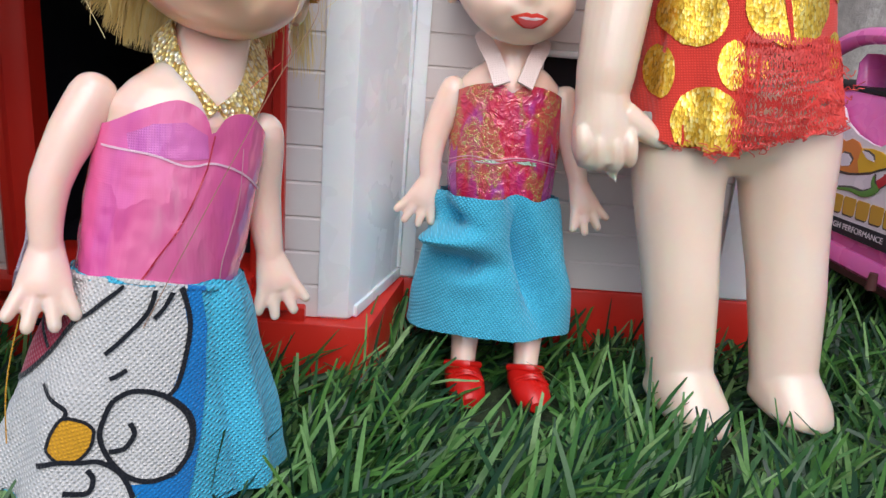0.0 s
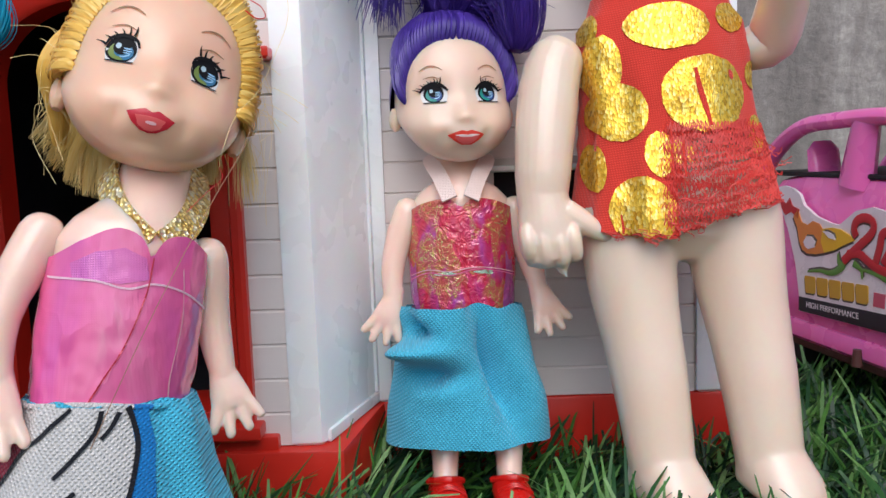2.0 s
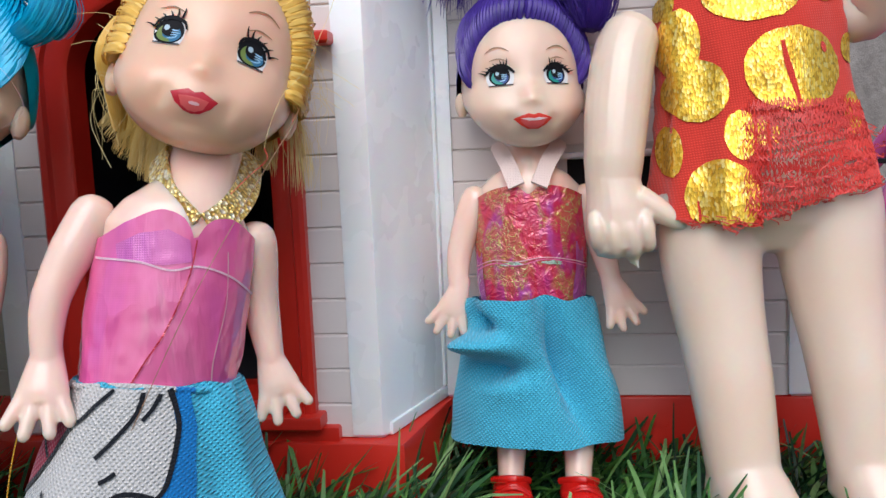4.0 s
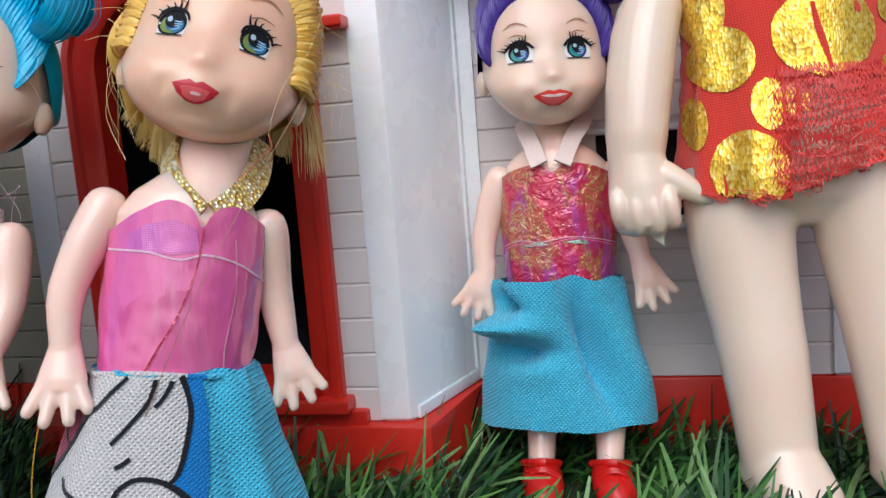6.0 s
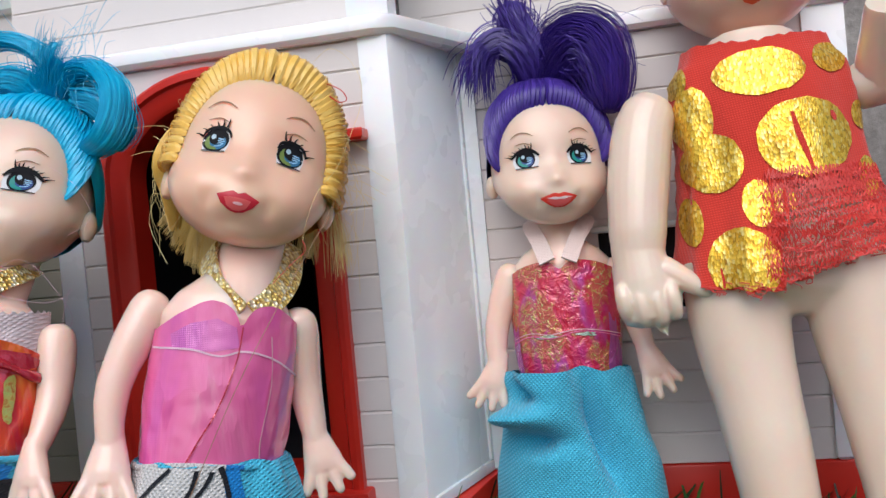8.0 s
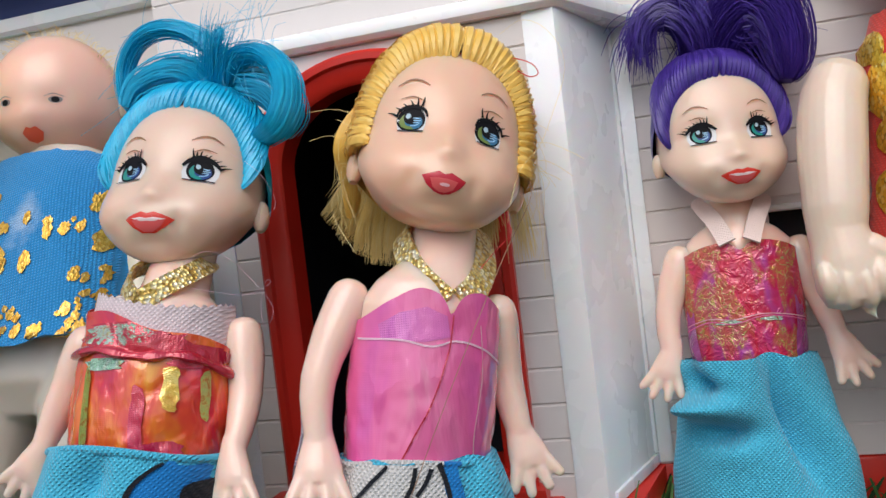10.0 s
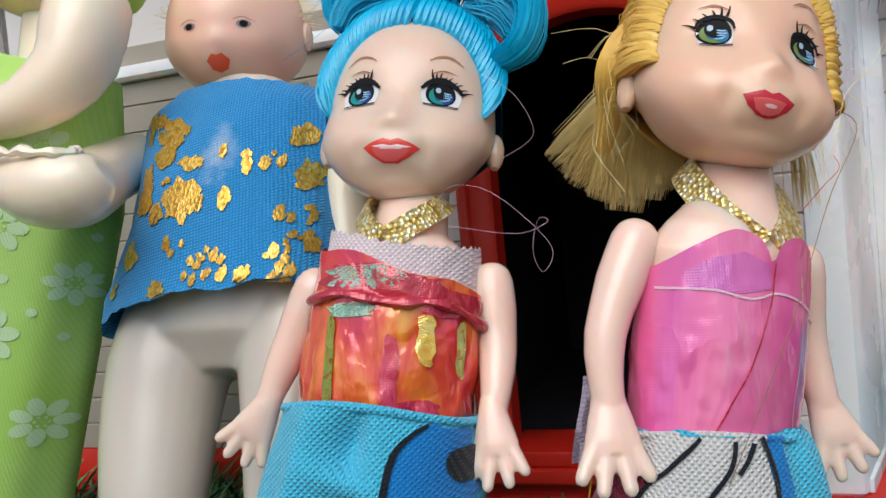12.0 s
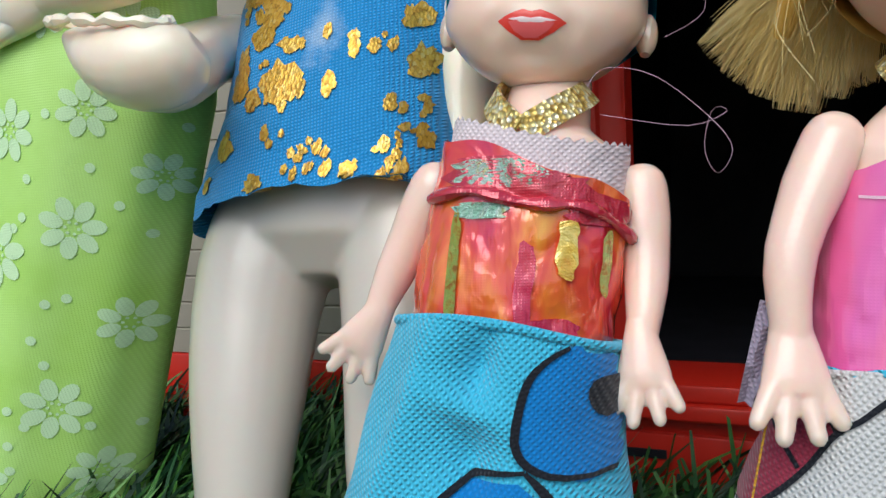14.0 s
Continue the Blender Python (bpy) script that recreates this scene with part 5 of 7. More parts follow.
def blue_fold(a, t):
    """A turned-over pleat at the front of the waist with a dent below it, and a soft swell to the hem."""
    d = math.degrees(a)
    lap = 0.16 / (1 + math.exp((d - 252 - 6 * t) / 1.6)) * math.exp(-((d - 236) / 22) ** 2) * math.exp(-(t / 0.22) ** 2)
    pit = -0.22 * math.exp(-((d - 256) / 8) ** 2) * math.exp(-((t - 0.10) / 0.09) ** 2)
    dent = -0.20 * math.exp(-((d - (250 + 20 * t)) / 10) ** 2) * math.exp(-((t - 0.38) / 0.10) ** 2)
    ridge = 0.12 * math.exp(-((d - (236 - 20 * t)) / 9) ** 2) * math.exp(-((t - 0.35) / 0.25) ** 2)
    cross = 0.10 * math.exp(-((t - 0.24 - 0.002 * (d - 250)) / 0.05) ** 2) * math.exp(-((d - 256) / 18) ** 2)
    soft = 0.025 * math.sin(5 * a + 1.2) * t
    return (lap + pit + dent + ridge + cross + soft) / (0.06 * (0.25 + t))


def blue_doll():
    g = Geo()
    head = head_frame((-0.0759, 0.1359, 0.0843), 10.4, 20.2, 6.7)
    tree = small_head(g, head, (IRIS, IRIS2, True), FACEPALE)
    hair_cap(g, head, CYAN, 44, 0.00092, (0.0015, 0.0060, 0.0190), tree, 1.12, 89)
    longer_face(g, head, 0.045, 0.0)
    across = (0.905, 0.40, -0.14)
    waist, chest = Vector((-0.0770, 0.1150, 0.0400)), Vector((-0.0738, 0.1198, 0.0615))
    neck = Vector((-0.0735, 0.1235, 0.0668))
    ax = chest - waist
    up = ax.normalized()
    b = Geo()
    b.loft([ring_at(waist, ax, 0.0112, 0.0082, across=across), ring_at(waist.lerp(chest, 0.5), ax, 0.0112, 0.0082, across=across), ring_at(chest + up * 0.0015, ax, 0.0112, 0.0074, across=across), ring_at(chest + up * 0.0042, ax, 0.0086, 0.0060, across=across), ring_at(neck, ax, 0.0060, 0.0058), ring_at(neck + Vector((-0.0005, 0.0075, 0.0085)), ax, 0.0054, 0.0054)], SKIN, True, True)
    fuse(g, b, SKIN, 0.0005, 6)
    arm(g, (-0.0866, 0.1155, 0.0598), (-0.0912, 0.1135, 0.0508), (-0.0948, 0.1108, 0.0425), SKIN, (-0.1000, 0.1095, 0.0348), (1, 0.2, 0.35), 1.1)
    arm(g, (-0.0612, 0.1242, 0.0580), (-0.0602, 0.1205, 0.0478), (-0.0600, 0.1140, 0.0395), SKIN, (-0.0588, 0.1100, 0.0310), (1, 0.1, 0), 1.1)
    bodice(g, waist - up * 0.003, chest + up * 0.001, (0.0122, 0.0094), (0.0118, 0.0082), MESHWHITE, lambda a: 1.10 + 0.03 * math.cos(2 * a) + 0.012 * math.sin(40 * a), seed=8, across=across)
    first = bodice(g, waist - up * 0.003, chest, (0.0126, 0.0100), (0.0127, 0.0092), FOILAMBER, lambda a: 0.97 - 0.09 * math.cos(a) + 0.02 * math.sin(5 * a), seed=9, crease=0.0004, across=across)
    # rolled upper edge of the film; bright strips and crumpled upper corner paint in its highlights
    roll = []
    tree = surface_tree(g, first)
    frm = Matrix.Translation((-0.0622, 0.09, 0.0545)) @ Euler((radians(-14), radians(9), radians(24))).to_matrix().to_4x4()
    for k in range(19):
        x = lerp(-0.0126, 0.0126, k / 18)
        q = on_surface(tree, x, 0.0086 + 0.0006 * math.sin(k * 0.6) - 0.16 * max(0, x), frm, 0.0003)
        if q is not None:
            roll.append(q)
    if len(roll) > 3:
        g.tube(smooth_path(roll, 40), [0.0011 + 0.0003 * math.sin(k * 0.7) for k in range(40)], FOILWINE, 10, 0.7)
    for x, z, w, ln, m in ((0.0075, 0.0082, 0.0045, 0.0020, FOILWINE), (-0.0020, 0.0112, 0.0085, 0.0026, FOILWINE), (-0.0012, -0.0030, 0.0011, 0.0064, FILMROSE), (0.0030, -0.0078, 0.0032, 0.0024, FILMROSE), (-0.0096, -0.0012, 0.0006, 0.0080, SHEENLIME), (0.0088, 0.0020, 0.0007, 0.0040, SHEENLIME), (0.0036, 0.0030, 0.0013, 0.0036, SHEENSUN), (-0.0070, 0.0068, 0.0030, 0.0010, SHEENMINT), (-0.0052, 0.0116, 0.0052, 0.0017, SHEENMINT)):
        patch(g, tree, frm, [(x + w * math.copysign(abs(math.cos(b)) ** 0.5, math.cos(b)) * (1 + 0.18 * math.sin(7 * b + x * 900)), z + ln * math.copysign(abs(math.sin(b)) ** 0.6, math.sin(b)) * (1 + 0.06 * math.sin(5 * b + z * 700))) for b in (2 * math.pi * j / 24 for j in range(24))], m, 0.00035, 5)
    for pts, cv in (([(-0.0770, 0.1320, 0.0725), (-0.0798, 0.1275, 0.0722), (-0.0800, 0.1215, 0.0712), (-0.0778, 0.1160, 0.0692), (-0.0742, 0.1128, 0.0664)], (-0.0730, 0.1250, 0.0660)), ([(-0.0712, 0.1330, 0.0718), (-0.0685, 0.1280, 0.0712), (-0.0680, 0.1225, 0.0702), (-0.0702, 0.1165, 0.0684), (-0.0735, 0.1130, 0.0662)], (-0.0748, 0.1250, 0.0655))):
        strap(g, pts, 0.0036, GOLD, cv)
    hem = Vector((-0.0800, 0.1015, 0.0030))
    first = skirt(g, waist + Vector((0.0005, -0.0020, 0.0008)), hem, (0.0142, 0.0122), (0.0205, 0.0165), TEAL, blue_fold, 0.06, 200, 60, seed=6, across=(0.92, 0.35, -0.15))
    tree = surface_tree(g, first)
    waistband(g, waist + Vector((0.0005, -0.0020, 0.0008)), hem, (0.0142, 0.0122), ((150, 390, TEAL),), (0.92, 0.35, -0.15))
    frm = Matrix.Translation((-0.0775, 0.05, 0.0250))
    patch(g, tree, frm, [(0.0118, 0.0165), (0.0088, 0.0150), (0.0071, 0.0125), (0.0064, 0.0066), (0.0085, 0.0040), (0.0130, 0.0020), (0.0165, 0.0020), (0.0172, 0.0100), (0.0160, 0.0140)], DEEP, 0.0003, 6)
    patch(g, tree, frm, [(-0.0040, -0.0030), (-0.0026, -0.0002), (0.0015, 0.0028), (0.0070, 0.0030), (0.0105, 0.0000), (0.0115, -0.0080), (0.0040, -0.0140), (-0.0040, -0.0100)], DEEP, 0.0003, 6)
    patch(g, tree, frm, oval(0.0143, 0.0099, 0.0014, 0.0026, 14, 0.35), LINE, 0.0005, 3)
    for ln, w in (([(0.0125, 0.0168), (0.0090, 0.0152), (0.0070, 0.0125), (0.0064, 0.0066), (0.0095, 0.0035), (0.0165, 0.0018)], 0.0009), ([(-0.0045, -0.0040), (-0.0020, 0.0005), (0.0020, 0.0033), (0.0075, 0.0040)], 0.0009), ([(0.0075, 0.0040), (0.0105, 0.0000), (0.0118, -0.0080)], 0.0009)):
        stroke(g, tree, frm, ln, w, LINE, 0.0006, 22)
    doll_legs(g, [(-0.0850, 0.108, 0.020), (-0.0735, 0.108, 0.020)], [(-0.0860, 0.101, 0.0035), (-0.0735, 0.101, 0.0035)], [(-0.0865, 0.09, 0), (-0.073, 0.09, 0)], SKIN, SHOE)
    # topknot: a looped left curl, a heavy right curl, spikes between them
    k = head @ Vector((0.0015, 0.0055, 0.0180))
    lock(g, [k, (-0.0700, 0.1420, 0.1115), (-0.0745, 0.1425, 0.1170), (-0.0809, 0.1420, 0.1195), (-0.0870, 0.1415, 0.1180), (-0.0905, 0.1410, 0.1130), (-0.0905, 0.1400, 0.1075), (-0.0880, 0.1390, 0.1040)], [0.0015, 0.0016, 0.0014, 0.0014, 0.0014, 0.0012, 0.0010], 230, CYAN, 21, 0.00010, 1.0, 0.10, 24)
    lock(g, [k, (-0.0690, 0.1430, 0.1080), (-0.0655, 0.1425, 0.1110), (-0.0600, 0.1420, 0.1108), (-0.0552, 0.1400, 0.1065), (-0.0540, 0.1380, 0.1005), (-0.0560, 0.1365, 0.0955), (-0.0605, 0.1375, 0.0935)], [0.0020, 0.0034, 0.0036, 0.0030, 0.0028, 0.0026, 0.0020], 620, CYAN, 22, 0.00011, 0.55, 0.06, 26)
    lock(g, [(-0.0660, 0.1440, 0.1060), (-0.0600, 0.1440, 0.1040), (-0.0570, 0.1440, 0.0990), (-0.0590, 0.1430, 0.0950)], [0.0030, 0.0038, 0.0034, 0.0020], 200, CYAN, 25, 0.00011)
    tuft(g, [k, (-0.0695, 0.1400, 0.1110), (-0.0672, 0.1400, 0.1165)], 240, 0.0014, 0.00006, CYAN, 23, 0.6, 1.2, 8, 0.0008)
    lock(g, [k, (-0.0740, 0.1400, 0.1085), (-0.0800, 0.1390, 0.1100), (-0.0860, 0.1385, 0.1080), (-0.0885, 0.1375, 0.1040)], [0.0020, 0.0030, 0.0030, 0.0024, 0.0014], 380, CYAN, 24, 0.00010, 0.8, 0.15)
    rnd = random.Random(77)
    for _ in range(110):
        p = Vector((rnd.uniform(-0.089, -0.056), 0.139 + rnd.uniform(-0.002, 0.003), rnd.uniform(0.103, 0.118)))
        o = Vector((rnd.gauss(0, 1), rnd.gauss(0, 0.6), rnd.gauss(0.2, 1))) * 0.0030
        g.tube(smooth_path([p, p + o, p + o * 1.5 + Vector((rnd.gauss(0, 0.002), 0, -0.001))], 8), 0.00004, CYAN, 3)
    for pts in ([(-0.0654, 0.1139, 0.0709), (-0.0643, 0.1190, 0.0733), (-0.0582, 0.1167, 0.0718), (-0.0520, 0.1140, 0.0668), (-0.0491, 0.1131, 0.0628), (-0.0507, 0.1129, 0.0600), (-0.0523, 0.1150, 0.0629), (-0.0514, 0.1160, 0.0672), (-0.0497, 0.1140, 0.0668), (-0.0540, 0.1130, 0.0655), (-0.0640, 0.1140, 0.0675)],
                [(-0.0600, 0.1250, 0.0900), (-0.0550, 0.1250, 0.0860), (-0.0530, 0.1260, 0.0800), (-0.0580, 0.1260, 0.0770)]):
        g.tube(smooth_path(pts, 40), 0.000022, SEAM, 3)
    thing("small_doll", g, "turquoise-haired plastic doll in an amber film top and printed skirt", "doll", "small dolls")


def purple_doll():
    g = Geo()
    head = head_frame((0.0245, 0.1755, 0.0839), 12.2, 6.5, -0.2) @ Matrix.Diagonal((0.872, 0.800, 0.872, 1.0))
    tree = small_head(g, head, (IRIS, IRIS2, True), FACEPALE)
    hair_cap(g, head, VIOLET, 44, 0.00092, (0.0010, 0.0050, 0.0190), tree, 1.12, 89)
    waist, chest = Vector((0.0258, 0.1730, 0.0392)), Vector((0.0258, 0.1745, 0.0620))
    neck = Vector((0.0258, 0.1750, 0.0668))
    ax = chest - waist
    b = Geo()
    b.loft([ring_at(waist, ax, 0.0100, 0.0076), ring_at(waist.lerp(chest, 0.5), ax, 0.0102, 0.0076), ring_at(chest, ax, 0.0110, 0.0068), ring_at(chest + ax.normalized() * 0.003, ax, 0.0082, 0.0058), ring_at(neck, ax, 0.0054, 0.0052), ring_at(neck + Vector((-0.0008, 0.0025, 0.0080)), ax, 0.0050, 0.0050)], SKIN, True, True)
    fuse(g, b, SKIN, 0.0005, 6)
    arm(g, (0.0143, 0.1735, 0.0603), (0.0108, 0.1715, 0.0498), (0.0104, 0.1690, 0.0413), SKIN, (0.0073, 0.1665, 0.0326), (1, 0.1, 0.15), 1.1, (0.0034, 0.0030, 0.0026, 0.0020))
    arm(g, (0.0376, 0.1735, 0.0600), (0.0404, 0.1715, 0.0498), (0.0423, 0.1690, 0.0424), SKIN, (0.0458, 0.1665, 0.0338), (1, 0.1, -0.15), 1.1, (0.0034, 0.0030, 0.0026, 0.0020))
    first = bodice(g, waist - ax.normalized() * 0.003, chest, (0.0108, 0.0086), (0.0120, 0.0084), FOILRUBY, lambda a: 1.03 - 0.07 * math.exp(-(math.cos(a) / 0.13) ** 2) - 0.12 * abs(math.cos(a)) ** 3, seed=14, crease=0.00014)
    tree = surface_tree(g, first)
    frm = Matrix.Translation((0.0252, 0.14, 0.0535)) @ Euler((radians(-14), 0, 0)).to_matrix().to_4x4()
    for q in range(2):
        stroke(g, tree, frm, [(-0.0122, 0.0000 - 0.0010 * q), (-0.007, 0.0012 - 0.0006 * q), (-0.002, 0.0006 - 0.0008 * q), (0.004, 0.0014 - 0.0004 * q), (0.0120, 0.0006 - 0.0006 * q)], (0.00018, 0.00018), (FILMPALE, FOILPINK)[q], 0.0003, 34)
    # violet sides; mint and lime patches paint glints on the film
    for x, z, w, ln, m in ((-0.0100, -0.0040, 0.0012, 0.0075, FILMVIOLET), (0.0104, -0.0035, 0.0013, 0.0080, FILMVIOLET), (-0.0030, 0.0002, 0.0022, 0.0004, SHEENMINT), (0.0052, 0.0004, 0.0020, 0.0004, SHEENMINT), (0.0068, -0.0098, 0.0016, 0.0008, SHEENLIME)):
        patch(g, tree, frm, [(x + w * math.cos(b) * (1 + 0.3 * math.sin(3 * b + x * 900)), z + ln * math.sin(b) * (1 + 0.2 * math.sin(5 * b + z * 700))) for b in (2 * math.pi * j / 24 for j in range(24))], m, 0.00022, 5)
    for pts in ([(0.0211, 0.1800, 0.0734), (0.0195, 0.1770, 0.0722), (0.0199, 0.1735, 0.0705), (0.0216, 0.1690, 0.0677), (0.0235, 0.1652, 0.0632)],
                [(0.0304, 0.1800, 0.0734), (0.0320, 0.1770, 0.0722), (0.0317, 0.1735, 0.0705), (0.0299, 0.1690, 0.0677), (0.0280, 0.1652, 0.0632)]):
        strap(g, pts, 0.0034, RIBBON, (0.0250, 0.1760, 0.0590))
    hem = Vector((0.0255, 0.1690, 0.0100))

    def fold(a, t):
        d = math.degrees(a)
        edge = 271 + 24 * t
        lap = 0.58 / (1 + math.exp((d - edge) / (0.8 + 9 * t))) * math.exp(-((d - 250) / 26) ** 2) * math.exp(-(t / 0.55) ** 2)
        valley = -0.58 * math.exp(-((d - (283 + 30 * t)) / (8 + 6 * t)) ** 2) * math.exp(-((t - 0.45) / 0.35) ** 2)
        pocket = -0.50 * math.exp(-((d - (222 + 80 * t)) / 13) ** 2) * math.exp(-((t - 0.17) / 0.085) ** 2)
        lip = 0.16 * math.exp(-((d - 206) / 12) ** 2) * math.exp(-((t - 0.05) / 0.10) ** 2) + 0.54 * math.exp(-((d - 236) / 19) ** 2) * math.exp(-((t - 0.31) / 0.08) ** 2)
        under = -0.60 * math.exp(-((d - 244) / 20) ** 2) * math.exp(-((t - 0.48) / 0.08) ** 2)
        swell = 0.12 * math.exp(-((d - 325) / 22) ** 2) * math.sin(math.pi * t)
        return (lap + valley + pocket + lip + under + swell + 0.016 * math.sin(3 * a + 0.6) * t) / (0.08 * (0.25 + t))
    first = skirt(g, waist, hem, (0.0128, 0.0102), (0.0184, 0.0125), TEAL, fold, 0.08, 220, 64, seed=7)
    doll_legs(g, [(0.0212, 0.172, 0.022), (0.0352, 0.172, 0.022)], [(0.0206, 0.1618, 0.0030), (0.0343, 0.1618, 0.0030)], [(0.0222, 0.15, 0), (0.0362, 0.15, 0)], SKIN, SHOE)
    k = head @ Vector((0.001, 0.005, 0.0180))
    lock(g, [head @ Vector((-0.006, 0.004, 0.0165)), head @ Vector((-0.001, 0.004, 0.0205)), head @ Vector((0.004, 0.004, 0.0205)), head @ Vector((0.009, 0.004, 0.0150))], [0.0025, 0.0045, 0.0045, 0.0025], 420, VIOLET, 36, 0.00010)
    lock(g, [k, (0.0289, 0.1775, 0.1073), (0.0326, 0.1770, 0.1100), (0.0366, 0.1760, 0.1082), (0.0387, 0.1750, 0.1027), (0.0391, 0.1745, 0.0973), (0.0387, 0.1740, 0.0941)], [0.0032, 0.0058, 0.0066, 0.0064, 0.0052, 0.0038, 0.0016], 1300, VIOLET, 31, 0.00010, 1.0, 0.05, 20)
    lock(g, [k, (0.0239, 0.1775, 0.1073), (0.0217, 0.1770, 0.1123), (0.0198, 0.1765, 0.1177), (0.0197, 0.1765, 0.1211)], [0.0040, 0.0044, 0.0042, 0.0036, 0.0014], 700, VIOLET, 32, 0.00010, 0.9, 0.08)
    tuft(g, [(0.0212, 0.1765, 0.1137), (0.0200, 0.1765, 0.1182), (0.0189, 0.1765, 0.1223)], 200, 0.0016, 0.00008, VIOLET, 34, 0.8, 1.2, 7)
    lock(g, [k, (0.0212, 0.1765, 0.1087), (0.0167, 0.1760, 0.1123), (0.0128, 0.1750, 0.1109), (0.0109, 0.1745, 0.1064)], [0.0030, 0.0034, 0.0036, 0.0030, 0.0016], 480, VIOLET, 33, 0.00010, 0.9, 0.12)
    tuft(g, [(0.0144, 0.1755, 0.1118), (0.0115, 0.1745, 0.1082), (0.0106, 0.1740, 0.1009)], 240, 0.0013, 0.00008, VIOLET, 35, 0.7, 1.2, 8)
    rnd = random.Random(15)
    for _ in range(40):
        p = Vector((rnd.uniform(0.012, 0.042), 0.176, rnd.uniform(0.102, 0.118)))
        o = Vector((rnd.gauss(0, 1), rnd.gauss(0, 0.6), rnd.gauss(0.3, 1))) * 0.0035
        g.tube(smooth_path([p, p + o, p + o * 1.4 + Vector((rnd.gauss(0, 0.002), 0, -0.002))], 7), 0.00004, VIOLET, 3)
    centre = Vector((0.0118, -0.0032, 0.0710))
    g.v = [tuple(centre + (Vector(p) - centre) * 1.075) for p in g.v]
    thing("small_doll", g, "violet-haired plastic doll in a ruby film top and turquoise skirt", "doll", "small dolls")


def bald_head(g, frm, w, mat, hair=None):
    """Round baby-like head with a small nose, ears, painted eyes and mouth."""
    first = len(g.f)
    n, m = 40, 28
    rings = []
    for i in range(1, m):
        t = math.pi * i / m
        ring = []
        for k in range(n):
            d = Vector((math.sin(t) * math.cos(2 * math.pi * k / n), math.sin(t) * math.sin(2 * math.pi * k / n), -math.cos(t)))
            p = Vector((w * d.x, w * 0.95 * d.y, w * (1.08 if d.z > 0 else 0.98) * d.z))
            p.x *= 1 + 0.08 * math.exp(-((p.z / w + 0.45) / 0.3) ** 2)
            if d.y < 0:
                p.y -= w * 0.10 * math.exp(-((p.x / (w * 0.13)) ** 2 + ((p.z + w * 0.36) / (w * 0.11)) ** 2))
                p.y -= w * 0.06 * math.exp(-((p.x / (w * 0.3)) ** 2 + ((p.z + w * 0.6) / (w * 0.2)) ** 2))
                p.y += w * 0.05 * math.exp(-(((abs(p.x) - w * 0.38) / (w * 0.2)) ** 2 + ((p.z + w * 0.14) / (w * 0.14)) ** 2))
            ring.append(frm @ p)
        rings.append(ring)
    g.loft(rings, mat, True, True)
    tree = surface_tree(g, first)
    for s in (-1, 1):
        g.ball(frm @ Vector((s * w * 1.02, w * 0.05, -w * 0.12)), (w * 0.09, w * 0.16, w * 0.22), mat, 10, 7, frm.to_3x3())
        patch(g, tree, frm, oval(s * w * 0.38, -w * 0.14, w * 0.095, w * 0.05, 14), GREYEYE, 0.0001, 2)
        patch(g, tree, frm, oval(s * w * 0.38, -w * 0.14, w * 0.055, w * 0.045, 14), INK, 0.0002, 2)
        stroke(g, tree, frm, [(s * w * 0.24, -w * 0.09), (s * w * 0.37, -w * 0.05), (s * w * 0.52, -w * 0.11)], w * 0.010, GREYEYE, 0.0003)
    patch(g, tree, frm, [(-w * 0.16, -w * 0.60), (-w * 0.07, -w * 0.52), (0, -w * 0.545), (w * 0.07, -w * 0.52), (w * 0.16, -w * 0.60), (w * 0.11, -w * 0.70), (0, -w * 0.74), (-w * 0.11, -w * 0.70)], LIPORANGE, 0.0002, 3)


def lace_mat(name, color, see):
    """Thin crinkled net: fine threads round small open cells, bunched in places."""
    m, nt, p = node_mat(name, color, 0.6, 0.1)
    v = nt.nodes.new("ShaderNodeTexVoronoi")
    v.feature = "DISTANCE_TO_EDGE"
    v.inputs["Scale"].default_value = 1150
    warp = noise_node(nt, 240, 3, 0.6)
    mv = nt.nodes.new("ShaderNodeMix")
    mv.data_type = "VECTOR"
    mv.inputs[0].default_value = 0.004
    nt.links.new(coords(nt), mv.inputs[4])
    nt.links.new(warp.outputs[1], mv.inputs[5])
    nt.links.new(mv.outputs[1], v.inputs["Vector"])
    a = ramp(nt, v.outputs["Distance"], [(0.055, (1, 1, 1)), (0.10, (see, see, see))])
    full = ramp(nt, noise_node(nt, 160, 4, 0.65).outputs[0], [(0.70, (0, 0, 0)), (0.84, (1, 1, 1))])
    nt.links.new(mix(nt, full, a, (1, 1, 1)), p.inputs["Alpha"])
    bump(nt, p, v.outputs["Distance"], 0.6, 0.0004)
    return m


REDCLOTH = cloth("red_satin", (0.82, 0.062, 0.040), 620, 0.12, 0.74, 0.35)
REDLACE = lace_mat("red_lace", (0.75, 0.12, 0.09), 0.06)
REDTHREAD = node_mat("red_thread", (0.72, 0.07, 0.055), 0.5)[0]
BLUECLOTH = cloth("blue_net", (0.04, 0.39, 0.87), 560, 0.2, 0.60, 0.8)


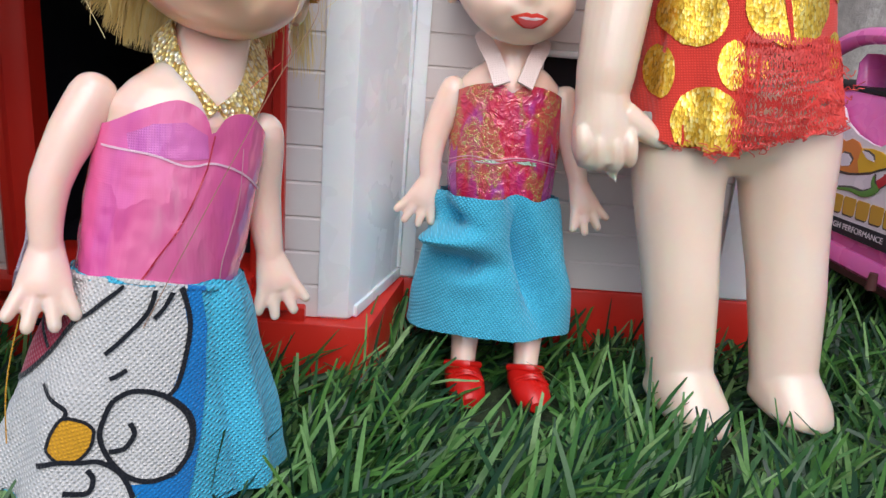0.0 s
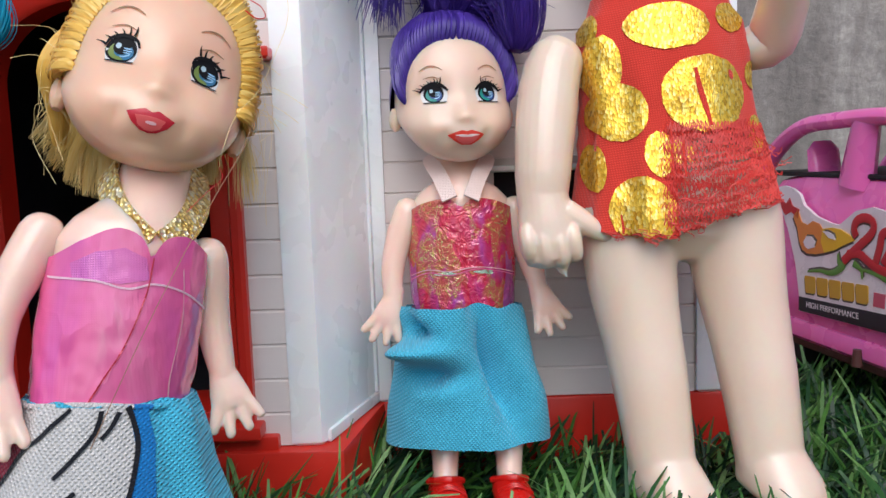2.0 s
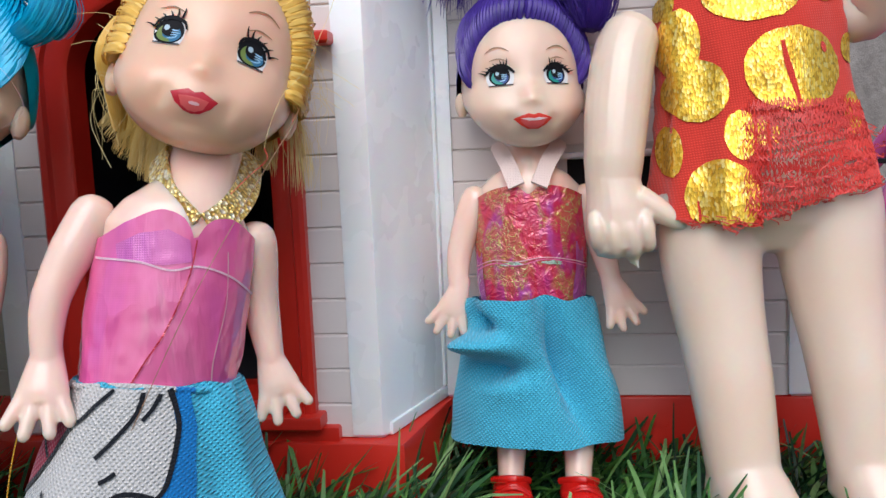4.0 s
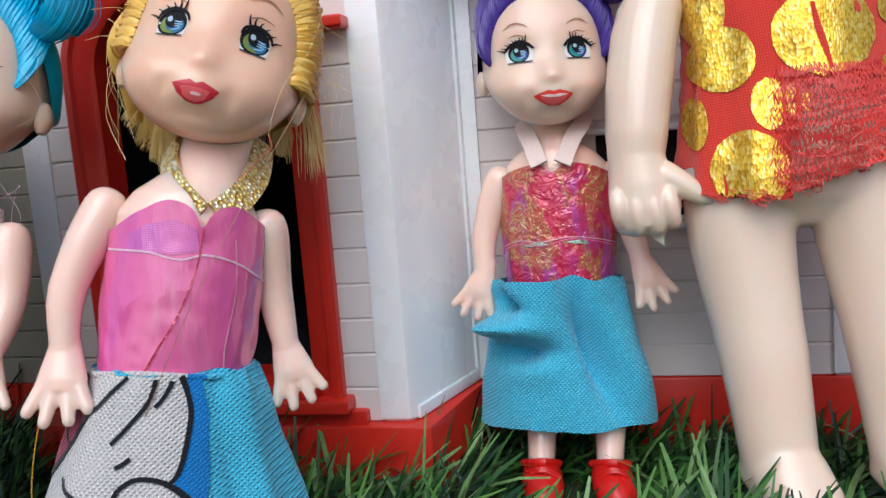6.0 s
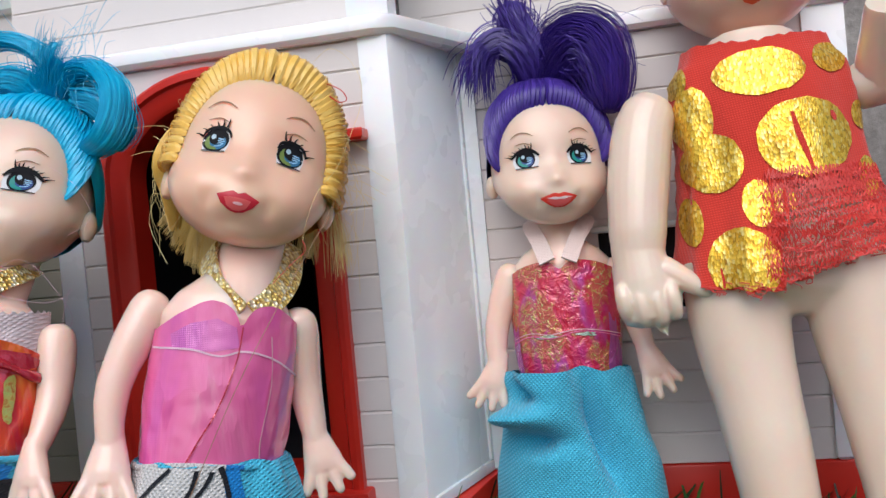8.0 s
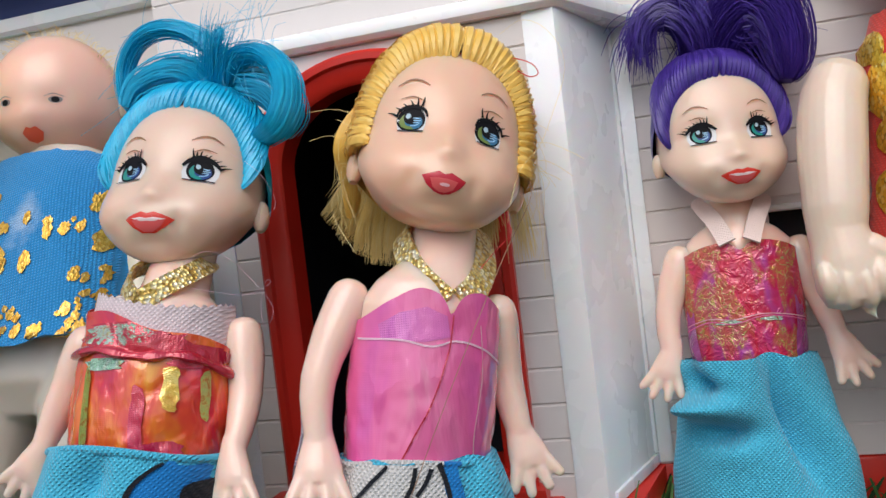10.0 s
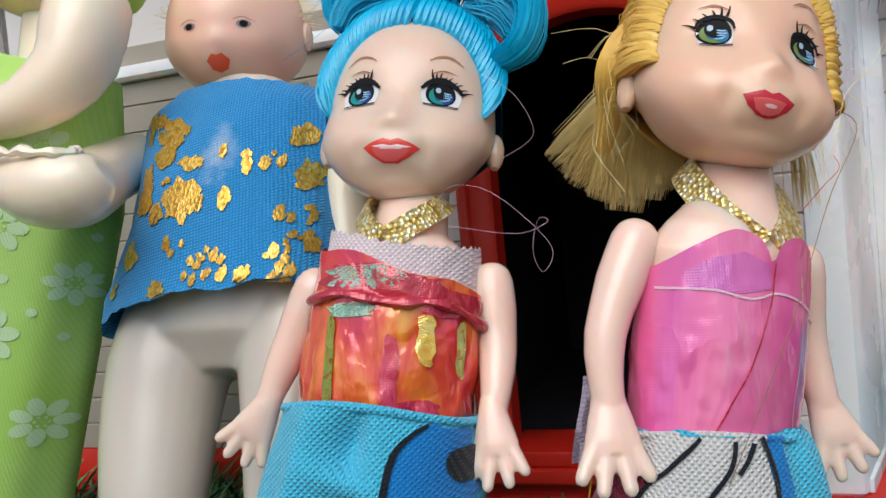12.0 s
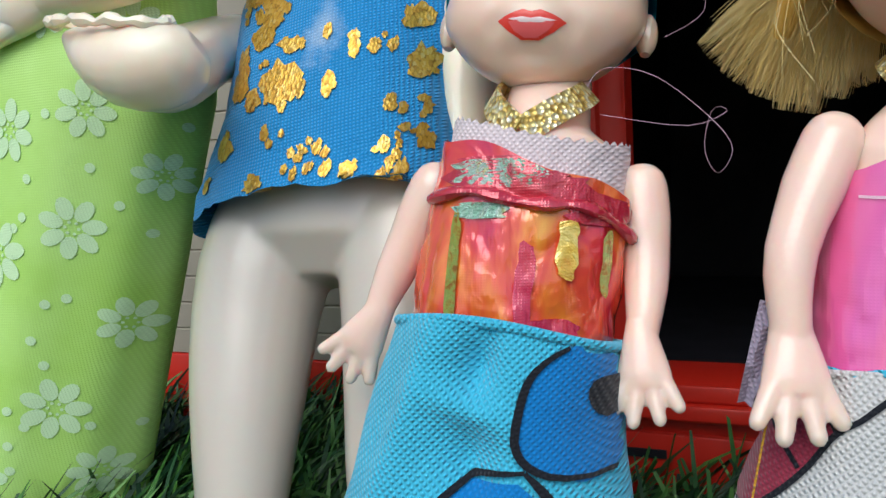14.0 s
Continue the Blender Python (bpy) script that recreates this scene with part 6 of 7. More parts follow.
def thin_patch():
    """The net is stretched thin over the chest and lets the pale body show."""
    nt = BLUECLOTH.node_tree
    p = nt.nodes["Principled BSDF"]
    was = p.inputs["Base Color"].links[0].from_socket
    mp = nt.nodes.new("ShaderNodeMapping")
    mp.inputs["Location"].default_value = (0.1135 / 0.0085, 0, -0.0850 / 0.0120)
    mp.inputs["Scale"].default_value = (1 / 0.0085, 0, 1 / 0.0120)
    nt.links.new(coords(nt), mp.inputs["Vector"])
    ln = nt.nodes.new("ShaderNodeVectorMath")
    ln.operation = "LENGTH"
    nt.links.new(mp.outputs[0], ln.inputs[0])
    add = nt.nodes.new("ShaderNodeMath")
    add.operation = "ADD"
    nt.links.new(ln.outputs["Value"], add.inputs[0])
    nt.links.new(noise_node(nt, 260, 4, 0.6).outputs[0], add.inputs[1])
    fac = ramp(nt, add.outputs[0], [(0.55, (0.75, 0.75, 0.75)), (1.0, (0, 0, 0))])
    nt.links.new(mix(nt, fac, was, (0.42, 0.56, 0.74)), p.inputs["Base Color"])


thin_patch()


def hollow_legs(g, mat, legs, feet):
    """Fat tapering blown-plastic legs that end in flat-soled, pointed feet. legs: centres and radii from hip to ankle."""
    for pts, rad in legs:
        g.tube(smooth_path(pts, len(rad)), rad, mat, 26, 0.95, (1, 0, 0))
    for heel, toe, w in feet:
        heel, toe = Vector(heel), Vector(toe)
        d = toe - heel
        rows = []
        for t, ww, h in ((-0.42, 0.55, 1.0), (-0.25, 0.9, 1.4), (0.1, 1.0, 1.45), (0.4, 1.04, 1.15), (0.7, 0.95, 0.75), (0.95, 0.6, 0.35), (1.06, 0.22, 0.16)):
            c = heel + d * t
            side = Vector((-d.y, d.x, 0)).normalized() * w * ww
            hh = 0.0085 * h
            rows.append([c + side * math.cos(a) + Vector((0, 0, (math.sin(a) if math.sin(a) > 0 else 0.25 * math.sin(a)) * hh)) for a in (2 * math.pi * k / 18 for k in range(18))])
        g.loft(rows, mat, True, True)


def mitten(g, wrist, knuckle, across, mat, r):
    """A closed moulded fist: a flat back, four fingers folded side by side, a thumb that stands off."""
    w, k = Vector(wrist), Vector(knuckle)
    d = (k - w)
    s = Vector(across).normalized()
    out = Vector((0, -1, 0))
    g.tube([w - d * 0.15, w + d * 0.12, w + d * 0.40, w + d * 0.70, w + d * 0.92, k], [r * 0.84, r * 0.88, r * 1.02, r * 1.06, r * 0.90, r * 0.45], mat, 24, [1.0, 0.96, 0.84, 0.76, 0.72, 0.6], s)
    for f, ln in ((-0.78, 0.90), (-0.27, 1.0), (0.25, 1.0), (0.72, 0.92)):
        b = w + s * f * r * 0.98
        pts = [b + d * 0.40 + out * r * 0.44, b + d * 0.54 + out * r * 0.56, b + d * 0.70 * ln + out * r * 0.55, b + d * 0.86 * ln + out * r * 0.40, b + d * 0.95 * ln + out * r * 0.10]
        g.tube(smooth_path(pts, 10), [r * 0.20, r * 0.25, r * 0.27, r * 0.28, r * 0.28, r * 0.28, r * 0.27, r * 0.26, r * 0.24, r * 0.16], mat, 10)
    th = w + d * 0.22 + s * r * 0.62 + out * r * 0.25
    g.tube(smooth_path([th, th + s * r * 0.55 + d * 0.16, th + s * r * 1.05 + d * 0.32, th + s * r * 1.45 + d * 0.40], 8), [r * 0.46, r * 0.44, r * 0.41, r * 0.36, r * 0.30, r * 0.24, r * 0.16, r * 0.06], mat, 12)
    tip = k + s * r * 0.25 - d * 0.04
    g.tube([tip, tip + d * 0.10, tip + d * 0.20 + s * r * 0.12], [r * 0.30, r * 0.16, r * 0.03], mat, 8, 0.4, s)


def gown(g, rings, mat, worn=None):
    """A dress of rings; where worn(place) is true the cloth has gone."""
    first = len(g.f)
    n = len(rings[0])
    verts = [p for r in rings for p in r]
    faces = []
    for i in range(len(rings) - 1):
        for j in range(n):
            f = (i * n + j, i * n + (j + 1) % n, (i + 1) * n + (j + 1) % n, (i + 1) * n + j)
            if worn is None or not worn((verts[f[0]] + verts[f[1]] + verts[f[2]] + verts[f[3]]) / 4):
                faces.append(f)
    g.add(verts, faces, mat)
    return first


def fine_rows(*rows):
    """Rings between the given ones, so that folds run smoothly."""
    out = []
    for (t0, c0, a0, b0), (t1, c1, a1, b1) in zip(rows, rows[1:]):
        for q in range(3):
            f = q / 3
            out.append((lerp(t0, t1, f), tuple(Vector(c0).lerp(Vector(c1), f)), lerp(a0, a1, f), lerp(b0, b1, f)))
    return out + [rows[-1]]


def red_doll():
    g = Geo()
    b = Geo()
    hollow_legs(b, PALE,
                [([(0.0632, 0.174, 0.060), (0.0636, 0.1710, 0.044), (0.0662, 0.1660, 0.023), (0.0682, 0.1620, 0.003)], [0.0100, 0.0104, 0.0103, 0.0098, 0.0091, 0.0085, 0.0082, 0.0077, 0.0073, 0.0070]),
                 ([(0.0862, 0.174, 0.060), (0.0870, 0.1710, 0.044), (0.0895, 0.1660, 0.023), (0.0912, 0.1620, 0.003)], [0.0100, 0.0104, 0.0103, 0.0098, 0.0091, 0.0085, 0.0082, 0.0077, 0.0073, 0.0070])],
                [((0.0680, 0.1625, 0.0005), (0.0735, 0.1490, -0.0025), 0.0074), ((0.0910, 0.1625, 0.0015), (0.0955, 0.1505, -0.0005), 0.0074)])
    ax = Vector((0, 0.20, 1)).normalized()
    b.loft([ring_at((0.0748, 0.1735, 0.0475), ax, 0.0130, 0.0060, 36), ring_at((0.0748, 0.1740, 0.0520), ax, 0.0195, 0.0108, 36), ring_at((0.0745, 0.1755, 0.060), ax, 0.0205, 0.0125, 36), ring_at((0.0735, 0.178, 0.078), ax, 0.0178, 0.0115, 36), ring_at((0.0725, 0.1805, 0.093), ax, 0.0180, 0.0105, 36), ring_at((0.0720, 0.1815, 0.1010), ax, 0.012, 0.008, 36), ring_at((0.0718, 0.1825, 0.1070), ax, 0.0090, 0.0080, 36)], PALE, True, True)
    fuse(g, b, PALE, 0.0006, 10)
    head = head_frame((0.0718, 0.1860, 0.1235), 0, 5, 0)
    bald_head(g, head, 0.0160, ROSY)
    # arms
    b = Geo()
    b.tube(smooth_path([(0.0505, 0.1800, 0.0950), (0.0475, 0.1770, 0.0890), (0.0456, 0.1730, 0.0780), (0.0445, 0.1700, 0.0680), (0.0442, 0.1690, 0.0620)], 10), [0.0046, 0.0060, 0.0064, 0.0066, 0.0066, 0.0065, 0.0062, 0.0060, 0.0056, 0.0054], PALE, 24)
    mitten(b, (0.0442, 0.1690, 0.0630), (0.0462, 0.1655, 0.0482), (1, 0, 0.0), PALE, 0.0064)
    fuse(g, b, PALE, 0.00034, 3)
    g.tube(smooth_path([(0.0905, 0.1800, 0.0935), (0.0960, 0.1790, 0.0950), (0.0965, 0.1740, 0.1010), (0.0960, 0.1680, 0.1080)], 9), [0.0040, 0.0050, 0.0054, 0.0056, 0.0056, 0.0054, 0.0052, 0.0050, 0.0046], PALE, 18)
    # dress
    rnd = random.Random(2)

    def rag(a, amp):
        return amp * (noise.noise(Vector((a * 9, 3.1, 0))) + 0.6 * noise.noise(Vector((a * 27, 1.1, 0))))
    rows = []
    for t, c, rx, ry in fine_rows((0, (0.0745, 0.1742, 0.0533), 0.0230, 0.0162), (0.12, (0.0745, 0.1752, 0.0600), 0.0222, 0.0152), (0.3, (0.0738, 0.1765, 0.0680), 0.0206, 0.0138), (0.5, (0.0734, 0.1778, 0.0770), 0.0192, 0.0128), (0.7, (0.0728, 0.1790, 0.0850), 0.0188, 0.0125), (0.86, (0.0724, 0.1802, 0.0925), 0.0190, 0.0118), (0.95, (0.0722, 0.1815, 0.0990), 0.0184, 0.0105), (1.0, (0.0720, 0.1822, 0.1030), 0.0150, 0.0095)):
        ring = ring_at(c, ax, rx, ry, 72, lambda a: 1 + 0.02 * math.sin(5 * a + 2 * t) + (1 - 0.6 * t) * (0.05 * math.sin(9 * a + 1.3 * math.sin(3 * a)) + 0.05 * noise.noise(Vector((a * 2.3, t * 3, 8.0)))) + 0.028 * noise.noise(Vector((a * 4 + t * 5, t * 9 - a * 1.5, 3.0))))
        for k, p in enumerate(ring):
            a = 2 * math.pi * k / 72
            p.z += 0.0058 * max(0.0, math.cos(a)) * max(0.0, 1 - t / 0.3)
            if t == 0:
                p.z += rag(a, 0.0010) - 0.0020 * math.exp(-((a - radians(252)) / 0.35) ** 2)
            if t == 1.0:
                p.z += 0.0022 * abs(math.cos(a)) + rag(a, 0.0006)
        rows.append(ring)
    first = gown(g, rows, REDCLOTH, lambda p: p.y < 0.183 and p.z < 0.0752 + 0.0018 * noise.noise(p * 420) and p.x > 0.0712 + 0.0016 * noise.noise(p * 380) + 0.12 * (p.z - 0.060))
    whole = Geo()
    gown(whole, rows, REDCLOTH)
    tree = surface_tree(whole, 0)
    frm = Matrix.Translation((0.0738, 0.14, 0.0775))
    # worn net: crimped threads in loose rows over a thin gauze
    lace = []
    for i in range(9):
        t = i / 8
        row = []
        for k in range(26):
            f = k / 25
            x = lerp(-0.0040 - 0.0010 * t, 0.0250, f)
            z = lerp(-0.0012, -0.0215 + 0.0040 * f, t) + 0.0005 * noise.noise(Vector((k * 0.9, i, 4)))
            row.append(Vector((x, 0, z)))
        lace.append(row)

    def net_point(x, z, off):
        """A place on the gown at local x, z; past its side it runs on round the hip."""
        q = on_surface(tree, min(x, 0.0195), z, frm, off)
        if q is None:
            q = on_surface(tree, min(x, 0.0195) * 0.94, max(z, -0.0200), frm, off)
            if q is None:
                return None
            q.z = frm.translation.z + z
        if x > 0.0195:
            q = q + Vector((0.35, 0.9, 0)) * (x - 0.0195)
        return q
    gauze = [[net_point(p.x, p.z, 0.0002) for p in row] for row in lace]
    gauze = [row for row in gauze if all(p is not None for p in row)]
    if len(gauze) > 1:
        g.loft(gauze[:4], REDLACE, closed=False)
    for i in range(36):
        t = i / 35
        pts, n_pts = [], 74
        cut = rnd.uniform(0.0, 0.15) if i > 31 else 0.0
        amp, step = rnd.uniform(0.00045, 0.00085), rnd.uniform(0.8, 1.25)
        for k in range(n_pts):
            f = lerp(cut, 1.0 - (0.35 * rnd.random() if i > 33 else 0.0), k / (n_pts - 1))
            x = lerp(-0.0045 - 0.0012 * t + 0.0012 * math.sin(i * 2.3), 0.0240 + 0.0030 * t, f)
            z = lerp(-0.0008, -0.0238 + 0.0112 * max(0.0, f - 0.12) ** 1.1, t)
            z += amp * (1 if k % 2 else -1) * step + 0.0011 * noise.noise(Vector((x * 260, i * 1.9, 3)))
            q = net_point(x + 0.00025 * math.sin(k * 2.9 + i), z, 0.00025 + 0.0004 * abs(noise.noise(Vector((k * 0.7, i, 1)))) + 0.0012 * max(0.0, t - 0.75))
            if q is not None:
                pts.append(q)
        if len(pts) > 6:
            g.tube(smooth_path(pts, len(pts) * 2), 0.00013, REDTHREAD, 3)
    for k in range(46):
        f = rnd.random()
        q = net_point(lerp(-0.004, 0.022, f), -0.0222 + 0.0105 * f + rnd.uniform(-0.001, 0.007), 0.0006)
        if q is None:
            continue
        pts = [q]
        for j in range(6):
            pts.append(pts[-1] + Vector((rnd.uniform(-0.0014, 0.0014), rnd.uniform(-0.0005, 0.0002), rnd.uniform(-0.0009, 0.0009))))
        g.tube(smooth_path(pts, 16), 0.00011, REDTHREAD, 3)
    for k in range(30):
        x = rnd.uniform(-0.0200, -0.0045)
        q = net_point(x, rnd.uniform(-0.0238, -0.0212), 0.0003)
        if q is None:
            continue
        pts = [q + Vector((0.0010 * (j % 2) + 0.0006 * j - 0.001, -0.0002, -0.0004 * j + rnd.uniform(-0.0003, 0.0003))) for j in range(5)]
        g.tube(smooth_path(pts, 10), 0.00010, REDTHREAD, 3)
    # gold discs
    for x, z, r, q in ((-0.0027, 0.0205, 0.0089, 0.56), (0.0117, 0.0224, 0.0037, 0.91), (-0.0160, 0.0122, 0.0038, 1.85), (-0.0133, 0.0026, 0.0057, 1.08), (0.0044, 0.0061, 0.0093, 0.86), (-0.0059, -0.0062, 0.0031, 1.5), (-0.0020, -0.0058, 0.0010, 2.8), (0.0003, -0.0064, 0.0006, 3.0), (-0.0098, -0.0180, 0.0065, 1.10), (-0.0182, -0.0089, 0.0020, 2.5), (0.0160, -0.0029, 0.0022, 1.9), (-0.0187, 0.0215, 0.0022, 1.9), (0.0165, 0.0100, 0.0020, 1.5)):
        out = [(x + r * math.cos(b) * (1 + 0.05 * noise.noise(Vector((b * 3, x * 900, 0)))), z + q * r * math.sin(b) * (1 + 0.08 * noise.noise(Vector((b * 4, z * 900, 2))))) for b in (2 * math.pi * k / 26 for k in range(26))]
        patch(g, tree, frm, out, GOLDLEAF, 0.00025, 5)
    for ln, w in (([(0.0022, 0.0112), (0.0028, 0.0075), (0.0038, 0.0035), (0.0048, -0.0008)], 0.0012), ([(0.0098, 0.0108), (0.0104, 0.0088)], 0.0011), ([(-0.0140, -0.0185), (-0.0137, -0.0212), (-0.0139, -0.0238)], 0.0006), ([(-0.0035, -0.0115), (-0.0033, -0.0010)], 0.0006), ([(-0.0008, -0.0110), (-0.0010, -0.0020)], 0.0006)):
        stroke(g, tree, frm, ln, w, REDCLOTH, 0.0004, 18)
    thing("baby_doll", g, "pale blown-plastic doll in a red dress with gold discs", "doll", "large dolls")


def baby_doll():
    g = Geo()
    ax = Vector((0, 0.42, 1)).normalized()
    b = Geo()
    hollow_legs(b, CLOUDY,
                [([(-0.1270, 0.1380, 0.0560), (-0.1290, 0.1310, 0.0400), (-0.1275, 0.1230, 0.0220), (-0.1255, 0.1165, 0.0060)], [0.0108, 0.0116, 0.0118, 0.0112, 0.0106, 0.0098, 0.0088, 0.0078, 0.0072]),
                 ([(-0.1020, 0.1380, 0.0560), (-0.1000, 0.1310, 0.0400), (-0.0985, 0.1230, 0.0220), (-0.0970, 0.1165, 0.0060)], [0.0108, 0.0114, 0.0114, 0.0106, 0.0098, 0.0090, 0.0084, 0.0076, 0.0070])],
                [((-0.1255, 0.1160, -0.0020), (-0.1275, 0.1010, -0.0040), 0.0064), ((-0.0970, 0.1160, -0.0020), (-0.0960, 0.1010, -0.0040), 0.0064)])
    b.loft([ring_at((-0.1148, 0.1330, 0.0435), ax, 0.0110, 0.0060, 36), ring_at((-0.1150, 0.1345, 0.0490), ax, 0.0205, 0.0110, 36), ring_at((-0.1152, 0.1385, 0.0590), ax, 0.0222, 0.0130, 36), ring_at((-0.1170, 0.1450, 0.0740), ax, 0.0196, 0.0120, 36), ring_at((-0.1185, 0.1520, 0.0890), ax, 0.0205, 0.0105, 36), ring_at((-0.1185, 0.1550, 0.0950), ax, 0.0140, 0.0085, 36), ring_at((-0.1185, 0.1570, 0.0990), ax, 0.0100, 0.0085, 36)], CLOUDY, True, True)
    fuse(g, b, CLOUDY, 0.0006, 10)
    head = head_frame((-0.1222, 0.1590, 0.1128), 13, 4, 3)
    bald_head(g, head, 0.0148, ROSY)
    rnd = random.Random(8)
    for _ in range(420):
        a, e = rnd.uniform(-1.5, 1.5), rnd.uniform(-0.3, 1.2)
        d = Vector((math.sin(a), e, math.cos(a))).normalized()
        p = head @ Vector((d.x * 0.0148, d.y * 0.0140, d.z * 0.0160))
        q = head.to_3x3() @ d
        g.tube([p, p + q * 0.0010 + Vector((rnd.gauss(0, 0.0005), rnd.gauss(0, 0.0005), 0.0003)), p + q * 0.0021 + Vector((rnd.gauss(0, 0.0011), rnd.gauss(0, 0.0011), 0))], 0.00006, BLONDE2, 3)
    # raised right arm that ends in a cupped palm, hanging left arm
    b = Geo()
    b.tube(smooth_path([(-0.1400, 0.1500, 0.0880), (-0.1412, 0.1385, 0.0845), (-0.1372, 0.1250, 0.0805), (-0.1335, 0.1165, 0.0800)], 10), [0.0048, 0.0056, 0.0060, 0.0062, 0.0064, 0.0066, 0.0068, 0.0070, 0.0070, 0.0064], CREAM, 24)
    b.tube(smooth_path([(-0.1215, 0.1130, 0.0815), (-0.1260, 0.1112, 0.0795), (-0.1330, 0.1105, 0.0800), (-0.1400, 0.1105, 0.0830), (-0.1450, 0.1108, 0.0853)], 11), [0.0030, 0.0052, 0.0064, 0.0070, 0.0072, 0.0068, 0.0060, 0.0048, 0.0034, 0.0020, 0.0010], CREAM, 22, 0.95, (0, 1, 0))
    fuse(g, b, CREAM, 0.0005, 6)
    rim = []
    for k in range(60):
        u = 2 * math.pi * k / 60
        rim.append(Vector((-0.1345 + 0.0105 * math.cos(u), 0.1095 + 0.0050 * math.sin(u), 0.0858 - 0.12 * 0.0105 * math.cos(u) + 0.0007 * noise.noise(Vector((k * 0.5, 0, 0))))))
    g.tube(rim + rim[:1], [0.0008 + 0.0003 * math.sin(k * 1.3) for k in range(61)], CREAM, 7)
    g.tube(smooth_path([(-0.1000, 0.1530, 0.0890), (-0.0950, 0.1490, 0.0800), (-0.0940, 0.1450, 0.0690), (-0.0935, 0.1410, 0.0600)], 9), [0.0045, 0.0058, 0.0062, 0.0060, 0.0058, 0.0055, 0.0052, 0.0048, 0.0040], CREAM, 18)
    # blue dress
    rows = []
    for t, c, rx, ry in fine_rows((0, (-0.1160, 0.1345, 0.0540), 0.0255, 0.0165), (0.15, (-0.1160, 0.1375, 0.0600), 0.0245, 0.0158), (0.35, (-0.1167, 0.1415, 0.0700), 0.0222, 0.0145), (0.55, (-0.1175, 0.1450, 0.0780), 0.0215, 0.0135), (0.75, (-0.1185, 0.1490, 0.0860), 0.0222, 0.0128), (0.9, (-0.1190, 0.1515, 0.0920), 0.0215, 0.0112), (1.0, (-0.1188, 0.1540, 0.0965), 0.0165, 0.0095)):
        ring = ring_at(c, ax, rx, ry, 72, lambda a: 1 + 0.02 * math.sin(6 * a + 3 * t) + 0.04 * noise.noise(Vector((a * 3, t * 5, 2.0))))
        for k, p in enumerate(ring):
            a = 2 * math.pi * k / 72
            if t == 0:
                p.z += 0.0014 * noise.noise(Vector((a * 7, 0.5, 2))) - 0.0030 * max(0.0, -math.cos(a)) + 0.0030 * max(0.0, math.cos(a))
            if t == 1.0:
                p.z += 0.0006 * noise.noise(Vector((a * 12, 0.5, 7)))
        rows.append(ring)
    first = gown(g, rows, BLUECLOTH)
    tree = surface_tree(g, first)
    frm = Matrix.Translation((-0.1175, 0.10, 0.0760)) @ Euler((0, radians(4), radians(12))).to_matrix().to_4x4()
    solid = [(-0.0042, 0.0015, 0.0022, 1.5), (-0.0048, 0.0052, 0.0014, 1.2), (-0.0058, 0.0165, 0.0028, 0.6), (-0.0004, 0.0137, 0.0031, 0.95), (-0.0013, 0.0090, 0.0024, 0.9), (0.0051, 0.0075, 0.0025, 0.55), (0.0047, 0.0007, 0.0040, 0.9), (0.0130, 0.0005, 0.0010, 2.2), (0.0160, 0.0079, 0.0009, 2.0), (0.0253, 0.0124, 0.0025, 0.85), (0.0269, 0.0048, 0.0021, 1.3), (-0.0007, -0.0018, 0.0016, 1.3), (-0.0050, -0.0098, 0.0018, 1.2), (0.0034, -0.0160, 0.0022, 0.9)]
    loose = solid + [(0.0000, 0.0041, 0.0014, 0.8), (0.0209, 0.0078, 0.0018, 1.0), (0.0113, 0.0095, 0.0008, 2.0), (0.0243, -0.0027, 0.0018, 0.8), (0.0274, -0.0026, 0.0014, 1.0), (0.0276, -0.0072, 0.0032, 0.5), (-0.0067, 0.0134, 0.0018, 0.9), (-0.0080, -0.0149, 0.0010, 1.4), (0.0043, -0.0074, 0.0022, 0.6), (0.0101, -0.0092, 0.0021, 0.9), (0.0140, -0.0088, 0.0016, 1.0), (0.0093, -0.0124, 0.0018, 0.6), (0.0132, -0.0126, 0.0026, 0.35), (0.0218, -0.0084, 0.0021, 0.5), (0.0238, -0.0124, 0.0031, 0.6), (0.0187, -0.0131, 0.0009, 1.5), (0.0195, -0.0172, 0.0021, 0.5), (0.0255, -0.0105, 0.0020, 0.8)]
    blobs = [(x, z, r * 1.0, q) for x, z, r, q in solid]
    for x, z, r, q in loose:
        for _ in range(max(3, int(r * q * r * 1.6e6))):
            b, f = rnd.uniform(0, 2 * math.pi), math.sqrt(rnd.random())
            blobs.append((x + r * f * math.cos(b), z + r * q * f * math.sin(b), rnd.uniform(0.00040, 0.00095), rnd.uniform(0.7, 1.7)))
    for x, z, r, q in blobs:
        out = [(x + r * math.cos(b) * (1 + 0.7 * noise.noise(Vector((b * 1.9, x * 900, 0)))), z + q * r * math.sin(b) * (1 + 0.7 * noise.noise(Vector((b * 2.3, z * 900, 2))))) for b in (2 * math.pi * j / 16 for j in range(16))]
        patch(g, tree, frm, out, GOLDBROWN, 0.0003, 2)
    for k in range(40):
        a = rnd.uniform(math.pi, 2 * math.pi)
        p = Vector((-0.1188 + math.cos(a) * 0.0165, 0.1540 + math.sin(a) * 0.0095, 0.0965 + 0.001))
        g.tube([p, p + Vector((rnd.gauss(0, 0.0006), -0.0004, rnd.uniform(0.0002, 0.0012)))], 0.00012, GOLDBROWN if k % 2 else BLUECLOTH, 3)
    thing("baby_doll", g, "rosy-headed baby doll in a blue net dress with gold flecks", "doll", "large dolls")


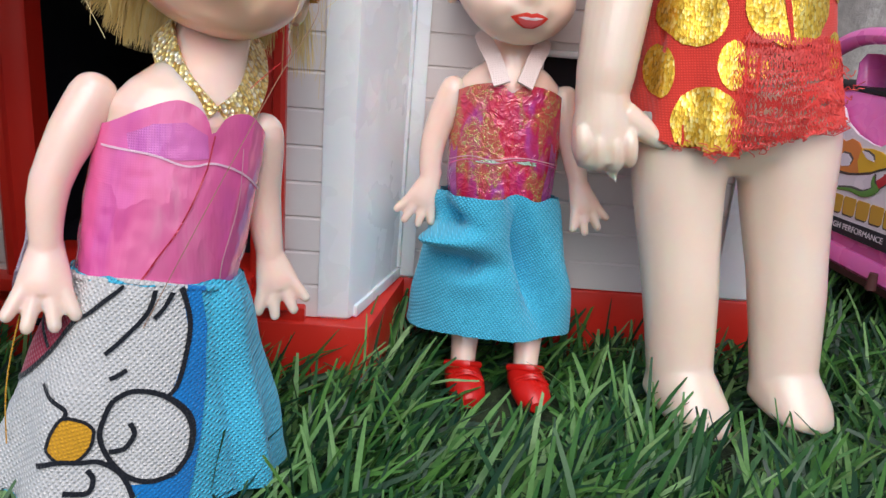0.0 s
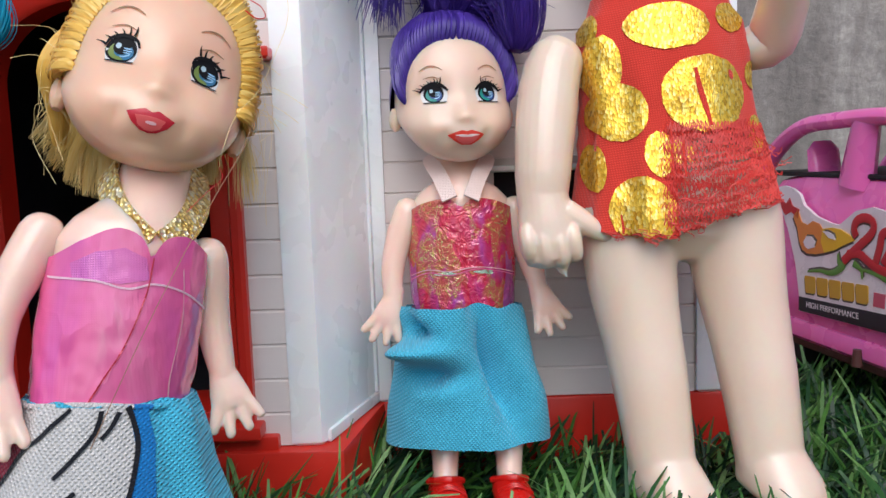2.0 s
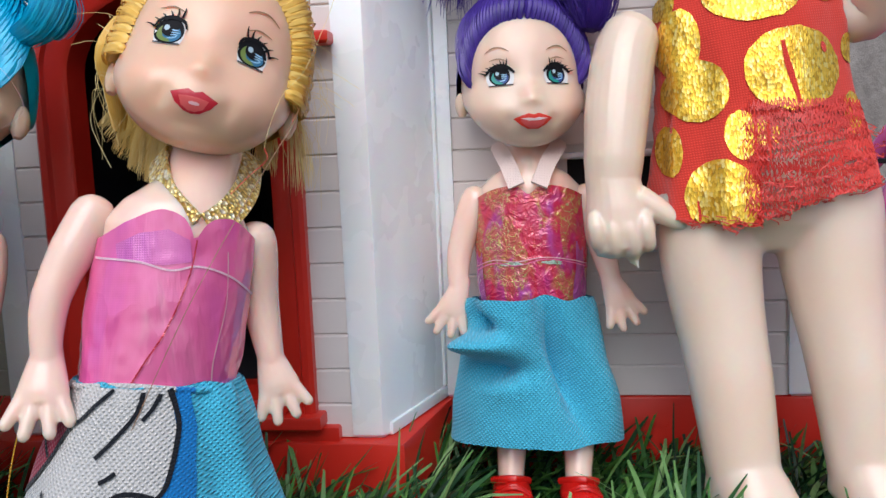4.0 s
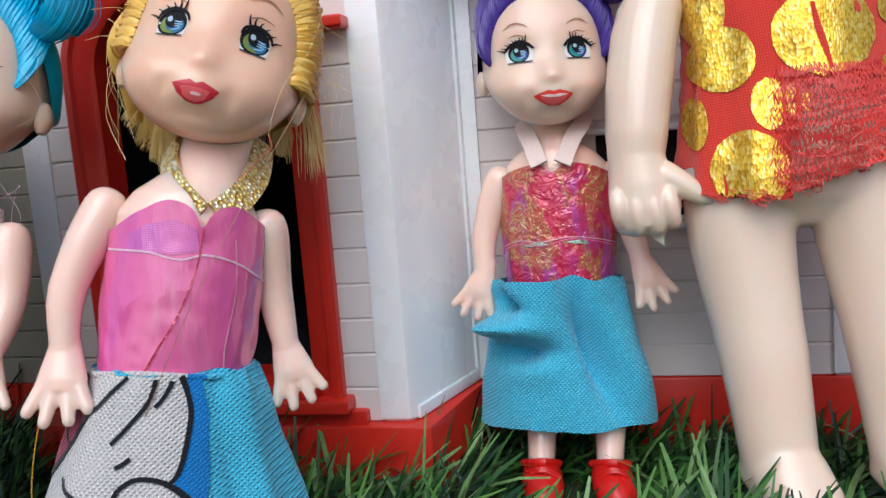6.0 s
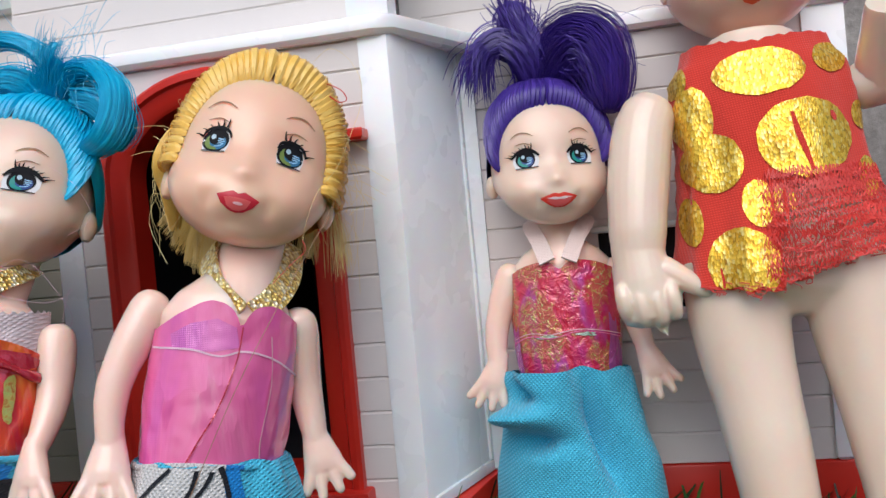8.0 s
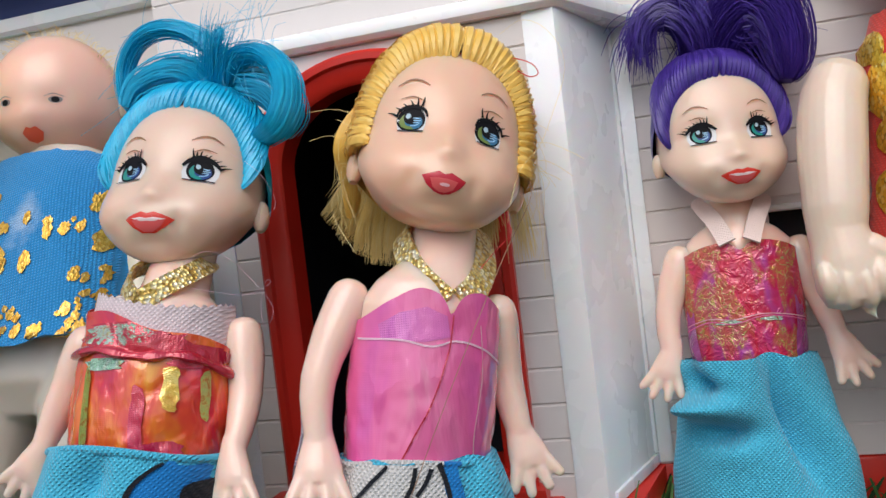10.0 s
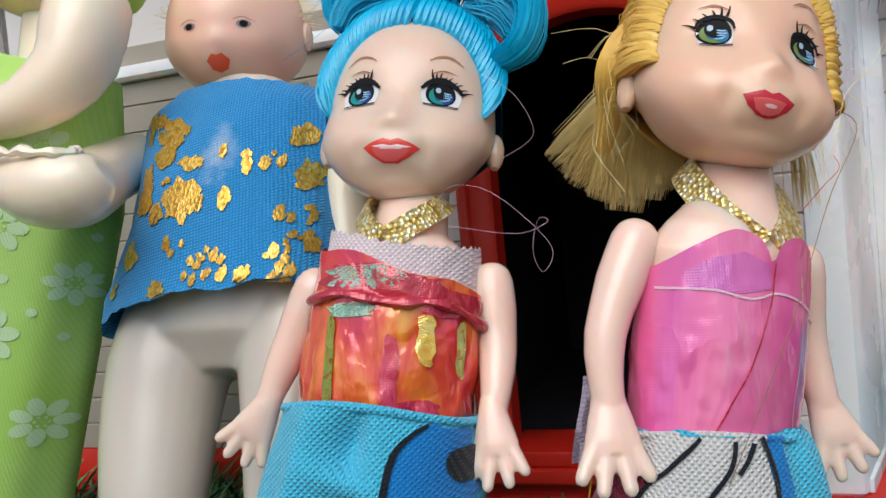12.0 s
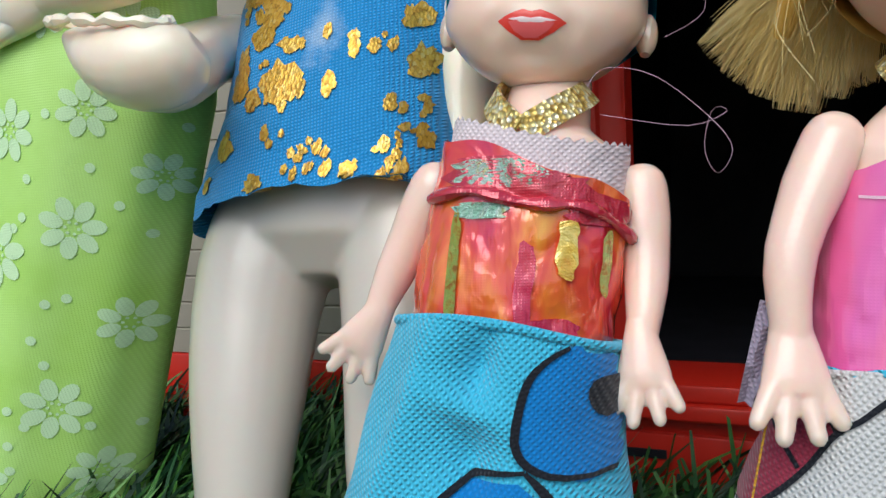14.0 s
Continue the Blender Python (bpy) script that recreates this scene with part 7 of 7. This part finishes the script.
def flower_cloth():
    """Lime cotton printed with scattered pale daisies and dots."""
    m, nt, p = node_mat("lime_print", (0.25, 0.45, 0.08), 0.85, spec=0.2)
    big = noise_node(nt, 45, 3)
    c = ramp(nt, big.outputs[0], [(0.3, (0.46, 0.76, 0.14)), (0.7, (0.60, 0.90, 0.28))])
    h = weave_height(nt, 700)
    c = mix(nt, h, mix(nt, 0.12, c, (0.05, 0.12, 0.02)), c)
    nt.links.new(c, p.inputs["Base Color"])
    bump(nt, p, h, 0.3, 0.0002)
    return m


LIME = flower_cloth()
PETAL = cloth("pale_print", (0.66, 0.90, 0.52), 700, 0.1, 0.9, 0.3)


def green_doll():
    g = Geo()
    top, low = Vector((-0.1570, 0.1400, 0.1080)), Vector((-0.1945, 0.1310, GROUND_Z + 0.002))
    rows = []
    for i in range(19):
        t = i / 18
        c = low.lerp(top, t)
        rx = lerp(0.0260, 0.0225, t) if t < 0.8 else lerp(0.0232, 0.0170, (t - 0.8) / 0.2)
        rows.append(ring_at(c, top - low, rx, rx * 0.78, 64, lambda a: 1 + 0.035 * math.sin(5 * a + 1.2) * (1.1 - t) + 0.02 * math.sin(9 * a)))
    first = len(g.f)
    g.loft(rows, LIME, True, True)
    tree = surface_tree(g, first)
    frm = Matrix.Translation((-0.1500, 0.08, 0.0500)) @ Euler((0, radians(17), radians(20))).to_matrix().to_4x4()
    rnd = random.Random(4)
    flowers = [(0.0030, 0.0060, 1.0), (0.0140, -0.0100, 0.9), (-0.0100, -0.0020, 1.1), (0.0050, -0.0280, 1.05), (-0.0110, -0.0230, 1.0), (0.0150, 0.0180, 0.8), (0.0020, 0.0270, 0.9), (-0.0120, 0.0200, 1.0), (0.0060, 0.0430, 0.9), (-0.0090, 0.0420, 0.9), (0.0135, -0.0400, 0.9), (-0.0060, -0.0440, 1.0)]
    for fx, fz, k in flowers:
        off = rnd.uniform(0, 1)
        for q in range(7):
            b = 2 * math.pi * q / 7 + off
            patch(g, tree, frm, oval(fx + 0.0036 * k * math.cos(b), fz + 0.0036 * k * math.sin(b), 0.0021 * k, 0.0014 * k, 12, b), PETAL, 0.00018, 2)
        for q in range(6):
            b = 2 * math.pi * q / 6
            patch(g, tree, frm, oval(fx + 0.0011 * k * math.cos(b), fz + 0.0011 * k * math.sin(b), 0.0003 * k, 0.0003 * k, 8), PETAL, 0.0002, 1)
    for _ in range(46):
        x, z = rnd.uniform(-0.017, 0.018), rnd.uniform(-0.05, 0.05)
        if min((x - fx) ** 2 + (z - fz) ** 2 for fx, fz, _k in flowers) > 0.0058 ** 2:
            patch(g, tree, frm, oval(x, z, 0.0009, 0.0009, 10), PETAL, 0.00018, 1)
    # neck, head, bent arm with a puffed sleeve
    g.tube([top - Vector((0, 0, 0.002)), top + Vector((0.0008, 0.002, 0.012))], [0.0055, 0.0048], CREAM, 16)
    bald_head(g, head_frame(top + Vector((0.0015, 0.002, 0.0275)), 0, 0, 4), 0.0180, ROSY)
    g.ball(top + Vector((0.0190, 0.0020, 0.0150)), (0.0060, 0.0060, 0.0075), LIME, 18, 12)
    g.tube(smooth_path([top + Vector((0.0180, -0.003, 0.006)), (-0.1370, 0.1310, 0.1130), (-0.1382, 0.1270, 0.1030), (-0.1465, 0.1230, 0.0965), (-0.1590, 0.1210, 0.0950)], 12), [0.0058, 0.0068, 0.0076, 0.0080, 0.0078, 0.0074, 0.0068, 0.0062, 0.0054, 0.0048, 0.0044, 0.0044], CREAM, 20)
    small_hand(g, (-0.1590, 0.1210, 0.0950), (-1, -0.15, -0.1), (0, 0, 1), CREAM, 2.0, 0.5)
    thing("tall_doll", g, "tall doll in a lime green flowered cotton dress", "doll", "large dolls")


yellow_doll()
blue_doll()
purple_doll()
red_doll()
baby_doll()
green_doll()


# ---- toy car ----
BROWN = plastic("brown_chassis", (0.10, 0.035, 0.03), 0.55, 0.2, (0.2, 0.1, 0.09))
STICKER = plastic("white_sticker", (0.90, 0.83, 0.87), 0.25, 0.06, (0.5, 0.45, 0.45))
BLACKPAPER = node_mat("black_sticker", (0.012, 0.012, 0.018), 0.3)[0]
AMBERINK = node_mat("amber_ink", (0.62, 0.36, 0.035), 0.35)[0]
ORANGEINK = node_mat("orange_ink", (0.80, 0.27, 0.05), 0.35)[0]
YELLOWINK = node_mat("yellow_ink", (0.86, 0.52, 0.02), 0.35)[0]
SHADEINK = node_mat("printed_shadow", (0.10, 0.075, 0.07), 0.4)[0]
PINKINK = node_mat("rose_ink", (0.62, 0.10, 0.16), 0.35)[0]
REDINK = node_mat("red_ink", (0.58, 0.022, 0.03), 0.35)[0]
GREENINK = node_mat("green_ink", (0.13, 0.30, 0.05), 0.35)[0]
TYRE = plastic("black_tyre", (0.012, 0.012, 0.013), 0.7, 0.2, (0.05, 0.05, 0.05))


def build_car():
    ang = math.atan2(-0.986, 0.165)
    car = empty("toy_car", "pink plastic toy car with a flame sticker on its side", "toy car", at=(0.1285, 0.235, GROUND_Z))
    car.rotation_euler = (0, 0, ang)
    # local x runs along the side towards the front, y away from the dolls' side, z up from the ground
    L0, L1, W = -0.030, 0.105, 0.052
    up = -GROUND_Z
    g = Geo()
    # body: cross-sections along x
    rows = []
    for x, top, cut in ((L0, 0.040, 0.004), (L0 + 0.004, 0.050, 0.001), (L0 + 0.015, 0.0572, 0.0), (0.0, 0.0590, 0.0), (0.045, 0.0580, 0.0), (0.062, 0.0560, 0.0), (0.085, 0.0500, 0.0), (L1 - 0.004, 0.044, 0.002), (L1, 0.036, 0.006)):
        z0, z1 = 0.0150 + up + cut, top + 0.0045 + up
        y0, y1 = 0.0 + cut, W - cut
        rows.append([(x, y0 + 0.0015, z0), (x, y0, z0 + 0.002), (x, y0 - 0.0012, z0 + 0.014), (x, y0 + 0.0004, z1 - 0.008), (x, y0 + 0.003, z1 - 0.001), (x, y0 + 0.006, z1), (x, y1 - 0.006, z1), (x, y1 - 0.003, z1 - 0.001), (x, y1, z1 - 0.008), (x, y1 + 0.0012, z0 + 0.014), (x, y1, z0 + 0.002), (x, y1 - 0.0015, z0)])
    g.loft(rows, PINK, True, True)
    body = part("body", g, car, "glossy pink plastic body")
    # lower skirt
    g = Geo()
    g.box((L0 + 0.002, -0.0012, 0.0138 + up), (L1 - 0.002, W + 0.0012, 0.0200 + up), PINK, 0.0012)
    part("side_skirt", g, car)
    g = Geo()
    g.box((L0 + 0.003, 0.0006, 0.0112 + up), (L1 - 0.003, W - 0.0006, 0.0142 + up), BROWN, 0.0006)
    ch = part("chassis", g, car, "dull brown plastic chassis")
    g = Geo()
    g.tube([(0.0290, -0.0022, 0.0130 + up), (0.0290, -0.0022, 0.0175 + up)], [0.0015, 0.0011], BROWN, 10)
    part("peg", g, ch)
    # roof: arched side rails, pillars, top skin
    for y in (0.0035, W - 0.0035):
        g = Geo()
        arc = smooth_path([(-0.028, y, 0.0620 + up), (-0.019, y, 0.0705 + up), (-0.006, y, 0.0768 + up), (0.010, y, 0.0782 + up), (0.034, y, 0.0782 + up), (0.056, y, 0.0740 + up), (0.070, y, 0.0610 + up)], 24)
        g.tube(arc, 0.0030, PINK, 10, 0.8, (0, 1, 0))
        part("roof_rail", g, car)
        g = Geo()
        g.tube([(0.0190, y, 0.0600 + up), (0.0225, y, 0.0775 + up)], [0.0062, 0.0046], PINK, 10, 0.6, (1, 0, 0))
        part("pillar", g, car)
    g = Geo()
    prof = smooth_path([(-0.008, 0, 0.0770 + up), (0.010, 0, 0.0795 + up), (0.034, 0, 0.0795 + up), (0.054, 0, 0.0755 + up)], 12)
    g.loft([[Vector((p.x, y, p.z + 0.0012 * math.sin(math.pi * y / W))) for y in (0.002, 0.012, 0.026, 0.040, 0.050)] for p in prof], PINK, closed=False)
    part("roof", g, car)
    # seats seen through the side windows
    for x in (-0.004, 0.0390):
        g = Geo()
        g.tube([(x, 0.010, 0.060 + up), (x - 0.0015, 0.010, 0.070 + up), (x - 0.002, 0.010, 0.0725 + up)], [0.0055, 0.0052, 0.0030], PINK, 12, 0.45, (0, 1, 0))
        part("seat", g, car)
    g = Geo()
    g.box((-0.026, 0.0024, 0.0622 + up), (0.066, W - 0.0024, 0.0636 + up), TYRE, 0.0004)
    part("window_ledge", g, car, "black window ledge")
    # wheels
    for x in (-0.012, 0.080):
        for y in (0.006, W - 0.006):
            g = Geo()
            g.tube([(x, y - 0.005, 0.0115 + up - 0.002), (x, y - 0.004, 0.0115 + up - 0.002), (x, y + 0.004, 0.0115 + up - 0.002), (x, y + 0.005, 0.0115 + up - 0.002)], [0.0100, 0.0115, 0.0115, 0.0100], TYRE, 28)
            part("wheel", g, car, "black plastic wheel")
    # sticker: white field, black band, flames and lettering shapes, each a thin layer
    side = -0.00145

    def flat(outline, mat, k):
        gg = Geo()
        n = len(outline)
        front = [(x, side - 0.00012 * k, z + up) for x, z in outline]
        gg.add(front + [(x, side + 0.0008, z + up) for x, z in outline], [tuple(range(n))] + [(i, (i + 1) % n, n + (i + 1) % n, n + i) for i in range(n)], mat)
        return gg
    field = [(-0.0124, 0.0586), (-0.0070, 0.0596), (-0.0026, 0.0589), (0.0009, 0.0574), (0.0031, 0.0542), (0.0091, 0.0514), (0.0155, 0.0500), (0.0191, 0.0498), (0.0214, 0.0512), (0.0259, 0.0541), (0.0324, 0.0555), (0.0365, 0.0548), (0.0410, 0.0534), (0.0500, 0.0515), (0.0580, 0.0505), (0.0580, 0.0246), (0.0016, 0.0228), (0.0016, 0.0271), (-0.0006, 0.0365), (-0.0046, 0.0462), (-0.0092, 0.0535)]
    st = part("sticker", flat(field, STICKER, 1), car, "white sticker with flames and a black band", smooth=False)
    part("sticker_band", flat([(0.0016, 0.0271), (0.0580, 0.0296), (0.0580, 0.0246), (0.0017, 0.0229)], BLACKPAPER, 2), st, smooth=False)

    def shifted(outline, dx, dz):
        return [(x + dx, z + dz) for x, z in outline]
    # flame: brown shadow, orange root, yellow tip, white eyes, dark red tips
    orange = [(0.0004, 0.0529), (0.0024, 0.0493), (0.0052, 0.0487), (0.0078, 0.0500), (0.0107, 0.0495), (0.0131, 0.0475), (0.0149, 0.0448), (0.0135, 0.0415), (0.0094, 0.0406), (0.0054, 0.0404), (0.0029, 0.0413), (0.0015, 0.0434), (0.0003, 0.0475), (-0.0018, 0.0506)]
    yellow = [(0.0125, 0.0482), (0.0167, 0.0489), (0.0203, 0.0487), (0.0239, 0.0476), (0.0262, 0.0463), (0.0217, 0.0445), (0.0181, 0.0428), (0.0135, 0.0415), (0.0119, 0.0445)]
    for k, out in enumerate((orange, yellow)):
        part("flame_shadow", flat(shifted(out, -0.0005, -0.0008), SHADEINK, 2), st, smooth=False)
        part("flame", flat(out, (ORANGEINK, YELLOWINK)[k], 3 + k), st, ("orange printed flame", "yellow printed flame")[k], smooth=False)
    for out in ([(0.0040, 0.0437), (0.0055, 0.0455), (0.0079, 0.0456), (0.0098, 0.0443), (0.0091, 0.0426), (0.0062, 0.0418), (0.0048, 0.0425)], [(0.0130, 0.0476), (0.0155, 0.0477), (0.0178, 0.0470), (0.0185, 0.0457), (0.0158, 0.0459)]):
        part("flame_shadow", flat(shifted(out, 0.0003, 0.0005), SHADEINK, 5), st, smooth=False)
        part("flame_eye", flat(out, STICKER, 6), st, smooth=False)
    part("flame", flat([(-0.0102, 0.0560), (-0.0056, 0.0542), (-0.0039, 0.0560), (-0.0024, 0.0537), (0.0010, 0.0530), (0.0005, 0.0503), (-0.0030, 0.0519), (-0.0059, 0.0508), (-0.0077, 0.0524)], REDINK, 3), st, "dark red flame tips", smooth=False)

    def brush(name, pts, w, mat, depth, dx=0.0, dz=0.0):
        """A printed stroke of even or tapering width on the sticker."""
        gg = Geo()
        line = [(p.x + dx, side - depth, p.z + dz + up) for p in smooth_path([(x, 0, z) for x, z in pts], 20)]
        gg.tube(line, [lerp(w[0], w[1], q / 19) for q in range(20)], mat, 8, 0.12, (1, 0, 1))
        part(name, gg, st)
    # green flourish under the flame
    for pts, w in (([(0.0060, 0.0352), (0.0116, 0.0362), (0.0161, 0.0361), (0.0195, 0.0373), (0.0218, 0.0392)], (0.0003, 0.0012)), ([(0.0222, 0.0384), (0.0200, 0.0398), (0.0196, 0.0421)], (0.0013, 0.0003)), ([(0.0260, 0.0402), (0.0291, 0.0387), (0.0296, 0.0364)], (0.0010, 0.0003)), ([(0.0296, 0.0389), (0.0351, 0.0384), (0.0410, 0.0366), (0.0470, 0.0340)], (0.0004, 0.0010))):
        brush("flourish", pts, w, SHADEINK, 0.00025, 0.0002, 0.0006)
        brush("flourish", pts, w, GREENINK, 0.00045)
    # big slanted red numeral strokes with a dark rim
    for pts in ([(0.0270, 0.0474), (0.0259, 0.0492), (0.0267, 0.0514), (0.0295, 0.0526), (0.0325, 0.0522), (0.0336, 0.0505), (0.0322, 0.0482), (0.0284, 0.0453), (0.0252, 0.0429), (0.0218, 0.0402)], [(0.0236, 0.0423), (0.0281, 0.0430), (0.0318, 0.0414), (0.0361, 0.0399), (0.0420, 0.0396), (0.0480, 0.0410)], [(0.0387, 0.0498), (0.0367, 0.0488), (0.0360, 0.0456), (0.0346, 0.0414)], [(0.0387, 0.0498), (0.0404, 0.0475), (0.0389, 0.0438), (0.0374, 0.0415)], [(0.0440, 0.0500), (0.0450, 0.0470), (0.0440, 0.0430), (0.0420, 0.0405)]):
        brush("numeral", pts, (0.0013, 0.0013), SHADEINK, 0.00025, -0.0004, -0.0005)
        brush("numeral", pts, (0.0012, 0.0012), REDINK, 0.00050)
    # maker's mark: plain blocks in its colours, each over its printed shadow
    for k in range(5):
        x = 0.0044 + k * 0.0056
        dz = 0.00026 * k
        out = [(x + 0.0010, 0.0288 + dz), (x + 0.0046, 0.0290 + dz), (x + 0.0052, 0.0296 + dz), (x + 0.0050, 0.0336 + dz), (x + 0.0046, 0.0340 + dz), (x + 0.0004, 0.0338 + dz), (x, 0.0332 + dz), (x + 0.0006, 0.0292 + dz)]
        part("mark_shadow", flat(shifted(out, -0.0003, -0.0005), SHADEINK, 2), st, smooth=False)
        part("mark_block", flat(out, AMBERINK, 3), st, smooth=False)
    for k in range(4):
        x = 0.0338 + k * 0.0052
        part("mark_block", flat([(x, 0.0300), (x + 0.0042, 0.0301), (x + 0.0044, 0.0338), (x + 0.0002, 0.0337)], PINKINK, 2), st, smooth=False)
    cu = bpy.data.curves.new("lettering", "FONT")
    cu.body = "HIGH PERFORMANCE"
    cu.size = 0.0024
    cu.extrude = 0.00004
    tmp = bpy.data.objects.new("lettering", cu)
    scene.collection.objects.link(tmp)
    dg = bpy.context.evaluated_depsgraph_get()
    me = bpy.data.meshes.new_from_object(tmp.evaluated_get(dg))
    bpy.data.objects.remove(tmp)
    me.materials.clear()
    me.materials.append(STICKER)
    me.transform(Matrix.Translation((0.0056, side - 0.00045, 0.0246 + up)) @ Euler((radians(90), radians(-2.5), 0)).to_matrix().to_4x4())
    part("lettering", me, st)


build_car()


# ---- artificial turf ----
def build_turf():
    rng = np.random.default_rng(7)
    m, nt, p = node_mat("turf_blade", (0.05, 0.13, 0.03), 0.42, spec=0.35)
    geo = nt.nodes.new("ShaderNodeNewGeometry")
    c = ramp(nt, geo.outputs["Random Per Island"], [(0.0, (0.004, 0.026, 0.012)), (0.28, (0.010, 0.054, 0.018)), (0.56, (0.032, 0.120, 0.022)), (0.82, (0.085, 0.225, 0.038)), (1.0, (0.19, 0.34, 0.12))])
    n = noise_node(nt, 700, 3)
    c = mix(nt, ramp(nt, n.outputs[0], [(0.4, (0, 0, 0)), (0.75, (0.4, 0.4, 0.4))]), c, (0.02, 0.05, 0.015))
    nt.links.new(c, p.inputs["Base Color"])
    N = 72000
    x = rng.uniform(-0.30, 0.36, N)
    y = rng.uniform(0.02, 0.40, N)
    # keep the house's floor free
    house = (y > 0.197) & (x > -0.234) & (x < 0.0980) | (y > 0.1645) & (x > -0.1005) & (x < 0.000)
    near = rng.uniform(0, 1, N) < np.where((y < 0.24) & (x > -0.18) & (x < 0.18), 1.0, 0.45)
    # pressed flat under and in front of the feet
    press = np.ones(N)
    for fx0, fy0, fx1, fy1, fr in ((0.0680, 0.163, 0.0735, 0.148, 0.0085), (0.0912, 0.163, 0.0955, 0.150, 0.0085), (0.0213, 0.173, 0.0222, 0.150, 0.0075), (0.0360, 0.173, 0.0370, 0.150, 0.0075), (-0.1255, 0.118, -0.1275, 0.101, 0.0080), (-0.0970, 0.118, -0.0960, 0.101, 0.0080)):
        ux, uy = fx1 - fx0, fy1 - fy0
        f = np.clip(((x - fx0) * ux + (y - fy0) * uy) / (ux * ux + uy * uy), 0, 1)
        away = np.hypot(x - fx0 - f * ux, y - fy0 - f * uy)
        press = np.minimum(press, np.clip((away - fr) / 0.012, 0.0, 1.0))
    keep = ~house & near & (press > 0.02)
    press = press[keep]
    x, y = x[keep], y[keep]
    N = len(x)
    ln = rng.uniform(0.0120, 0.0275, N) * (0.55 + 0.45 * press) * np.where((y > 0.165) & (x > 0.03) & (x < 0.105), 0.72, 1.0)
    w = rng.uniform(0.00034, 0.00070, N)
    head = rng.normal(0.75, 0.95, N)
    lean = np.clip(rng.normal(1.05, 0.30, N) + 0.35 * (1 - press), 0.1, 1.4)
    d = np.stack([np.cos(head), np.sin(head), np.zeros(N)], 1)
    side = np.stack([-np.sin(head), np.cos(head), np.zeros(N)], 1)
    twist = rng.normal(0, 0.5, N)[:, None]
    side = side * np.cos(twist) + np.array([[0, 0, 1.0]]) * np.sin(twist)
    base = np.stack([x, y, np.full(N, GROUND_Z)], 1)
    ups = np.array([[0, 0, 1.0]])
    rows = []
    pos = base.copy()
    steps = 4
    for k in range(steps):
        rows.append(pos - side * (w * (1 - 0.04 * k))[:, None])
        rows.append(pos + side * (w * (1 - 0.04 * k))[:, None])
        a = lean * (0.62 + 0.18 * k)
        pos = pos + (d * np.sin(a)[:, None] + ups * np.cos(a)[:, None]) * (ln / steps)[:, None]
    rows.append(pos - side * (w * 0.55)[:, None])
    rows.append(pos + side * (w * 0.35)[:, None] + d * (w * 0.5)[:, None])
    per = 2 * steps + 2
    V = np.stack(rows, 1).reshape(-1, 3)
    off = (np.arange(N) * per)[:, None]
    quads = np.concatenate([off + np.array([[2 * k, 2 * k + 1, 2 * k + 3, 2 * k + 2]]) for k in range(steps)], 0)
    me = bpy.data.meshes.new("turf")
    me.from_pydata(V.tolist(), [], quads.tolist())
    me.materials.append(m)
    me.polygons.foreach_set("use_smooth", [True] * len(me.polygons))
    me.update()
    tagged(new("turf", me), "green artificial grass of short combed plastic blades", "artificial grass", kind="stuff")


build_turf()
